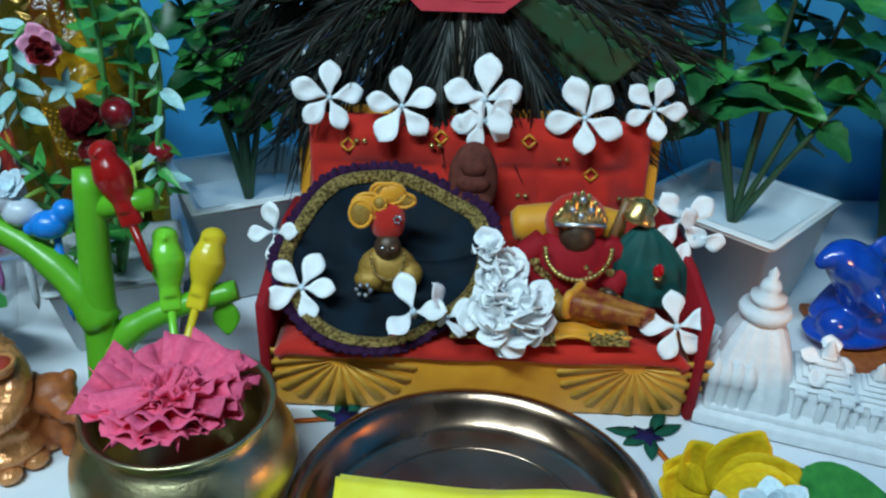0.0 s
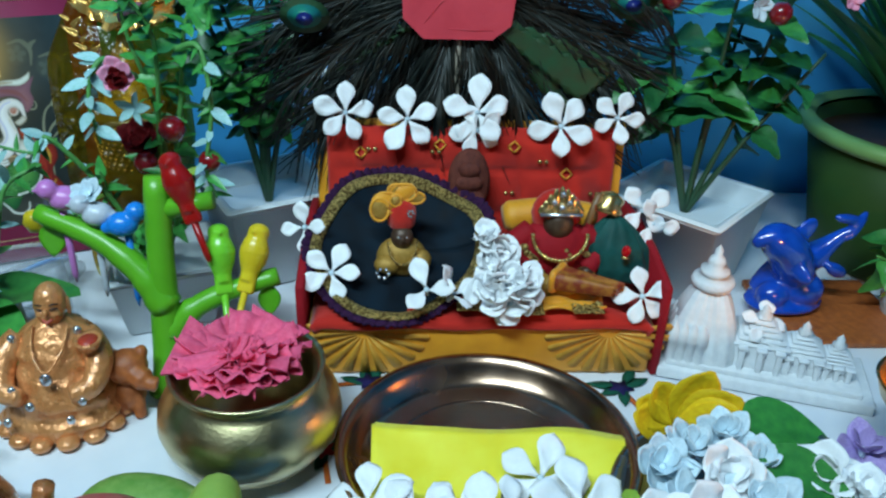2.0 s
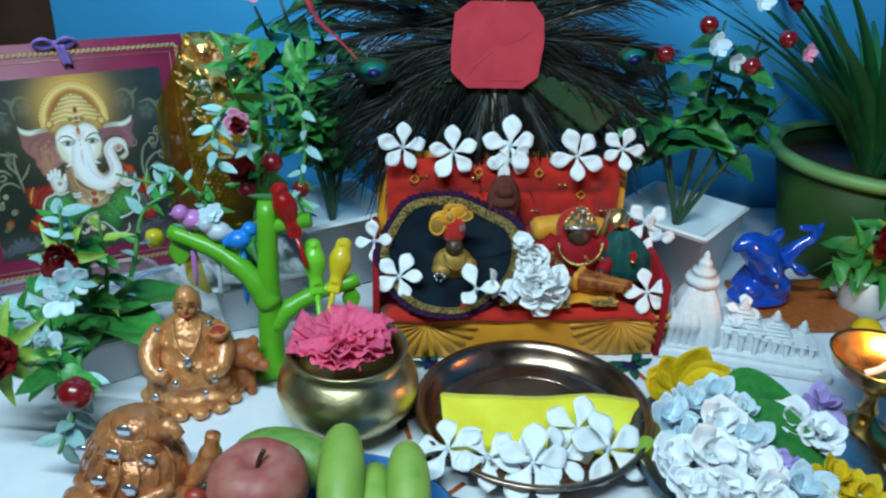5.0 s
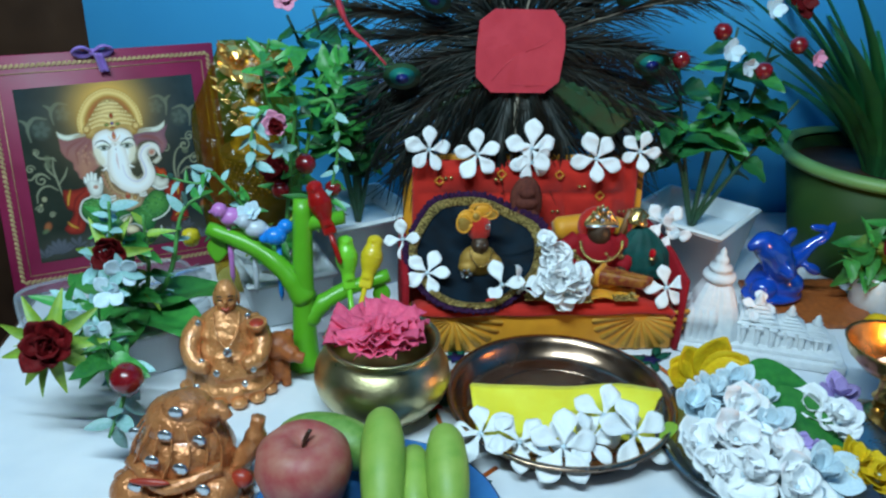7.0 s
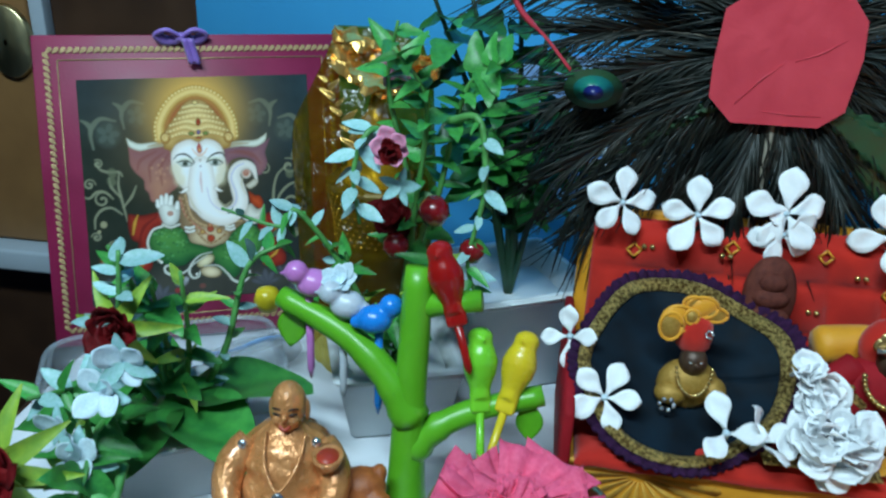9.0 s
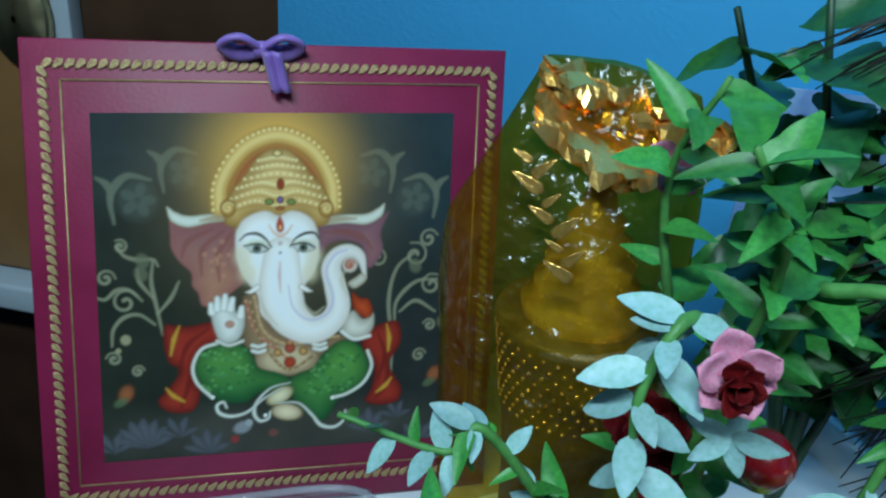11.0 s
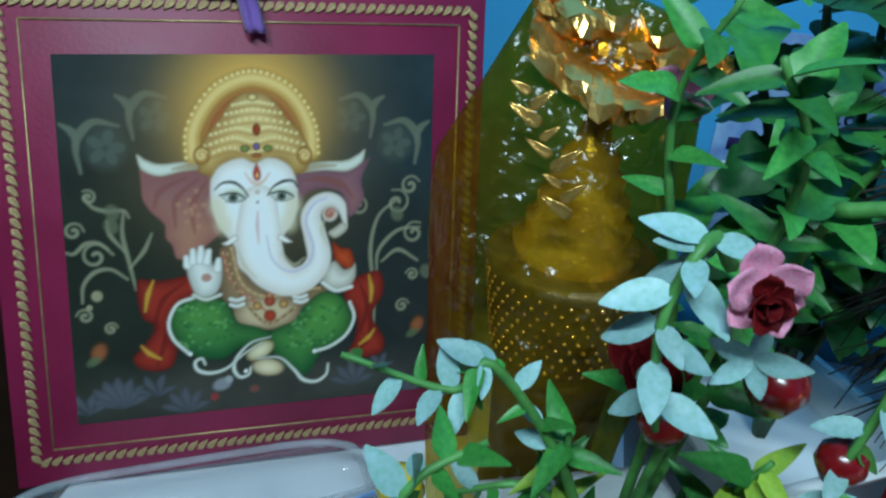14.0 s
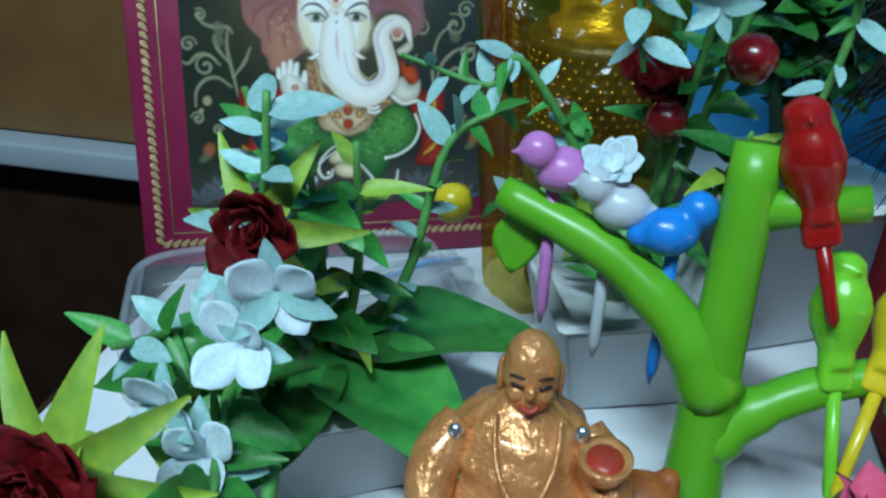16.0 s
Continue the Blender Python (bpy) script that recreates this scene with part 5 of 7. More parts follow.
sitting("pink", M_BIRDPINK, (-3.24, 0.115, 1.54), 10)
sitting("pearl grey", M_BIRDGREY, (-3.0, 0.06, 1.44), 0)
sitting("blue", M_BIRDBLUE, (-2.75, 0.013, 1.38), 190)

# ---- figurines ----
def robe(u, v):
    """A seated body: wide knees, a round belly in front, sloping shoulders, and folds."""
    a = 2 * math.pi * u
    r = np.interp(v, (0, 0.05, 0.16, 0.30, 0.45, 0.60, 0.75, 0.86, 0.94, 1), (0.36, 0.50, 0.52, 0.46, 0.42, 0.38, 0.345, 0.28, 0.15, 0.09))
    c, q = math.cos(a), math.sin(a)
    front = max(0, -q)
    r += 0.07 * front ** 2 * math.exp(-((v - 0.42) / 0.16) ** 2) - 0.05 * front ** 3 * math.exp(-((v - 0.24) / 0.05) ** 2)
    r += 0.05 * math.exp(-((abs(c) - 0.75) / 0.25) ** 2) * front * math.exp(-((v - 0.15) / 0.09) ** 2)
    fold = 0.014 * math.sin(13 * a + 9 * v) * (1 - 0.8 * front ** 2) + 0.012 * math.sin(38 * v + 3 * c) * (0.3 + abs(c))
    r += fold * min(1, 6 * v, 4 * (1 - v))
    return (r * c, 0.05 + 0.80 * r * q + 0.12 * v, 0.90 * v)


b = sheet(robe, 96, 60)
for f in b.faces:
    f.smooth = True
blob(b, (0.02, 0.16, 1.0), (0.135, 0.135, 0.16), seg=28)
blob(b, (0.02, 0.13, 0.93), (0.115, 0.115, 0.095), seg=22)
for s in (-1, 1):
    blob(b, (0.135 * s + 0.02, 0.18, 0.95), (0.022, 0.035, 0.08))
    blob(b, (0.058 * s + 0.02, 0.055, 0.955), (0.044, 0.036, 0.036))
    tube(bend([(0.28 * s, 0.12, 0.74), (0.40 * s, -0.04, 0.60), (0.36 * s, -0.22, 0.48), (0.2 * s, -0.32, 0.46)], 6), [0.10, 0.11, 0.12, 0.12, 0.125, 0.125, 0.12, 0.12, 0.115, 0.11, 0.105, 0.10, 0.095, 0.09, 0.085, 0.08, 0.075, 0.07, 0.06], 14, b)
    tube(bend([(0.02 + 0.028 * s, 0.036, 1.032), (0.02 + 0.06 * s, 0.034, 1.044), (0.02 + 0.095 * s, 0.06, 1.03)], 4), 0.0055, 6, b, 1)
    tube(bend([(0.02 + 0.034 * s, 0.026, 1.0), (0.02 + 0.06 * s, 0.026, 1.008), (0.02 + 0.088 * s, 0.05, 0.998)], 4), 0.007, 6, b, 1)
blob(b, (0.02, 0.015, 0.985), (0.026, 0.032, 0.030), seg=12)
tube(bend([(-0.025, 0.022, 0.925), (0.02, 0.004, 0.905), (0.065, 0.022, 0.925)], 6), [0.004] + [0.012] * 11 + [0.004], 8, b, 2)
lathe([(0.03, 0.0), (0.08, 0.03), (0.115, 0.09), (0.12, 0.12), (0.10, 0.11), (0.0, 0.08)], 20, b, 0, (0.36, -0.10, 0.70))
blob(b, (0.36, -0.10, 0.80), (0.085, 0.085, 0.03), slot=2)
tube(bend([(-0.13, 0.05, 0.86), (-0.10, -0.14, 0.74), (0.02, -0.26, 0.63), (0.14, -0.14, 0.74), (0.17, 0.05, 0.86)], 8), 0.012, 6, b)
blob(b, (0.03, -0.30, 0.60), (0.055, 0.025, 0.055), slot=3, seg=12)
for at in ((-0.26, -0.30, 0.52), (0.30, -0.34, 0.42), (-0.30, 0.0, 0.78), (0.26, -0.02, 0.84), (-0.10, -0.40, 0.44), (0.20, -0.40, 0.30), (-0.34, -0.33, 0.26)):
    blob(b, at, (0.04, 0.028, 0.04), slot=3, seg=9)
for k in range(14):
    q = 2 * math.pi * k / 14
    blob(b, (0.50 * math.cos(q), 0.05 + 0.41 * math.sin(q), 0.05), (0.10, 0.09, 0.055), seg=12)
monk = tagged(part("statue", b, [M_COPPER, M_PRINTLINE, M_PRINTRED, M_SILVER], None, "", (-3.22, -0.58, 0), (0, 0, 6), (0.82, 0.92, 0.97)), "seated laughing figure statue in shiny copper-gold paint", "statue")
b = bmesh.new()
blob(b, (0, 0, 0.14), (0.54, 0.46, 0.17))
blob(b, (0.02, 0.08, 0.40), (0.40, 0.36, 0.30))
blob(b, (0.0, 0.12, 0.66), (0.30, 0.28, 0.22))
blob(b, (0.05, 0.1, 0.80), (0.20, 0.2, 0.12))
blob(b, (-0.3, -0.22, 0.2), (0.2, 0.2, 0.18))
blob(b, (0.34, -0.15, 0.22), (0.18, 0.2, 0.16))
tube(bend([(0.18, 0.05, 0.76), (0.36, 0.0, 0.86), (0.42, -0.02, 0.80)], 5), [0.08] * 6 + [0.05] * 5, 8, b)
tube(bend([(0.36, 0.05, 0.2), (0.55, 0.12, 0.45), (0.60, 0.18, 0.68)], 5), [0.09] * 8 + [0.06] * 3, 8, b)
tube(bend([(-0.36, -0.1, 0.40), (0.0, -0.34, 0.36), (0.38, -0.15, 0.42)], 6), 0.06, 8, b)
for k in range(22):
    a = 0.29 * k
    blob(b, (0.5 * math.cos(a), 0.42 * math.sin(a), 0.06 + 0.04 * (k % 3)), 0.07)
for at in ((0.05, -0.10, 0.88), (-0.02, -0.18, 0.72), (-0.1, -0.29, 0.56), (-0.24, -0.34, 0.34), (0.28, -0.32, 0.34), (0.12, -0.31, 0.52), (-0.32, -0.05, 0.62), (0.22, -0.14, 0.66)):
    blob(b, at, (0.062, 0.024, 0.058), slot=1, seg=10)
blob(b, (0.52, -0.12, 0.30), (0.09, 0.07, 0.08), slot=2)
blob(b, (-0.1, -0.38, 0.44), (0.16, 0.03, 0.03), slot=2)
blob(b, (0.05, -0.44, 0.22), (0.08, 0.03, 0.04), slot=3)
for k in range(9):
    q = math.pi + math.pi * k / 8
    tube(bend([(0.2 * math.cos(q), 0.12 + 0.2 * math.sin(q), 0.80), (0.36 * math.cos(q + 0.1), 0.08 + 0.34 * math.sin(q + 0.1), 0.58), (0.42 * math.cos(q - 0.1), 0.06 + 0.38 * math.sin(q - 0.1), 0.36), (0.52 * math.cos(q), 0.44 * math.sin(q), 0.12)], 4), 0.011, 6, b)
statue2 = tagged(part("statue", b, [M_COPPER2, M_SILVER, M_PRINTRED, M_PRINTGREEN], None, "", (-3.36, -2.05, 0), (0, 0, -8)), "crouching lucky-sack statue in copper paint with sequins", "statue")


b = blob(bmesh.new(), (0, 0, 0.16), (0.13, 0.16, 0.17))
blob(b, (0.02, -0.05, 0.42), (0.16, 0.14, 0.14))
tube(bend([(0.08, -0.12, 0.40), (0.18, -0.2, 0.36), (0.25, -0.22, 0.34)], 4), [0.09] * 4 + [0.06] * 5, 8, b)
for s in (-1, 1):
    blob(b, (0.02 + 0.11 * s, 0.0, 0.50), (0.05, 0.06, 0.06))
    tube([(0.07 * s, -0.08, 0.18), (0.08 * s, -0.14, 0.0)], 0.05, 8, b)
remeshed(tagged(part("figurine", b, M_TERRA, None, "", (-2.78, -0.42, 0), (0, 0, 10)), "small orange terracotta animal figurine", "figurine"), 0.015)

# ---- framed card ----
card = thing("picture_card", (-5.0, 2.02, 0.03), "maroon bordered printed card leaning back on the table", "picture")
ux, uz = Vector((0.9145, 0.4037, -0.0269)), Vector((-0.0781, 0.2413, 0.9673))
uy = uz.cross(ux)
face = Matrix((ux, uy, uz)).transposed().to_4x4()
face.translation = Vector((-5.698, 1.499, 0.375)) * U
card.matrix_basis = face       # x along the card, z up it, y into it
QUAD = ((0.0, 0.0), (2.0, 0.04), (0.0, 2.0), (1.98, 2.07))     # the print's corners: foot left and right, head left and right


def rim(left, right, foot, head):
    """Corners of a frame set off from the print, going round."""
    (a, b), (c, d), (e, f), (g, h) = QUAD
    return [(a - left, b - foot), (c + right, d - foot), (g + right, h + head), (e - left, f + head)]


board = slab(rim(0.33, 0.30, 0.36, 0.37), 0, 0.07, bevel=0.008)
part("board", board, M_CARD, card, "", (0, 0.07, 0), (90, 0, 0))
corner = rim(0.135, 0.145, 0.14, 0.165)
for (x0, z0), (x1, z1) in zip(corner, corner[1:] + corner[:1]):
    part("gold_line", tube([(x0, -0.002, z0), (x1, -0.002, z1)], 0.006, 6), M_GOLDLINE, card)
rope = leaf_mesh("rope_twist", 0.5, M_GOLDLINE, fold=0.1, droop=0, thick=0.03, nv=4)
corner = rim(0.215, 0.22, 0.205, 0.24)
for (x0, z0), (x1, z1) in zip(corner, corner[1:] + corner[:1]):
    d = Vector((x1 - x0, 0, z1 - z0)).normalized()
    side = Vector((-d.z, 0, d.x))
    for k in range(44):
        q = (k + 0.2) / 44
        turned("rope_twist", rope, card, (x0 + (x1 - x0) * q - side.x * 0.03, -0.006, z0 + (z1 - z0) * q - side.z * 0.03), d + side * 0.9, (0, -1, 0), 0.078)

# the printed picture: soft inks laid one over another on a fine sheet
NU, NV = 300, 300
gu, gv = np.meshgrid(np.linspace(0, 1, NU), np.linspace(0, 1, NV))
ink = np.zeros((NV, NU, 3))


def tint(hexa):
    """Linear ink from a colour such as 'd8a050'."""
    c = np.array([int(hexa[k:k + 2], 16) / 255 for k in (0, 2, 4)])
    return np.where(c < 0.04045, c / 12.92, ((c + 0.055) / 1.055) ** 2.4)


def lay(box4, alpha, colour):
    j0, j1, i0, i1 = box4
    a = alpha[..., None]
    ink[j0:j1, i0:i1] = ink[j0:j1, i0:i1] * (1 - a) + colour * a


def window(us, vs, grow):
    i0, i1 = max(0, int((min(us) - grow) * NU)), min(NU, int((max(us) + grow) * NU) + 2)
    j0, j1 = max(0, int((min(vs) - grow) * NV)), min(NV, int((max(vs) + grow) * NV) + 2)
    return j0, j1, i0, i1


def near_line(pts, w, widths=None):
    """Distance to a line, or the amount by which a place lies outside a band round it."""
    j0, j1, i0, i1 = w
    x, z = gu[j0:j1, i0:i1], gv[j0:j1, i0:i1]
    best = np.full(x.shape, 9.0)
    n = len(pts) - 1
    for k in range(n):
        (ax, az), (bx, bz) = pts[k], pts[k + 1]
        dx, dz = bx - ax, bz - az
        q = np.clip(((x - ax) * dx + (z - az) * dz) / (dx * dx + dz * dz + 1e-12), 0, 1)
        d = np.hypot(x - ax - q * dx, z - az - q * dz)
        if widths is not None:
            d = d - np.interp((k + q) / n, np.linspace(0, 1, len(widths)), widths)
        best = np.minimum(best, d)
    return best


def wash(pts, core, edge=None, depth=0.04, soft=0.004, alpha=1.0, top=None, curved=True):
    """A closed patch, edge colour fading to core within depth; top: the colour towards its upper end."""
    if curved:
        loop = bend([(x, z, 0) for x, z in (pts + pts[:2])], 4)
        pts = [(q.x, q.y) for q in loop[:-4]]
    w = window([q[0] for q in pts], [q[1] for q in pts], 0.03)
    j0, j1, i0, i1 = w
    x, z = gu[j0:j1, i0:i1], gv[j0:j1, i0:i1]
    inside = np.zeros(x.shape, bool)
    for (ax, az), (bx, bz) in zip(pts, pts[1:] + pts[:1]):
        if az != bz:
            inside ^= ((az > z) != (bz > z)) & (x < (bx - ax) * (z - az) / (bz - az) + ax)
    d = near_line(pts + pts[:1], w)
    d = np.where(inside, -d, d)
    a = np.clip(0.5 - d / (2 * soft), 0, 1) * alpha
    c = np.broadcast_to(tint(core), x.shape + (3,))
    if top:
        lo, hi = min(q[1] for q in pts), max(q[1] for q in pts)
        c = c + (tint(top) - tint(core)) * np.clip((z - lo) / (hi - lo), 0, 1)[..., None]
    if edge:
        c = tint(edge) + (c - tint(edge)) * np.clip(-d / depth, 0, 1)[..., None] ** 0.7
    lay(w, a, c)


def line(pts, widths, core, edge=None, soft=0.0035, alpha=1.0):
    """A brush line of changing half width."""
    pts = [(q.x, q.y) for q in bend([(x, z, 0) for x, z in pts], 6)]
    widths = widths if isinstance(widths, (list, tuple)) else [widths] * 2
    w = window([q[0] for q in pts], [q[1] for q in pts], max(widths) + 0.02)
    d = near_line(pts, w, widths)
    c = np.broadcast_to(tint(core), d.shape + (3,))
    if edge:
        c = tint(edge) + (c - tint(edge)) * np.clip(-d / (max(widths) * 0.7), 0, 1)[..., None] ** 0.6
    lay(w, np.clip(0.5 - d / (2 * soft), 0, 1) * alpha, c)


def dab(at, rx, rz, core, turn=0.0, soft=0.25, alpha=1.0, edge=None):
    """An oval touch; soft is the share of its radius over which it fades."""
    x0, z0 = at
    w = window([x0 - rx, x0 + rx], [z0 - rz, z0 + rz], max(rx, rz))
    j0, j1, i0, i1 = w
    x, z = gu[j0:j1, i0:i1] - x0, gv[j0:j1, i0:i1] - z0
    c, s = math.cos(turn), math.sin(turn)
    r = np.hypot((x * c + z * s) / rx, (z * c - x * s) / rz)
    colour = np.broadcast_to(tint(core), r.shape + (3,))
    if edge:
        colour = tint(core) + (tint(edge) - tint(core)) * np.clip(r, 0, 1)[..., None] ** 2
    lay(w, np.clip((1 + soft * 0.5 - r) / soft, 0, 1) ** (2 if soft > 0.6 else 1) * alpha, colour)


def curl(at, r, side, core, w=0.004, turns=1.5, start=0.0, alpha=0.8):
    pts = [(at[0] + side * r * (1 - k / (turns * 9)) * math.cos(start + 0.72 * k), at[1] + r * (1 - k / (turns * 9)) * math.sin(start + 0.72 * k)) for k in range(int(turns * 8))]
    line(pts, [w * 0.5, w, w * 1.2], core, alpha=alpha)


# ground of the print: dusky green, warmer round the head
ink[:] = tint("2c322c")
for at, rx, rz, c, a in (((0.304, 0.959), 0.5, 0.25, "333d40", 0.8), ((0.901, 0.893), 0.35, 0.4, "2c3d44", 0.8), ((0.047, 0.287), 0.3, 0.4, "262c24", 0.8), ((0.894, 0.241), 0.25, 0.4, "2a3030", 0.9), ((0.488, 0.058), 0.6, 0.10, "4a4842", 0.7)):
    dab(at, rx, rz, c, soft=1.0, alpha=a)
grain = np.array([[noise.noise((7 * a / NU, 9 * b / NV, 0.3)) + 0.5 * noise.noise((25 * a / NU, 25 * b / NV, 2.0)) for a in range(0, NU, 3)] for b in range(0, NV, 3)])
ink *= (1 + 0.22 * np.repeat(np.repeat(grain, 3, 0), 3, 1))[..., None]
OLIVE, PALEOLIVE = "6a7060", "98987c"
for at, r, s, st in (((0.239, 0.841), 0.062, 1, 2.2), ((0.114, 0.764), 0.07, 1, 2.2), ((0.761, 0.831), 0.062, -1, 2.2), ((0.891, 0.757), 0.065, -1, 2.2)):
    dab(at, r * 0.75, r * 0.8, "46504a", soft=0.5, alpha=0.7)
    for k in range(5):
        dab((at[0] + r * 0.4 * math.cos(1.3 * k), at[1] + r * 0.4 * math.sin(1.3 * k)), r * 0.3, r * 0.2, "56625a", 1.3 * k, 0.5, 0.7)
    line([(at[0] - s * r * 0.9, at[1] - r * 0.9), (at[0] - s * r, at[1] + r * 0.2), (at[0] - s * r * 0.4, at[1] + r * 0.95), (at[0] + s * r * 0.5, at[1] + r * 0.8)], [0.004, 0.012, 0.004], OLIVE, alpha=0.9)
    line([(at[0] - s * r * 1.5, at[1] + r * 0.9), (at[0] - s * r * 1.1, at[1] + r * 0.6), (at[0] - s * r * 0.95, at[1])], [0.004, 0.011, 0.004], OLIVE, alpha=0.9)
for at, r, s, st in (((0.064, 0.637), 0.02, -1, 1.0), ((0.023, 0.547), 0.026, 1, 0.0), ((0.072, 0.477), 0.038, 1, 0.5), ((0.037, 0.312), 0.022, -1, 0.2), ((0.100, 0.272), 0.018, 1, 0.2), ((0.898, 0.586), 0.04, -1, 1.2), ((0.937, 0.634), 0.03, 1, 0.4), ((0.918, 0.274), 0.022, 1, 0.3), ((0.948, 0.368), 0.02, -1, 0.3), ((0.784, 0.580), 0.03, -1, 0.8), ((0.951, 0.494), 0.035, 1, 1.0)):
    curl(at, r, s, PALEOLIVE, 0.0042, 1.5, st)
for pts in ([(-0.001, 0.492), (0.021, 0.488), (0.050, 0.512), (0.084, 0.512), (0.117, 0.480)], [(0.055, 0.637), (0.074, 0.610), (0.108, 0.598), (0.149, 0.597), (0.162, 0.578)], [(0.170, 0.377), (0.156, 0.456), (0.143, 0.533), (0.149, 0.594)], [(0.033, 0.351), (0.038, 0.398), (0.067, 0.433), (0.109, 0.439), (0.150, 0.409)], [(0.146, 0.487), (0.112, 0.534), (0.107, 0.572)], [(0.158, 0.440), (0.195, 0.485), (0.217, 0.531)], [(0.839, 0.381), (0.845, 0.448), (0.901, 0.504), (0.968, 0.510)], [(0.829, 0.175), (0.833, 0.313), (0.820, 0.448), (0.842, 0.547), (0.897, 0.594)], [(0.854, 0.414), (0.903, 0.446), (0.964, 0.410)]):
    line(pts, [0.003, 0.006, 0.003], PALEOLIVE, alpha=0.75)
dab((0.070, 0.367), 0.014, 0.015, "9a9474", soft=0.5)
dab((0.049, 0.336), 0.008, 0.008, "9a9474", soft=0.5)
for at in ((0.121, 0.594), (0.116, 0.557), (0.899, 0.553), (0.991, 0.375)):
    dab(at, 0.018, 0.022, "6b7058", 0.4, 0.5, 0.7)
for at in ((0.066, 0.206), (0.967, 0.210)):
    dab(at, 0.022, 0.03, "9a5a38", -0.4, 0.5, edge="5c3a28")
    dab((at[0] - 0.015, at[1] - 0.025), 0.02, 0.012, "5a6a4c", 0.5, 0.6, 0.8)
# lotuses along the foot
for at, r, n in (((0.109, 0.045), 0.085, 7), ((0.205, 0.071), 0.06, 4), ((0.286, 0.013), 0.07, 5), ((0.765, 0.046), 0.07, 5), ((0.849, 0.085), 0.05, 4), ((0.921, -0.002), 0.07, 5), ((0.022, 0.035), 0.06, 4)):
    for k in range(n):
        q = math.pi * (0.08 + 0.84 * k / (n - 1))
        wash([(at[0] + 0.01 * math.sin(q), at[1] - 0.01), (at[0] + r * 0.6 * math.cos(q) - r * 0.22 * math.sin(q), at[1] + r * 0.55 * math.sin(q) + r * 0.15 * math.cos(q)), (at[0] + r * math.cos(q), at[1] + r * math.sin(q)), (at[0] + r * 0.6 * math.cos(q) + r * 0.22 * math.sin(q), at[1] + r * 0.55 * math.sin(q) - r * 0.15 * math.cos(q))], "62636c", "474a52", 0.02, 0.004, 0.85)
# glow round the head: printed halo, with light reflected off the card inked in
dab((0.488, 0.815), 0.34, 0.38, "7a6a4c", soft=1.0, alpha=0.75)
dab((0.488, 0.852), 0.215, 0.215, "e0ac58", soft=0.9, alpha=0.9)
# red cloth behind the knees
for pts in ([(0.178, 0.408), (0.238, 0.399), (0.320, 0.408), (0.359, 0.360), (0.292, 0.336), (0.256, 0.292), (0.252, 0.235), (0.269, 0.193), (0.247, 0.141), (0.182, 0.142), (0.151, 0.177), (0.181, 0.215), (0.215, 0.268), (0.184, 0.293), (0.171, 0.353)], [(0.751, 0.359), (0.798, 0.379), (0.849, 0.384), (0.861, 0.320), (0.826, 0.255), (0.844, 0.212), (0.866, 0.172), (0.856, 0.131), (0.800, 0.120), (0.753, 0.137), (0.772, 0.178), (0.780, 0.247), (0.742, 0.309)]):
    wash(pts, "9c3226", "5e1c1a", 0.03)
for pts in ([(0.293, 0.387), (0.237, 0.342), (0.210, 0.262)], [(0.247, 0.276), (0.234, 0.211), (0.215, 0.155)], [(0.790, 0.349), (0.812, 0.280), (0.791, 0.203)], [(0.827, 0.245), (0.812, 0.176), (0.783, 0.142)]):
    line(pts, [0.003, 0.008, 0.003], "6a1f1c", alpha=0.7)
for pts in ([(0.215, 0.400), (0.200, 0.363), (0.190, 0.315)], [(0.175, 0.215), (0.195, 0.191), (0.224, 0.172)], [(0.816, 0.375), (0.824, 0.334), (0.822, 0.293)], [(0.834, 0.206), (0.815, 0.182), (0.789, 0.163)]):
    line(pts, [0.004, 0.009, 0.005], "c8923a", "8a5a24")
# ears
wash([(0.195, 0.705), (0.197, 0.665), (0.199, 0.626), (0.220, 0.589), (0.251, 0.555), (0.253, 0.518), (0.269, 0.495), (0.280, 0.458), (0.321, 0.459), (0.361, 0.493), (0.401, 0.532), (0.378, 0.589), (0.373, 0.673), (0.342, 0.702), (0.257, 0.694)], "c08868", "96605a", 0.05, top="8a5a62")
wash([(0.606, 0.681), (0.613, 0.600), (0.641, 0.628), (0.687, 0.636), (0.735, 0.617), (0.756, 0.552), (0.787, 0.577), (0.799, 0.612), (0.791, 0.657), (0.815, 0.717), (0.793, 0.704), (0.733, 0.686), (0.663, 0.690)], "a87068", "7c5460", 0.04, top="86606e")
for pts in ([(0.363, 0.666), (0.326, 0.605), (0.328, 0.528)], [(0.342, 0.674), (0.283, 0.621), (0.279, 0.545)], [(0.313, 0.681), (0.244, 0.645), (0.226, 0.600)], [(0.655, 0.670), (0.726, 0.653), (0.770, 0.605)], [(0.625, 0.662), (0.687, 0.658), (0.734, 0.637)]):
    line(pts, [0.003, 0.009, 0.003], "8a5048", alpha=0.6)
for k in range(12):
    dab(((0.323, 0.590)[0] + 0.05 * math.cos(2.4 * k) * (k / 12), (0.323, 0.590)[1] + 0.06 * math.sin(2.4 * k) * (k / 12)), 0.007, 0.007, "c08a70", soft=0.6, alpha=0.6)
line([(0.191, 0.742), (0.210, 0.715), (0.246, 0.702), (0.299, 0.709), (0.364, 0.714)], [0.003, 0.015, 0.017, 0.013, 0.012], "dfe0d2", "a39a7e")
line([(0.800, 0.739), (0.783, 0.714), (0.746, 0.697), (0.686, 0.699), (0.617, 0.693)], [0.003, 0.014, 0.016, 0.013, 0.012], "dfe0d2", "a39a7e")
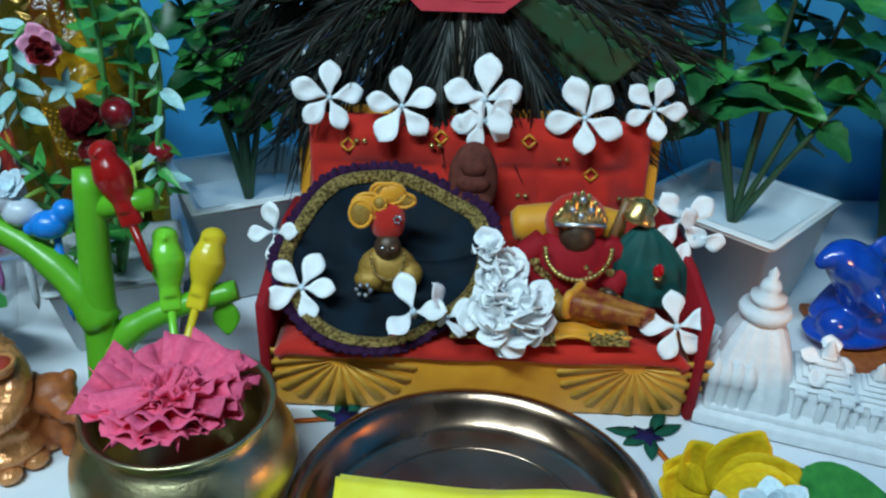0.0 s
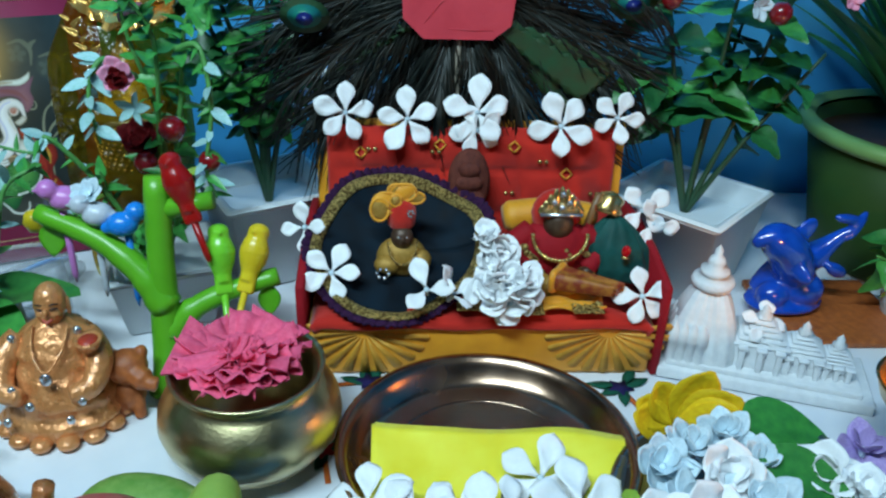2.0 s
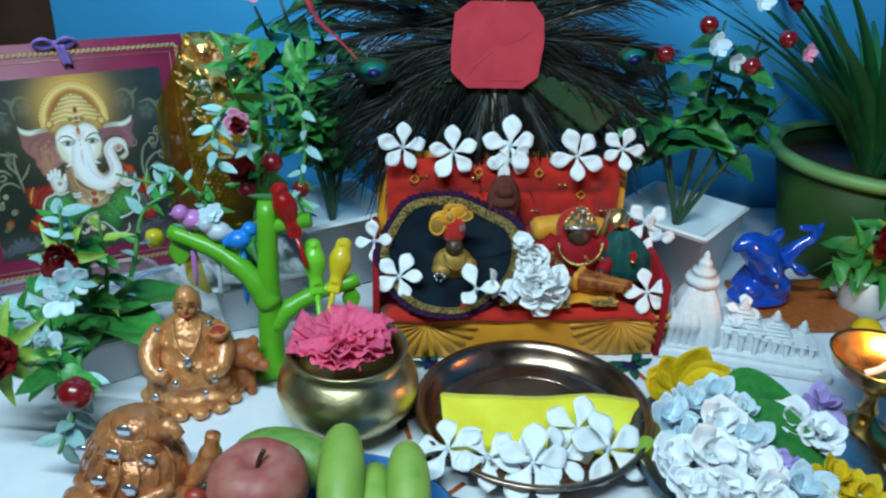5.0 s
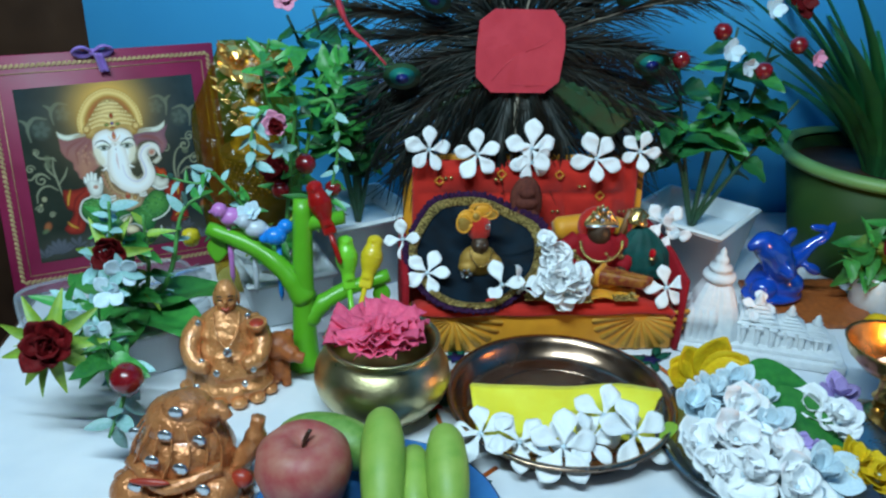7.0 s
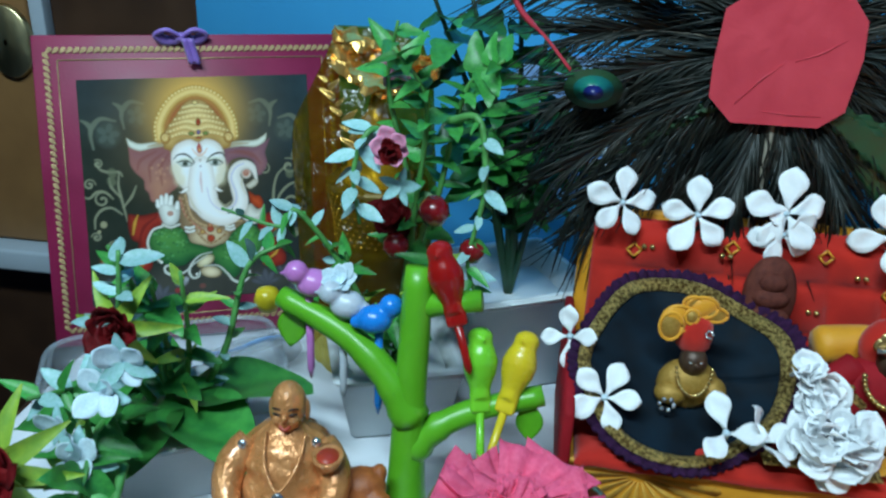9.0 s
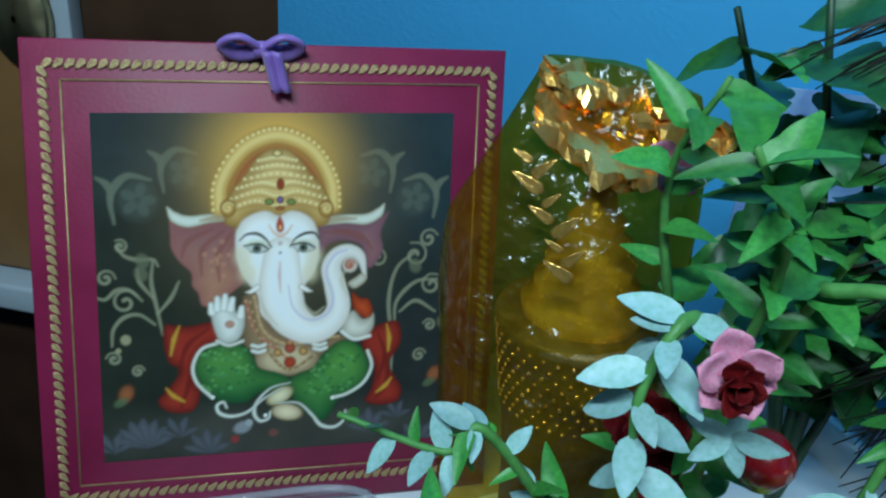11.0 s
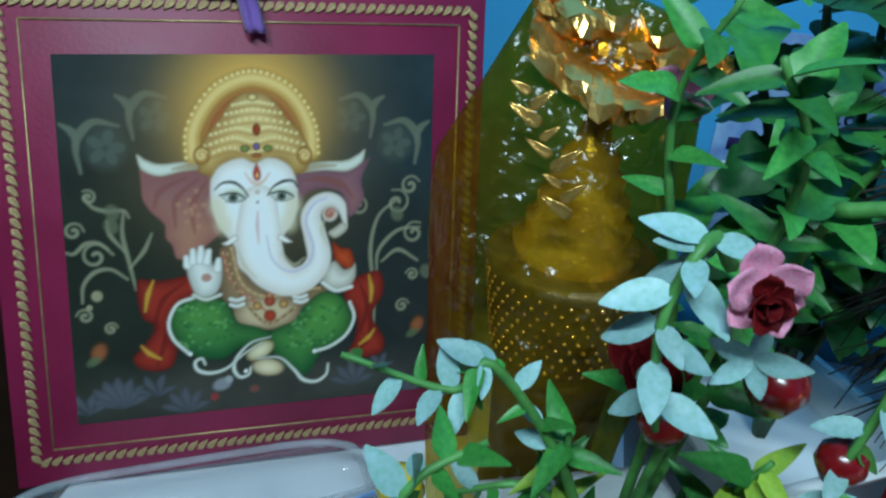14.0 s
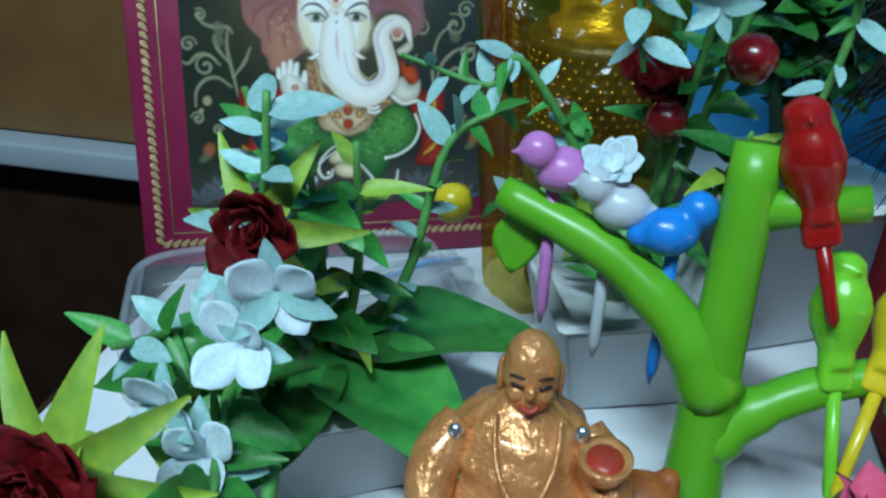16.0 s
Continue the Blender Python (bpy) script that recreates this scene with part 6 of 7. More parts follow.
line([(0.364, 0.711), (0.314, 0.709), (0.278, 0.704)], [0.012, 0.008, 0.003], "a08458", alpha=0.7)
line([(0.617, 0.693), (0.670, 0.699), (0.717, 0.699)], [0.012, 0.008, 0.003], "a08458", alpha=0.7)
# chest and ornaments
wash([(0.392, 0.479), (0.431, 0.500), (0.473, 0.396), (0.578, 0.339), (0.673, 0.354), (0.693, 0.326), (0.629, 0.289), (0.595, 0.237), (0.503, 0.232), (0.439, 0.256), (0.418, 0.310), (0.391, 0.347)], "a98a68", "6a543e", 0.07)
dab((0.516, 0.282), 0.075, 0.04, "d8c09a", soft=0.6, alpha=0.8)
for pts, c in (([(0.401, 0.466), (0.424, 0.382), (0.488, 0.316), (0.527, 0.278)], "b5705a"), ([(0.425, 0.478), (0.448, 0.380), (0.503, 0.335), (0.566, 0.332)], "c09a70"), ([(0.413, 0.462), (0.436, 0.365), (0.480, 0.288), (0.527, 0.251), (0.598, 0.291)], "8f6a48"), ([(0.597, 0.324), (0.629, 0.343), (0.669, 0.346)], "b08a5a")):
    line(pts, 0.004, c)
    q = bend([(x, z, 0) for x, z in pts], 7)
    for v in q[::2]:
        dab((v.x, v.y), 0.0055, 0.0055, "d0b084", soft=0.8, alpha=0.45)
for at, r, c in (((0.527, 0.318), 0.016, "b5503e"), ((0.527, 0.274), 0.018, "b8442e"), ((0.491, 0.306), 0.013, "c8a060"), ((0.566, 0.306), 0.013, "c8a060"), ((0.527, 0.336), 0.011, "c88a62")):
    dab(at, r, r, c, soft=0.4, edge="7a3a24")
for at in ((0.436, 0.329), (0.436, 0.312), (0.613, 0.324), (0.616, 0.310)):
    line([(at[0] - 0.018, at[1] + 0.003), (at[0], at[1] - 0.002), (at[0] + 0.018, at[1] + 0.003)], 0.005, "e2e2da")
# trousers
wash([(0.349, 0.343), (0.391, 0.334), (0.421, 0.300), (0.436, 0.263), (0.497, 0.242), (0.529, 0.217), (0.500, 0.188), (0.441, 0.185), (0.398, 0.157), (0.343, 0.161), (0.290, 0.188), (0.255, 0.253), (0.259, 0.302), (0.298, 0.335)], "2c6a3c", "1c4a2c", 0.05, top="5f9a48")
wash([(0.598, 0.254), (0.629, 0.299), (0.680, 0.334), (0.732, 0.318), (0.763, 0.262), (0.758, 0.210), (0.725, 0.171), (0.677, 0.153), (0.645, 0.099), (0.616, 0.080), (0.580, 0.103), (0.538, 0.155), (0.522, 0.214), (0.554, 0.239)], "2c6a3c", "1c4a2c", 0.05, top="62a04a")
r4 = random.Random(4)
for k in range(150):
    s = k % 2
    c0 = (0.358, 0.254) if s else (0.654, 0.228)
    at = (c0[0] + r4.uniform(-0.08, 0.08), c0[1] + r4.uniform(-0.06, 0.07))
    j, i = int(at[1] * NV), int(at[0] * NU)
    if ink[j, i, 1] > 1.6 * ink[j, i, 0] and ink[j, i, 1] > 0.05:
        dab(at, 0.007, 0.006, r4.choice(("4f9058", "235c36", "6aa860")), soft=0.8, alpha=0.55)
for pts in ([(0.319, 0.344), (0.274, 0.327), (0.250, 0.276), (0.261, 0.226), (0.301, 0.180)], [(0.759, 0.296), (0.772, 0.248), (0.748, 0.197), (0.699, 0.165), (0.654, 0.154)]):
    line(pts, 0.0045, "dcded2")
dab((0.304, 0.179), 0.006, 0.006, "e4e4dc", soft=0.5)
dab((0.654, 0.154), 0.006, 0.006, "e4e4dc", soft=0.5)
# open palm and the hand with the sweet
wash([(0.303, 0.435), (0.312, 0.463), (0.327, 0.475), (0.345, 0.481), (0.362, 0.474), (0.368, 0.448), (0.377, 0.432), (0.383, 0.451), (0.395, 0.444), (0.397, 0.399), (0.385, 0.359), (0.359, 0.342), (0.329, 0.347), (0.311, 0.386)], "e6e6de", "a9a79c", 0.03)
for pts in ([(0.306, 0.438), (0.303, 0.460)], [(0.321, 0.447), (0.321, 0.478)], [(0.340, 0.449), (0.343, 0.484)], [(0.357, 0.445), (0.364, 0.474)], [(0.385, 0.423), (0.389, 0.447)]):
    line(pts, [0.012, 0.010, 0.008], "eeeee8", "b9b8ae")
dab((0.355, 0.399), 0.014, 0.012, "b06a50", soft=0.5, alpha=0.8)
line([(0.319, 0.351), (0.352, 0.336), (0.391, 0.347)], 0.006, "d6d4c8", "94907e")
wash([(0.709, 0.482), (0.735, 0.461), (0.758, 0.457), (0.772, 0.424), (0.763, 0.394), (0.737, 0.405), (0.713, 0.429)], "c8502a", "7e2a18", 0.025)
wash([(0.685, 0.404), (0.714, 0.424), (0.740, 0.398), (0.763, 0.401), (0.775, 0.413), (0.776, 0.373), (0.754, 0.342), (0.712, 0.336), (0.680, 0.357)], "e2ddd0", "9a907e", 0.03)
line([(0.679, 0.361), (0.717, 0.335), (0.764, 0.343)], 0.005, "e8e6dc")
# headdress
wash([(0.326, 0.741), (0.321, 0.789), (0.339, 0.847), (0.382, 0.903), (0.434, 0.941), (0.488, 0.953), (0.547, 0.943), (0.604, 0.902), (0.643, 0.849), (0.663, 0.788), (0.654, 0.740), (0.594, 0.694), (0.385, 0.696)], "b87a44", "94602e", 0.05)
ring_line = [(0.331, 0.738), (0.332, 0.797), (0.359, 0.856), (0.399, 0.903), (0.445, 0.929), (0.491, 0.939), (0.541, 0.928), (0.589, 0.899), (0.625, 0.852), (0.647, 0.798), (0.651, 0.740)]
line(ring_line, 0.024, "e0b468", "b08440", soft=0.008)
line(ring_line, 0.0075, "f0cf86", alpha=0.8)
spokes = bend([(x, z, 0) for x, z in ring_line], 7)
for k, v in enumerate(spokes):
    if k % 2 == 0:
        d = Vector((v.x - (0.488, 0.786)[0], v.y - (0.488, 0.786)[1], 0)).normalized()
        dab((v.x + d.x * 0.018, v.y + d.y * 0.018), 0.0055, 0.0055, "f2d692", soft=0.7, alpha=0.9)
line([(0.380, 0.741), (0.389, 0.815), (0.433, 0.871), (0.488, 0.889), (0.544, 0.872), (0.592, 0.816), (0.605, 0.740)], 0.011, "b0603a", "8a4428", alpha=0.7)
wash([(0.345, 0.693), (0.343, 0.741), (0.366, 0.789), (0.404, 0.836), (0.427, 0.871), (0.459, 0.898), (0.491, 0.904), (0.526, 0.898), (0.559, 0.869), (0.586, 0.831), (0.620, 0.795), (0.645, 0.740), (0.634, 0.687), (0.594, 0.681), (0.560, 0.716), (0.491, 0.707), (0.426, 0.717), (0.388, 0.684)], "d8ae66", "946a34", 0.05, top="ecce8e")
for pts in ([(0.439, 0.857), (0.491, 0.866), (0.544, 0.857)], [(0.421, 0.833), (0.491, 0.845), (0.565, 0.834)], [(0.401, 0.806), (0.491, 0.821), (0.586, 0.807)], [(0.380, 0.780), (0.444, 0.797), (0.491, 0.789), (0.539, 0.798), (0.608, 0.779)], [(0.363, 0.750), (0.437, 0.771), (0.491, 0.758), (0.548, 0.770), (0.627, 0.749)], [(0.357, 0.723), (0.429, 0.744), (0.491, 0.731), (0.554, 0.743), (0.633, 0.721)]):
    line(pts, 0.003, "b07e40", alpha=0.6)
    for v in bend([(x, z + 0.012, 0) for x, z in pts], 5):
        dab((v.x, v.y), 0.006, 0.0055, "f4dc9e", soft=0.7, alpha=0.75)
for at, rx, rz, c in (((0.500, 0.803), 0.011, 0.017, "a8442a"), ((0.499, 0.758), 0.010, 0.011, "7a6a9a"), ((0.468, 0.753), 0.014, 0.010, "7d9450"), ((0.530, 0.752), 0.014, 0.010, "7d9450"), ((0.499, 0.734), 0.013, 0.007, "b86a40"), ((0.491, 0.889), 0.014, 0.010, "f0d48c")):
    dab(at, rx, rz, c, soft=0.4, edge="6a4426")
for at, s in (((0.354, 0.738), 1), ((0.630, 0.730), -1)):
    dab(at, 0.022, 0.025, "d4a45c", soft=0.3, edge="8a5c2c")
    curl(at, 0.016, s, "f0d290", 0.003, 1.4, 0.5, 0.9)
# head and trunk
IVORY, SHADE = "faf7f4", "d6cabc"
wash([(0.376, 0.673), (0.394, 0.702), (0.426, 0.721), (0.462, 0.727), (0.494, 0.713), (0.527, 0.726), (0.563, 0.719), (0.594, 0.694), (0.608, 0.650), (0.610, 0.590), (0.595, 0.540), (0.571, 0.509), (0.555, 0.474), (0.550, 0.417), (0.500, 0.386), (0.445, 0.421), (0.434, 0.481), (0.407, 0.520), (0.384, 0.561), (0.373, 0.617)], IVORY, SHADE, 0.035)
for at in ((0.407, 0.549), (0.583, 0.545), (0.393, 0.596), (0.595, 0.592)):
    dab(at, 0.03, 0.035, "e6d8b4", soft=0.9, alpha=0.6)
line([(0.503, 0.602), (0.500, 0.523), (0.506, 0.459), (0.531, 0.406), (0.584, 0.371), (0.638, 0.386), (0.669, 0.434), (0.658, 0.503), (0.646, 0.555), (0.664, 0.592), (0.700, 0.604), (0.732, 0.585), (0.748, 0.523)], [0.05, 0.062, 0.062, 0.054, 0.043, 0.038, 0.035, 0.032, 0.029, 0.024, 0.020, 0.015, 0.004], IVORY, SHADE)
dab((0.505, 0.523), 0.05, 0.12, IVORY, soft=0.8, alpha=0.9)
line([(0.522, 0.507), (0.537, 0.439), (0.584, 0.401), (0.637, 0.419), (0.652, 0.470), (0.632, 0.545), (0.657, 0.593), (0.691, 0.608)], [0.002, 0.004, 0.003], "c9c4dc", alpha=0.9)
line([(0.499, 0.579), (0.497, 0.539), (0.500, 0.488)], [0.002, 0.0055, 0.002], "d8b4b4", alpha=0.8)
for pts in ([(0.443, 0.477), (0.458, 0.429), (0.491, 0.388)], [(0.562, 0.457), (0.596, 0.420), (0.627, 0.439)], [(0.689, 0.550), (0.677, 0.518), (0.693, 0.469)]):
    line(pts, [0.002, 0.006, 0.002], "cbbf9e", alpha=0.55)
dab((0.701, 0.563), 0.022, 0.022, "c89a84", soft=0.4, edge="e0d4c6")
curl((0.701, 0.563), 0.016, 1, "b0604a", 0.004, 1.3, 0.3, 0.9)
wash([(0.718, 0.524), (0.737, 0.536), (0.751, 0.523), (0.744, 0.507), (0.715, 0.491), (0.696, 0.508)], "dcd8c8", "a8987e", 0.02)
for s, a, b, c in ((1, (0.434, 0.506), (0.416, 0.494), (0.401, 0.493)), (-1, (0.561, 0.502), (0.577, 0.492), (0.591, 0.487))):
    line([a, b, c], [0.009, 0.007, 0.002], "f4f0ea", "b8aa98")
# brows, eyes and forehead mark
for pts in ([(0.385, 0.644), (0.405, 0.661), (0.435, 0.662), (0.458, 0.646), (0.473, 0.623)], [(0.527, 0.622), (0.542, 0.645), (0.570, 0.660), (0.597, 0.660), (0.609, 0.644)]):
    line(pts, [0.0015, 0.0045, 0.0025], "33362e", soft=0.003)
for c0, s in (((0.433, 0.620), 1), ((0.565, 0.619), -1)):
    dab((c0[0], c0[1] + 0.012), 0.036, 0.016, "cfd2b4", soft=0.8, alpha=0.7)
    wash([(c0[0] - 0.033, c0[1] + 0.008), (c0[0] - 0.008, c0[1] + 0.011), (c0[0] + 0.012, c0[1] + 0.009), (c0[0] + 0.033, c0[1] - 0.004 * s), (c0[0] + 0.005, c0[1] - 0.012), (c0[0] - 0.018, c0[1] - 0.008)], "dfe0d8", "9a9c90", 0.01)
    dab((c0[0], c0[1] - 0.001), 0.0125, 0.011, "6f7a6c", soft=0.4, edge="3a4238")
    dab((c0[0], c0[1]), 0.005, 0.005, "20241e", soft=0.5)
    line([(c0[0] - 0.036, c0[1] + 0.008), (c0[0] - 0.008, c0[1] + 0.013), (c0[0] + 0.014, c0[1] + 0.010), (c0[0] + 0.034, c0[1] - 0.003)], [0.0015, 0.0035, 0.002], "2e322a", soft=0.003)
    line([(c0[0] - 0.018, c0[1] - 0.010), (c0[0] + 0.005, c0[1] - 0.014), (c0[0] + 0.03, c0[1] - 0.008)], 0.0018, "6a6e60", soft=0.003, alpha=0.8)
wash([(0.499, 0.713), (0.509, 0.688), (0.508, 0.670), (0.499, 0.664), (0.490, 0.670), (0.488, 0.689)], "c2503c", "a03a2c", 0.01)
line([(0.467, 0.686), (0.482, 0.664), (0.499, 0.655), (0.518, 0.664), (0.533, 0.685)], [0.002, 0.006, 0.002], "e2b49a", alpha=0.8)
dab((0.499, 0.679), 0.004, 0.007, "e8b070", soft=0.5)
dab((0.499, 0.633), 0.007, 0.007, "d0c0b4", soft=0.6)
dab((0.499, 0.605), 0.005, 0.005, "b8aeb4", soft=0.6)
# feet, sash and the little mouse
dab((0.497, 0.171), 0.042, 0.024, "e6dab4", 0.5, 0.3, edge="a08e66")
dab((0.518, 0.118), 0.046, 0.026, "ead8b4", -0.2, 0.3, edge="a08a66")
for pts in ([(0.527, 0.210), (0.472, 0.197), (0.432, 0.158), (0.422, 0.122), (0.438, 0.096), (0.463, 0.101), (0.469, 0.122)], [(0.504, 0.195), (0.449, 0.164), (0.402, 0.126), (0.356, 0.116), (0.322, 0.129), (0.316, 0.153), (0.334, 0.162), (0.343, 0.144)], [(0.488, 0.148), (0.551, 0.144), (0.593, 0.103), (0.619, 0.069), (0.658, 0.059), (0.688, 0.078), (0.694, 0.110)]):
    line(pts, [0.0025, 0.0065, 0.004], "d8dad0", "9a9c90")
dab((0.455, 0.112), 0.006, 0.006, "e8e8e0", soft=0.5)
dab((0.388, 0.079), 0.026, 0.018, "8a8c90", 0.3, 0.5)
dab((0.407, 0.092), 0.011, 0.011, "a0a2a6", soft=0.5)
dab((0.366, 0.043), 0.012, 0.012, "8a3a3a", soft=0.5)
dab((0.478, 0.055), 0.014, 0.012, "7a4a44", soft=0.6, alpha=0.8)

me = bpy.data.meshes.new("print")
co = np.stack([(gu * (1 - gv) * QUAD[1][0] + (1 - gu) * gv * QUAD[2][0] + gu * gv * QUAD[3][0]) * U, np.full(gu.shape, -0.0006), (gu * (1 - gv) * QUAD[1][1] + (1 - gu) * gv * QUAD[2][1] + gu * gv * QUAD[3][1]) * U], -1).reshape(-1, 3)
a = np.arange(NU * NV).reshape(NV, NU)
quads = np.stack([a[:-1, :-1], a[:-1, 1:], a[1:, 1:], a[1:, :-1]], -1).reshape(-1, 4)
me.from_pydata(co, [], quads.tolist())
tone = me.color_attributes.new("ink", "FLOAT_COLOR", "POINT")
tone.data.foreach_set("color", np.concatenate([np.clip(ink, 0.004, 0.9).reshape(-1, 3), np.ones((NU * NV, 1))], 1).astype(np.float32).ravel())
me.materials.append(M_PRINT)
put("print", me, card, "glossy painted print of a crowned elephant-headed deity")

# ribbon on the card's top edge
rb = thing("ribbon_bow", (-5.07, 2.42, 2.66), "lilac satin ribbon tied over the card's top edge", "ribbon", (0, 0, 26))
for s in (-1, 1):
    part("loop", tube(bend([(0, -0.04, 0), (0.11 * s, -0.08, 0.07), (0.2 * s, -0.05, 0.03), (0.12 * s, -0.02, -0.03), (0, -0.04, 0)], 5), 0.045, 8, flatten=0.5), M_RIBBON, rb)
part("tail", sheet(lambda u, v: (0.05 + 0.09 * (u - 0.5) + 0.05 * v, -0.10 - 0.02 * math.sin(9 * u), -0.22 * v), 6, 8, 0.012), M_RIBBON, rb)
part("knot", blob(bmesh.new(), (0, -0.05, 0), (0.05, 0.04, 0.045)), M_RIBBON, rb)

# ---- film-wrapped idol ----
wr = thing("gift_wrap", (-3.27, 1.88, 0), "crumpled amber cellophane bag wrapped round an idol", "wrapping")


def film(u, v):
    a = 2 * math.pi * u
    lo = np.interp(v, (0, 0.3, 0.72, 0.97, 1), (-0.50, -0.58, -0.62, -0.26, -0.22))
    hi = np.interp(v, (0, 0.5, 0.9, 1), (0.5, 0.6, 0.55, 0.46))
    deep = np.interp(v, (0, 0.5, 0.8, 1), (0.42, 0.48, 0.32, 0.05))
    k = 1 + 0.20 * noise.noise((2.2 * math.cos(a), 2.2 * math.sin(a), 4 * v)) + 0.22 * noise.noise((5 * math.cos(a), 5 * math.sin(a), 9 * v))
    c = math.copysign(abs(math.cos(a)) ** 0.8, math.cos(a))
    return ((lo + hi) / 2 + (hi - lo) / 2 * c * (0.9 + 0.1 * k), deep * k * math.sin(a), 2.92 * v - 0.10 * v * max(0, c))


def crumple(u, v):
    n1 = noise.noise((4 * u, 3 * v, 1.0))
    n2 = noise.noise((9 * u, 8 * v, 4.0))
    return (-0.24 + 0.86 * u + 0.03 * n2, -0.06 - 0.16 * v + 0.16 * n1 + 0.08 * n2, 2.93 - 0.20 * u - v * (0.08 + 0.32 * math.sin(math.pi * min(1, 0.15 + 0.8 * u))) + 0.04 * n2)


part("film", sheet(film, 34, 26), M_WRAP, wr, flat=True)
part("folded_top", sheet(crumple, 30, 15, 0.010), M_FOIL, wr, "folded shiny orange film", flat=True)
gilt_leaf = leaf_mesh("foil_leaf", 0.35, M_FOIL, thick=0.02)
for k in range(9):
    turned("printed_leaf", gilt_leaf, wr, (-0.20 + 0.030 * k - (0.03 if k % 2 else 0), -0.40 - 0.01 * k, 2.56 - 0.06 * k), (0.45 if k % 2 else -0.8, -0.1, 0.45), (0.2 * math.sin(3 * k), -1, 0.3), 0.10 + 0.03 * (k % 3))
for o in wr.children:
    o.visible_shadow = not o.name.startswith("film")
idol = thing("golden_idol", (-3.16, 1.84, 0), "tiered golden idol on a woven basket inside amber film", "idol")
part("basket", lathe([(0, 0.02), (0.30, 0.02), (0.33, 0.1), (0.28, 0.4), (0.30, 0.8), (0.36, 1.3), (0.41, 1.62), (0.43, 1.66), (0.41, 1.70), (0, 1.70)], 32), M_BASKET, idol, "woven golden basket")
weave = bmesh.new()
for row in range(9):
    for k in range(36):
        q = 2 * math.pi * (k + 0.5 * (row % 2)) / 36
        r = 0.355 + 0.0075 * row
        blob(weave, (r * math.cos(q), r * math.sin(q), 1.20 + 0.052 * row), 0.013, seg=6)
tagged(part("weave_bead", weave, M_FOIL, idol), "", "", "", "stuff")
part("spire", lathe([(0.30, 1.70), (0.31, 1.76), (0.25, 1.80), (0.26, 1.88), (0.21, 1.92), (0.22, 2.0), (0.17, 2.04), (0.18, 2.11), (0.13, 2.15), (0.14, 2.21), (0.09, 2.26), (0.06, 2.38), (0.02, 2.46), (0, 2.48)], 32), M_AMBERIDOL, idol, "tiered golden spire")

# ---- tray and bottle below the card ----
tr = thing("plastic_tray", (-4.75, 0.92, 0), "shallow clear plastic tray on the cloth", "tray", (0, 0, 27))
bm = box((-0.95, -0.65, 0.0), (0.95, 0.65, 0.26), 0.12, segments=4)
for f in [f for f in bm.faces if f.normal.z > 0.9 and f.calc_center_median().z > 0.24]:
    bm.faces.remove(f)
part("shell", bm, M_CLEAR, tr)
ring = [(0.95 * math.copysign(abs(math.cos(a)) ** 0.35, math.cos(a)), 0.65 * math.copysign(abs(math.sin(a)) ** 0.35, math.sin(a)), 0.25) for a in (2 * math.pi * k / 40 for k in range(41))]
part("lip", tube(ring, 0.025, 6), M_CLEAR, tr)
bo = thing("plastic_bottle", (-4.15, 1.28, 0.14), "crumpled clear plastic bottle lying on its side", "bottle", (0, 0, 42))
part("body", tube([(-0.42, 0, 0), (-0.36, 0, 0), (-0.1, 0, 0.01), (0.15, 0, 0), (0.36, 0, 0), (0.46, 0, 0)], [0.04, 0.12, 0.135, 0.13, 0.11, 0.05], 16), M_CLEAR, bo)
for k in range(5):
    part("film_fold", sheet(lambda u, v, k=k: (-0.4 + 0.8 * u, -0.05 + 0.04 * k, 0.10 + 0.05 * v + 0.02 * math.sin(9 * u + k)), 10, 2, 0.006), M_CALENDAR if k == 2 else M_CLEAR, bo)

# ---- calendar on the wall ----
ca = thing("wall_calendar", (-1.55, 3.985, 1.75), "pale blue printed wall calendar half hidden by leaves", "calendar")
part("sheet_of_paper", box((-0.6, -0.02, -0.8), (0.6, 0.0, 0.7), 0.004), M_CALENDAR, ca)


def words(text, at, size, parent, material):
    c = bpy.data.curves.new("digits", "FONT")
    c.body, c.size, c.extrude = text, size * U, 0.0003
    ob = new("digits", c)
    dg = bpy.context.evaluated_depsgraph_get()
    me = bpy.data.meshes.new_from_object(ob.evaluated_get(dg))
    bpy.data.objects.remove(ob)
    me.materials.append(material)
    o = put("printed_number", me, parent, "", at, (90, 0, 0))
    return o


for text, x, z in (("16", -0.35, 0.38), ("17", -0.05, 0.38), ("25", -0.2, 0.12), ("26", 0.12, 0.12)):
    words(text, (x, -0.03, z), 0.2, ca, M_INKNAVY if text != "16" else M_INKRED)
for k in range(3):
    part("print_bar", box((-0.5, -0.028, -0.15 - 0.18 * k), (0.5, -0.021, -0.06 - 0.18 * k), 0), M_INKNAVY if k == 0 else M_POTWHITE, ca)

# ---- peacock feather fan ----
FAN = Vector((-0.20, 1.66, 2.93))
fan = thing("feather_fan", tuple(FAN), "fan of dark peacock feathers with a red paper centre", "feather fan")
octo = [(0.49 * x, 0.45 * z) for x, z in ((-0.62, -1), (0.60, -1.0), (0.92, -0.72), (1, 0.1), (0.95, 0.65), (0.68, 1.0), (-0.62, 1.0), (-0.95, 0.72), (-1, -0.1), (-0.98, -0.62))]
bm = slab(octo, 0, 0.014)
bmesh.ops.triangulate(bm, faces=[f for f in bm.faces if len(f.verts) > 4])
part("red_paper", bm, M_PAPER, fan, "crinkled red paper disc", (0, -0.22, 0), (90, 0, 0), flat=True)
fold_r = bmesh.new()
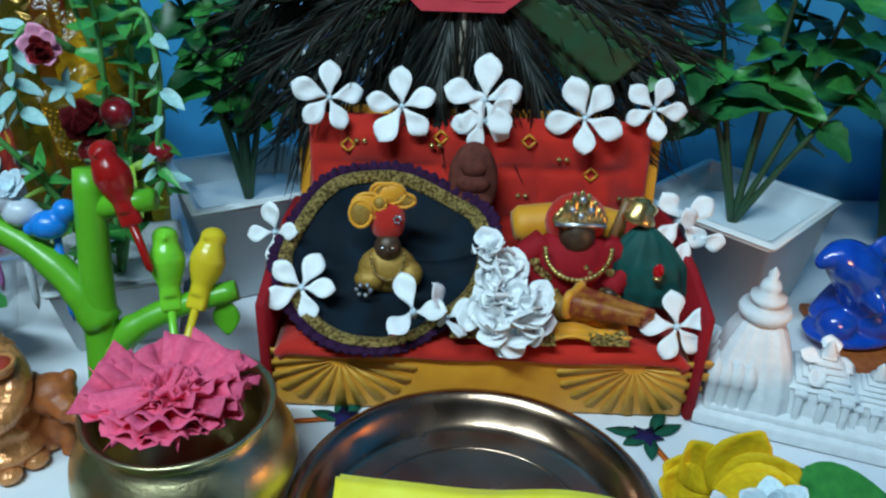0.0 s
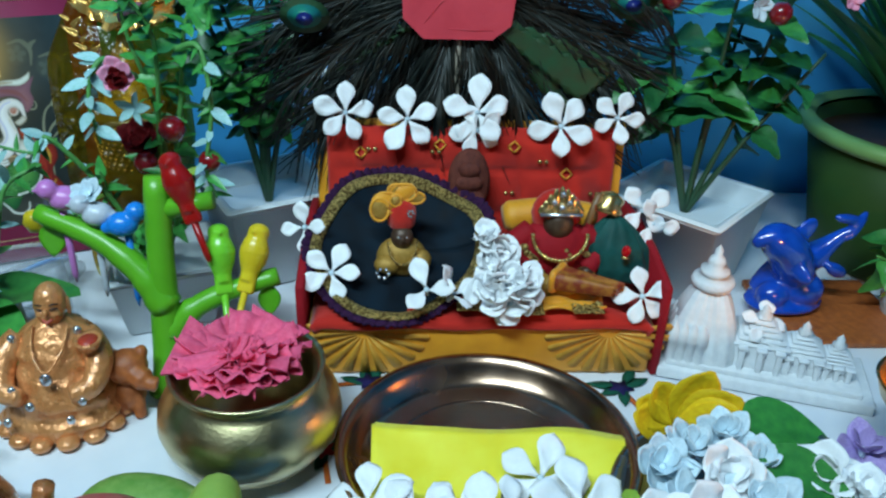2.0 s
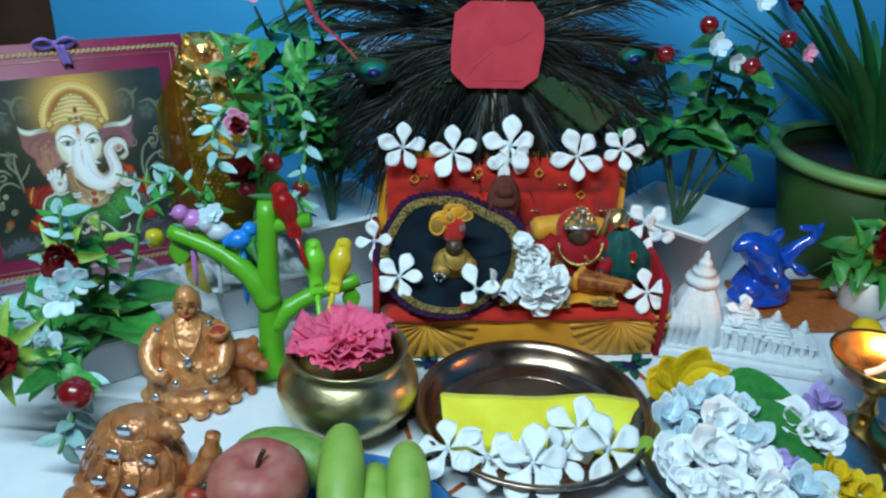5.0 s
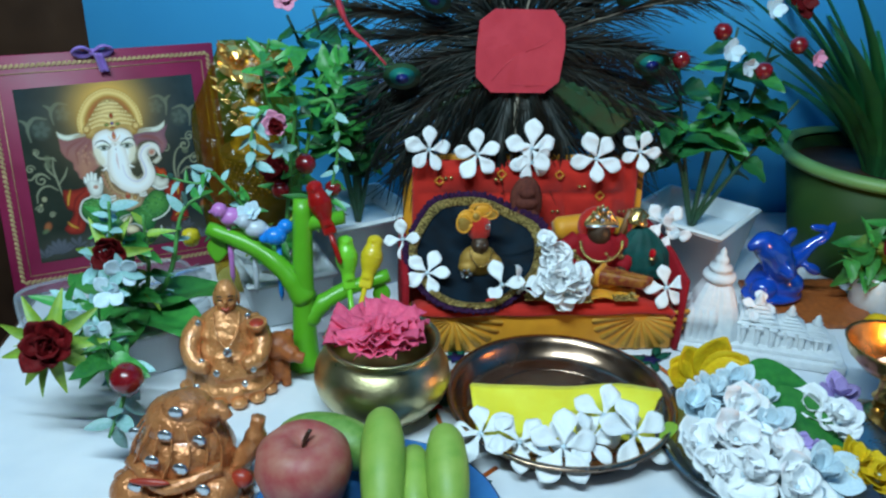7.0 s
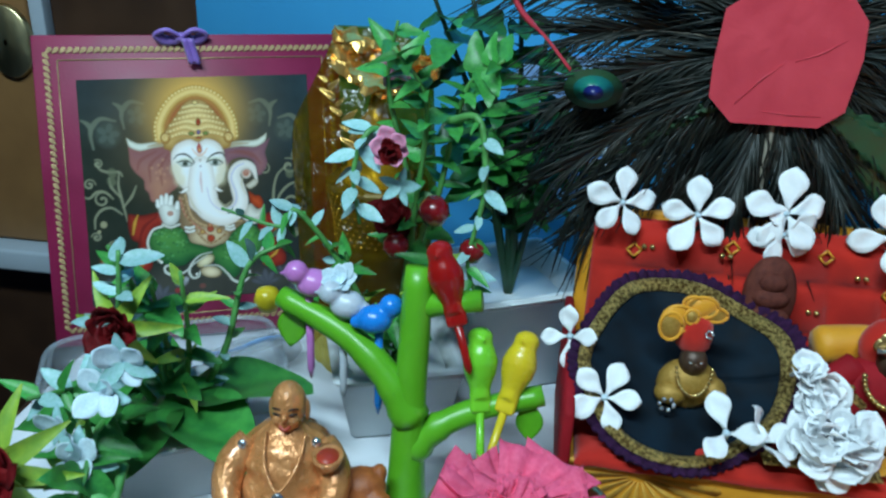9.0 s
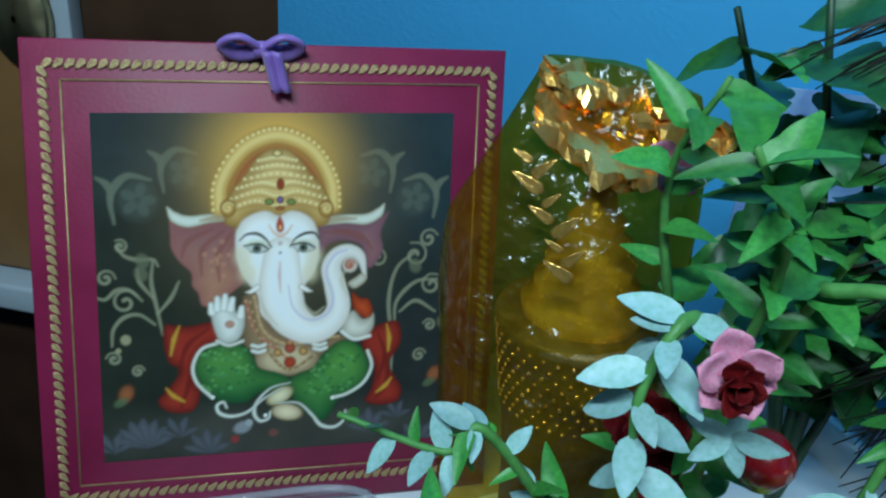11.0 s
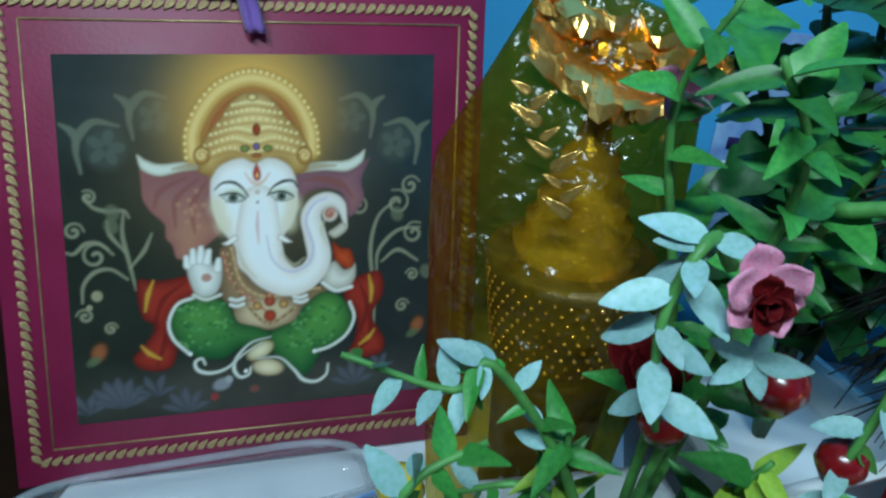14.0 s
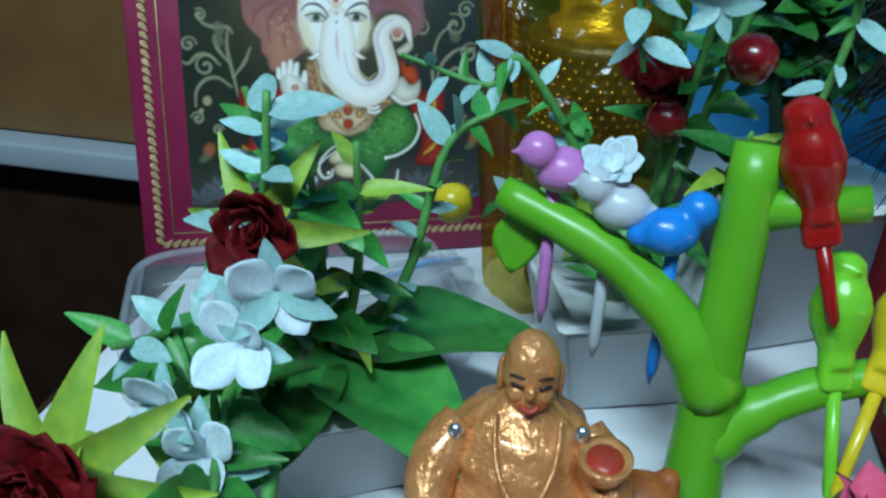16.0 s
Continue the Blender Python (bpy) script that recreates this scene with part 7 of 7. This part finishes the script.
for x0, z0, x1, z1 in ((-0.3, -0.32, -0.02, -0.02), (0.36, 0.16, 0.05, 0.0), (-0.1, -0.36, 0.3, -0.37)):
    tube([(x0, 0, z0), (x0 * 0.5 + x1 * 0.5, -0.002, z0 * 0.4 + z1 * 0.6), (x1, 0, z1)], [0.002, 0.006, 0.002], 5, fold_r)
part("paper_crease", fold_r, M_PAPER, fan, "", (0, -0.236, 0))
part("handle_stick", tube([(0, -0.14, -0.1), (0.01, -0.15, -0.8), (0.0, -0.18, -1.4), (0, -0.2, -2.9)], 0.028, 8), M_QUILL, fan, "pale bamboo handle stick")
r2 = random.Random(5)
for n in range(38):
    ang = math.radians(-90 + 352 * n / 37 + r2.uniform(-3, 3))
    long = r2.uniform(1.35, 1.7) * (1.4 if math.sin(ang) > 0.3 else 0.72 if math.sin(ang) < -0.75 else 1.0)
    sag = -0.35 * abs(math.cos(ang)) if math.sin(ang) < 0.6 else 0
    dep = r2.uniform(-0.12, 0.12)
    at = lambda q: Vector((math.cos(ang) * long * q, dep - 0.10 * q, math.sin(ang) * long * q + sag * q * q))
    f = part("feather", tube([at(k / 8) for k in range(9)], [0.022 - 0.002 * k for k in range(9)], 5), M_QUILL if n % 3 == 0 else M_STRAND, fan)
    strands = bmesh.new()
    for k in range(60):
        q = 0.08 + 0.9 * k / 60
        p0 = at(q)
        d = (at(min(1, q + 0.05)) - at(q - 0.05)).normalized()
        for s in (-1, 1):
            side = Vector((-d.z, 0, d.x)) * s
            l = r2.uniform(0.45, 0.85)
            p1 = p0 + (d * 0.85 + side * r2.uniform(0.10, 0.30) + Vector((0, r2.uniform(-0.12, 0.05), 0))) * l * 0.5
            p2 = p1 + (d * 0.8 + side * r2.uniform(0.15, 0.55) + Vector((0, r2.uniform(-0.2, 0.05), -0.25))) * l * 0.5
            tube([p0, p1, p2], [0.011, 0.010, 0.003], 3, strands)
    tagged(part("barb", strands, M_STRAND, f), "", "", "", "stuff")
    if n % 3 == 1 and math.sin(ang) > -0.2:
        e0 = at(0.62 if n % 2 else 0.9) + Vector((0, -0.2, 0))
        part("eye_ring", lathe([(0, -0.01), (0.16, 0), (0, 0.012)], 20), M_FEATHERGREEN, f, "", tuple(e0), (90, math.degrees(-ang) + 90, 0), (0.9, 1.3, 1))
        part("eye_teal", lathe([(0, -0.01), (0.11, 0), (0, 0.012)], 20), M_TEAL, f, "", tuple(e0 + Vector((0, -0.015, 0))), (90, math.degrees(-ang) + 90, 0), (0.9, 1.3, 1))
        part("eye_spot", lathe([(0, -0.01), (0.06, 0), (0, 0.012)], 20), M_INDIGO, f, "", tuple(e0 + Vector((0, -0.03, -0.02))), (90, math.degrees(-ang) + 90, 0), (0.9, 1.2, 1))
for s in (-1, 1):
    for k, (dx, dz) in enumerate(((1.0, -0.62), (1.15, -0.5), (0.85, -0.78))):
        g = part("green_plume", sheet(lambda u, v: (s * (0.3 + dx * 0.95 * v) + 0.16 * (u - 0.5) * (0.5 + v), -0.16 + 0.03 * k, -0.3 + dz * 0.95 * v + 0.18 * (u - 0.5) * (0.4 + v) + 0.02 * math.sin(50 * v + 20 * u)), 6, 26, 0.01), M_FEATHERGREEN, fan, "green barbed plume")
pr = thing("feather_ribbon", (-1.85, 1.30, 3.02), "narrow pink ribbon trailing across the feathers", "ribbon")
part("strip", tube(bend([(-0.35, 0.0, 0.55), (-0.22, -0.02, 0.2), (0.0, 0, -0.02), (0.18, 0, -0.22)], 6), [0.10] * 5 + [0.06] * 5 + [0.035] * 9, 8, flatten=0.35), M_PAPER, pr)
